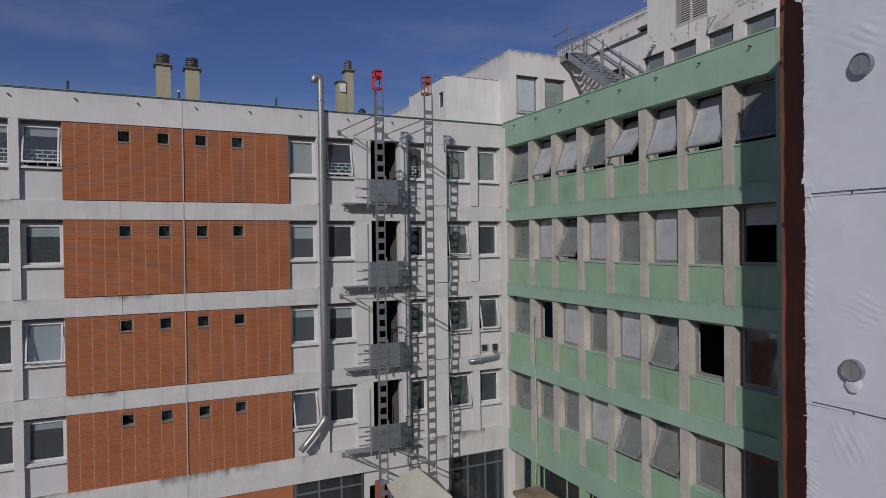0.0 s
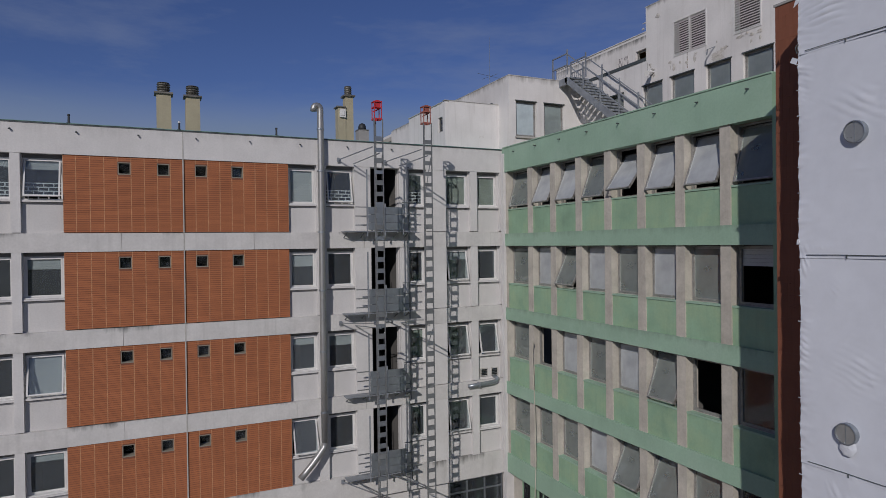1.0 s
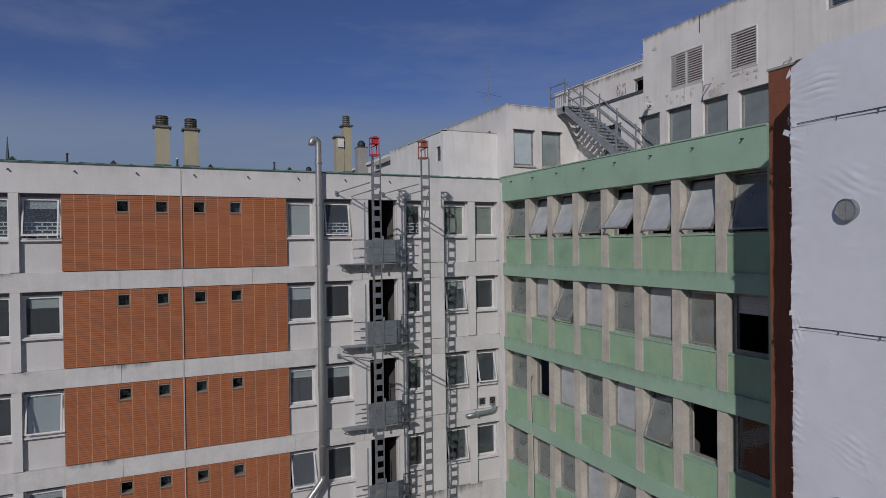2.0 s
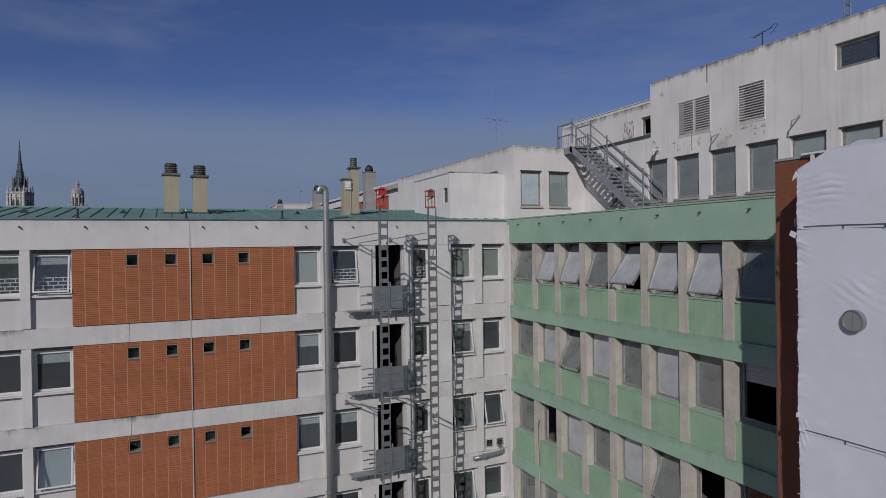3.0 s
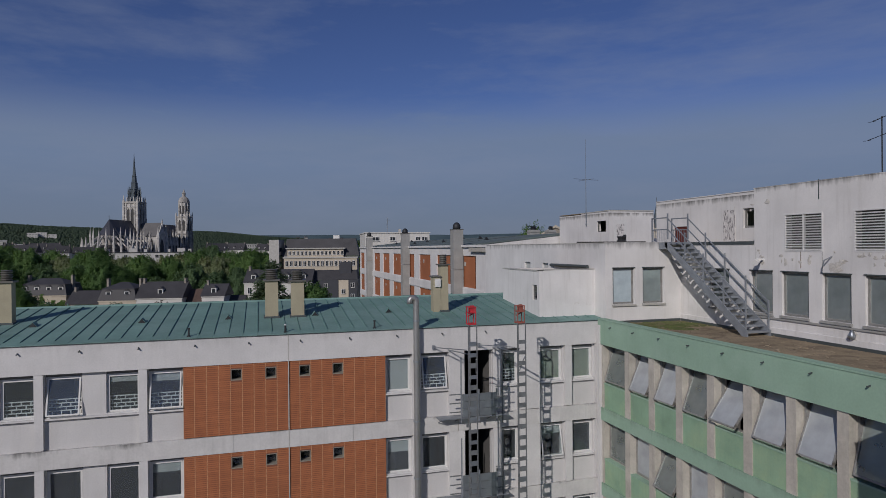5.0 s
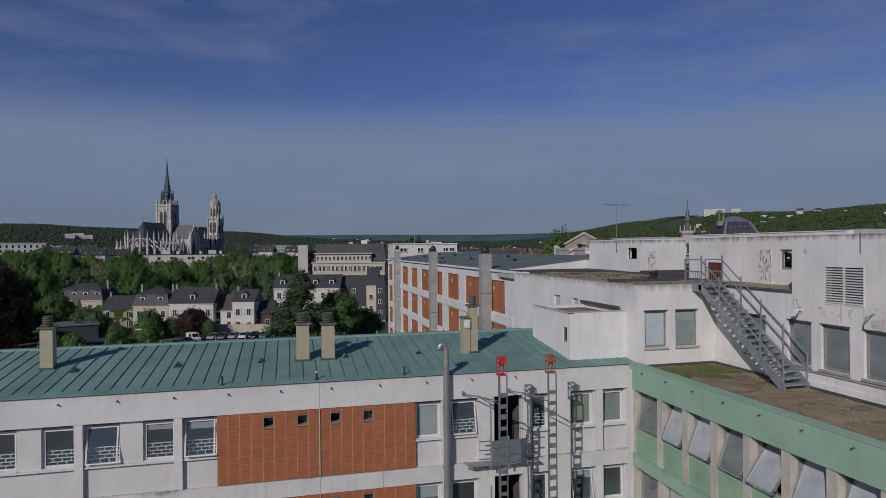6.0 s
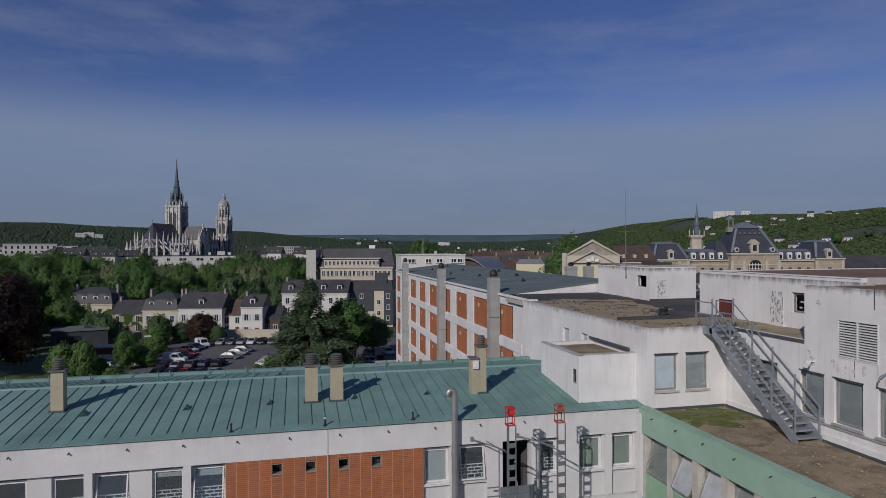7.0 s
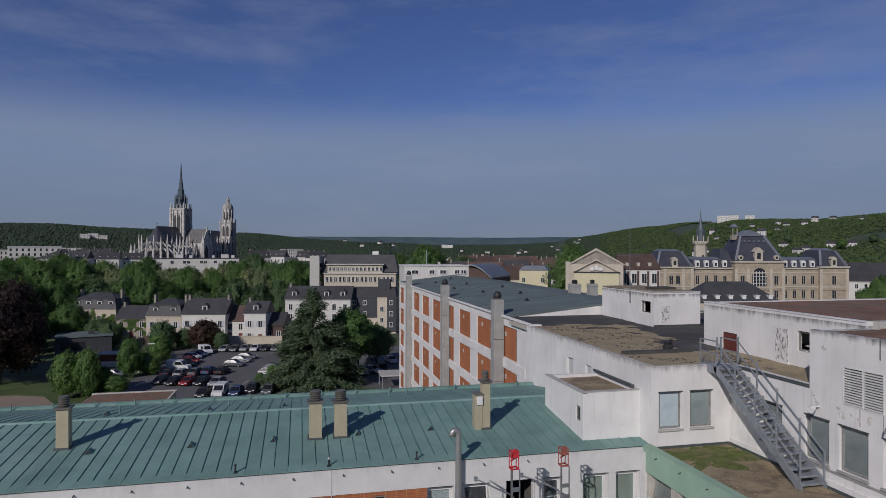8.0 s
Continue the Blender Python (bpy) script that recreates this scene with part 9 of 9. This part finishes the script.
def car(kind, paint):
    """A parked car, nose towards local -y."""
    van = kind == "v"
    L, W, H = (4.6, 1.8, 1.95) if van else (4.15, 1.74, 1.46)
    ob = thing("van" if van else "car", (0, 0, 0), "%s %s parked in the asphalt car park" % (paint, "van" if van else "hatchback car"), "van" if van else "car", "parked cars")
    y0, y1 = -L / 2, L / 2
    if van:
        side = [(y0, 0.3), (y0, 0.75), (y0 + 0.2, 0.95), (y0 + 0.95, 1.08), (y0 + 1.5, H - 0.12), (y0 + 1.8, H), (y1 - 0.12, H), (y1, H - 0.25), (y1, 0.3)]
        glassp = [(y0 + 1.08, 1.12), (y0 + 1.55, H - 0.2), (y0 + 2.7, H - 0.2), (y0 + 2.7, 1.12)]
    else:
        side = [(y0, 0.28), (y0, 0.6), (y0 + 0.12, 0.74), (y0 + 1.05, 0.9), (y1 - 0.4, 0.95), (y1 - 0.05, 0.9), (y1, 0.6), (y1, 0.28)]
        glassp = [(y0 + 1.0, 0.9), (y0 + 1.72, H - 0.06), (y1 - 1.0, H - 0.06), (y1 - 0.2, 0.95)]
    body = part("body", Geo().prism(side, -W / 2, W / 2, "x"), CAR_PAINT[paint], ob, local=True)
    bv = body.modifiers.new("round", "BEVEL")
    bv.width, bv.segments = 0.09, 2
    if van:
        part("side_glass", Geo().prism(glassp, -W / 2 - 0.01, W / 2 + 0.01, "x"), M_CARGLASS, ob, local=True)
        part("windscreen", Geo().add([(-0.75, y0 + 0.93, 1.1), (0.75, y0 + 0.93, 1.1), (0.68, y0 + 1.46, H - 0.14), (-0.68, y0 + 1.46, H - 0.14), (-0.75, y0 + 0.99, 1.1), (0.75, y0 + 0.99, 1.1), (0.68, y0 + 1.52, H - 0.14), (-0.68, y0 + 1.52, H - 0.14)],
                                     [(0, 1, 2, 3), (7, 6, 5, 4), (0, 4, 5, 1), (1, 5, 6, 2), (2, 6, 7, 3), (3, 7, 4, 0)]), M_CARGLASS, ob, local=True)
    else:
        n = len(glassp)
        lowv = [(-W / 2 + 0.05, p[0], p[1]) if p[1] < 1.2 else (-W / 2 + 0.24, p[0], p[1]) for p in glassp]
        vs = lowv + [(-x, y, z) for x, y, z in lowv]
        part("cabin_glass", Geo().add(vs, [(0, 1, 2, 3), (7, 6, 5, 4), (0, 4, 5, 1), (1, 5, 6, 2), (2, 6, 7, 3), (3, 7, 4, 0)]), M_CARGLASS, ob, local=True)
        rf = part("roof_panel", Geo().box(-W / 2 + 0.23, W / 2 - 0.23, y0 + 1.7, y1 - 0.98, H - 0.07, H), CAR_PAINT[paint], ob, local=True)
        b2 = rf.modifiers.new("round", "BEVEL")
        b2.width, b2.segments = 0.03, 2
        for s in (-1, 1):
            g_ = Geo()
            for a, b in ((glassp[0], glassp[1]), (glassp[3], glassp[2])):
                g_.bar((s * (W / 2 - 0.05), a[0], a[1]), (s * (W / 2 - 0.24), b[0], b[1]), 0.07)
            ym = (y0 + y1) / 2 + 0.25
            g_.bar((s * (W / 2 - 0.045), ym, 0.92), (s * (W / 2 - 0.235), ym, H - 0.06), 0.07)
            part("pillar", g_, CAR_PAINT[paint], ob, local=True)
    for s in (-1, 1):
        for y in (y0 + 0.8, y1 - 0.78):
            x = s * (W / 2 - 0.1)
            wh = part("wheel", Geo().rod((x - 0.11, y, 0.32), (x + 0.11, y, 0.32), 0.32, n=16), M_TYRE, ob, local=True)
            part("rim", Geo().rod((x + s * 0.1, y, 0.32), (x + s * 0.12, y, 0.32), 0.2, n=12), M_RIM, wh, local=True)
        part("headlight", Geo().box(s * (W / 2 - 0.3) - 0.17, s * (W / 2 - 0.3) + 0.17, y0 - 0.02, y0 + 0.06, 0.6, 0.74), M_LAMPW, ob, local=True)
        part("tail_light", Geo().box(s * (W / 2 - 0.18) - 0.12, s * (W / 2 - 0.18) + 0.12, y1 - 0.06, y1 + 0.02, 0.7, 0.88), M_TAIL, ob, local=True)
    part("plate", Geo().box(-0.26, 0.26, y0 - 0.03, y0 - 0.003, 0.42, 0.52), M_FRAME, ob, local=True)
    return ob


first = {}


def parked(spots):
    for x, y, a, kind, paint in spots:
        key = (kind, paint)
        m = pose(x, y, 0.036, 0, 0, a)
        if key in first:
            copy_thing(first[key], m)
        else:
            first[key] = car(kind, paint)
            first[key].matrix_basis = m


# along the garden wall
parked([(-17.9, 157.9, -13, "c", "silver"), (-15.5, 157.4, -13, "c", "grey"), (-13.2, 157.7, -13, "c", "silver"), (-10.8, 157.2, -13, "c", "white"), (-8.4, 156.7, -13, "c", "black"), (-6.0, 156.2, -13, "c", "grey")])
# west bays
parked([(-21.9, 155.4, 30, "v", "white"), (-22.8, 151.6, 60, "c", "blue"), (-23.7, 148.1, 60, "c", "white"), (-23.1, 143.0, 60, "c", "red"), (-23.5, 139.7, 60, "c", "black"), (-24.2, 135.5, 75, "v", "white")])
# middle bays
parked([(-11.9, 145.5, 75, "c", "grey"), (-12.8, 141.4, 75, "c", "silver"), (-13.8, 137.0, 75, "c", "grey"), (-24.8, 122.5, -20, "c", "black"), (-22.4, 121.0, -20, "c", "black"), (-19.9, 120.4, -20, "c", "red"), (-17.4, 119.8, -20, "c", "black"), (-14.8, 118.8, -20, "c", "silver"), (-24.7, 129.2, 160, "c", "black"), (-22.4, 128.7, 160, "c", "silver"), (-19.9, 129.2, 160, "c", "grey"), (-17.6, 129.9, 160, "c", "blue"), (-15.1, 129.3, 160, "c", "black")])
# south bays
parked([(-6.1, 126.2, 78, "c", "white"), (-5.6, 130.8, 78, "c", "grey"), (-13.3, 110.4, -8, "v", "white"), (-8.2, 111.9, -10, "c", "black"), (-5.5, 110.4, -10, "c", "grey"), (-10.7, 110.3, -10, "c", "blue"), (-15.9, 110.2, -10, "c", "black")])
# under the trees
parked([(-0.7, 119.7, 30, "c", "black"), (0.8, 110.8, 70, "c", "white"), (4.0, 120.7, 20, "c", "white"), (5.9, 121.4, 20, "c", "red"), (8.4, 123.1, 10, "c", "black"), (11.5, 123.0, 10, "c", "silver"), (13.6, 124.2, 40, "c", "white"), (15.8, 125.5, 10, "c", "black"), (18.9, 134.5, 10, "c", "white"), (14.8, 133.3, 10, "c", "grey"), (-35.0, 130.4, 78, "c", "silver")])
for i in range(4):
    solid("bollard", Geo().lathe(-31.5 + i * 2.0, 134.5 - i * 0.5, [(0.13, 0), (0.13, 1.0), (0.05, 1.1)], 8), M_FRAME, "white bollard by the car park", "bollard", group="bollards")
lp = thing("street_lamp", (-29.0, 131.5, 0), "slim street lamp with a flat white head", "street lamp", "street lamps")
part("pole", Geo().rod((-29.0, 131.5, 0), (-29.0, 131.5, 6.0), 0.08, 0.05), M_GALV, lp)
part("head", Geo().box(-29.1, -27.9, 131.3, 131.6, 5.95, 6.12), M_FRAME, lp)

# ---- bricks of the orange panels, stacked in straight columns ----
ROWS, bh_ = 35, 2.42 / 35
EDGES = [BRICK_X[0]] + [0.845 + 0.387 * k for k in range(-8, 9)] + [BRICK_X[1]]
COLS = len(EDGES) - 1
brick_mesh = Geo().box(0, 0.387 - 0.024, 0, 0.007, 0, bh_ - 0.015).mesh("brick")
brick_mesh.materials.append(M_BRICK)
rest = Geo()
count = 0
for k, h in enumerate(HEADS):
    for c in range(COLS):
        for r in range(ROWS):
            x0, z0 = EDGES[c] + 0.012, h - 2.42 + r * bh_ + 0.004
            x1, z1 = EDGES[c + 1] - 0.012, z0 + bh_ - 0.015
            if any(x0 < b + 0.02 and x1 > a - 0.02 and z0 < h - 0.17 and z1 > h - 0.59 for a, b in SQUARES):
                # cut the brick short beside a small window
                for a, b in SQUARES:
                    if x0 < b + 0.02 and x1 > a - 0.02:
                        if a - 0.02 - x0 > 0.04:
                            rest.box(x0, a - 0.022, YA - 0.023, YA - 0.017, z0, z1)
                        if x1 - (b + 0.02) > 0.04:
                            rest.box(b + 0.022, x1, YA - 0.023, YA - 0.017, z0, z1)
                continue
            out = rng.uniform(-0.0025, 0.0025)
            if k == 0 and 4 <= c < 14 and count < 300:
                ob = new("brick", brick_mesh)
                ob.parent = wall
                ob.matrix_parent_inverse = wall.matrix_basis.inverted()
                ob.matrix_basis = Matrix.Translation((x0, YA - 0.024 + out, z0))
                count += 1
            else:
                rest.box(x0, x1, YA - 0.024 + out, YA - 0.017, z0, z1)
joints = Geo()
for h in HEADS:
    for c in range(COLS + 1):
        x = EDGES[c]
        cut = [(a, b) for a, b in SQUARES if a - 0.025 < x < b + 0.025]
        spans = [(h - 2.42, h)] if not cut else [(h - 2.42, h - 0.58), (h - 0.165, h)]
        for z0, z1 in spans:
            joints.box(max(BRICK_X[0], x - 0.0115), min(BRICK_X[1], x + 0.0115), YA - 0.0222, YA - 0.0175, z0 + 0.001, z1 - 0.001)
part("upright_joint", joints, M_JOINT, wall, "pale upright mortar joints", kind="stuff")
part("brickwork", rest, M_BRICK_J, wall, "stacked orange bricks with pale upright joints", kind="stuff")
# clay tiles of the brown wall, upright, beside the sheeting
tiles = Geo()
tile_mesh = Geo().box(0, 0.024, 0, 0.0685, 0, 0.2135).mesh("tile")
tile_mesh.materials.append(M_BROWN)
count = 0
for r in range(79):
    z = ZT - 0.2155 * (r + 1)
    for c in range(40):
        y = YT - 0.0705 * (c + 1)
        if count < 300 and c < 22:
            ob = new("tile", tile_mesh)
            ob.parent = bw
            ob.matrix_parent_inverse = bw.matrix_basis.inverted()
            ob.matrix_basis = Matrix.Translation((XT + rng.uniform(-0.0015, 0.0015), y, z))
            count += 1
        else:
            tiles.box(XT, XT + 0.023, y, y + 0.0685, max(0.0, z), z + 0.2135)
part("tilework", tiles, M_BROWN, bw, kind="stuff")
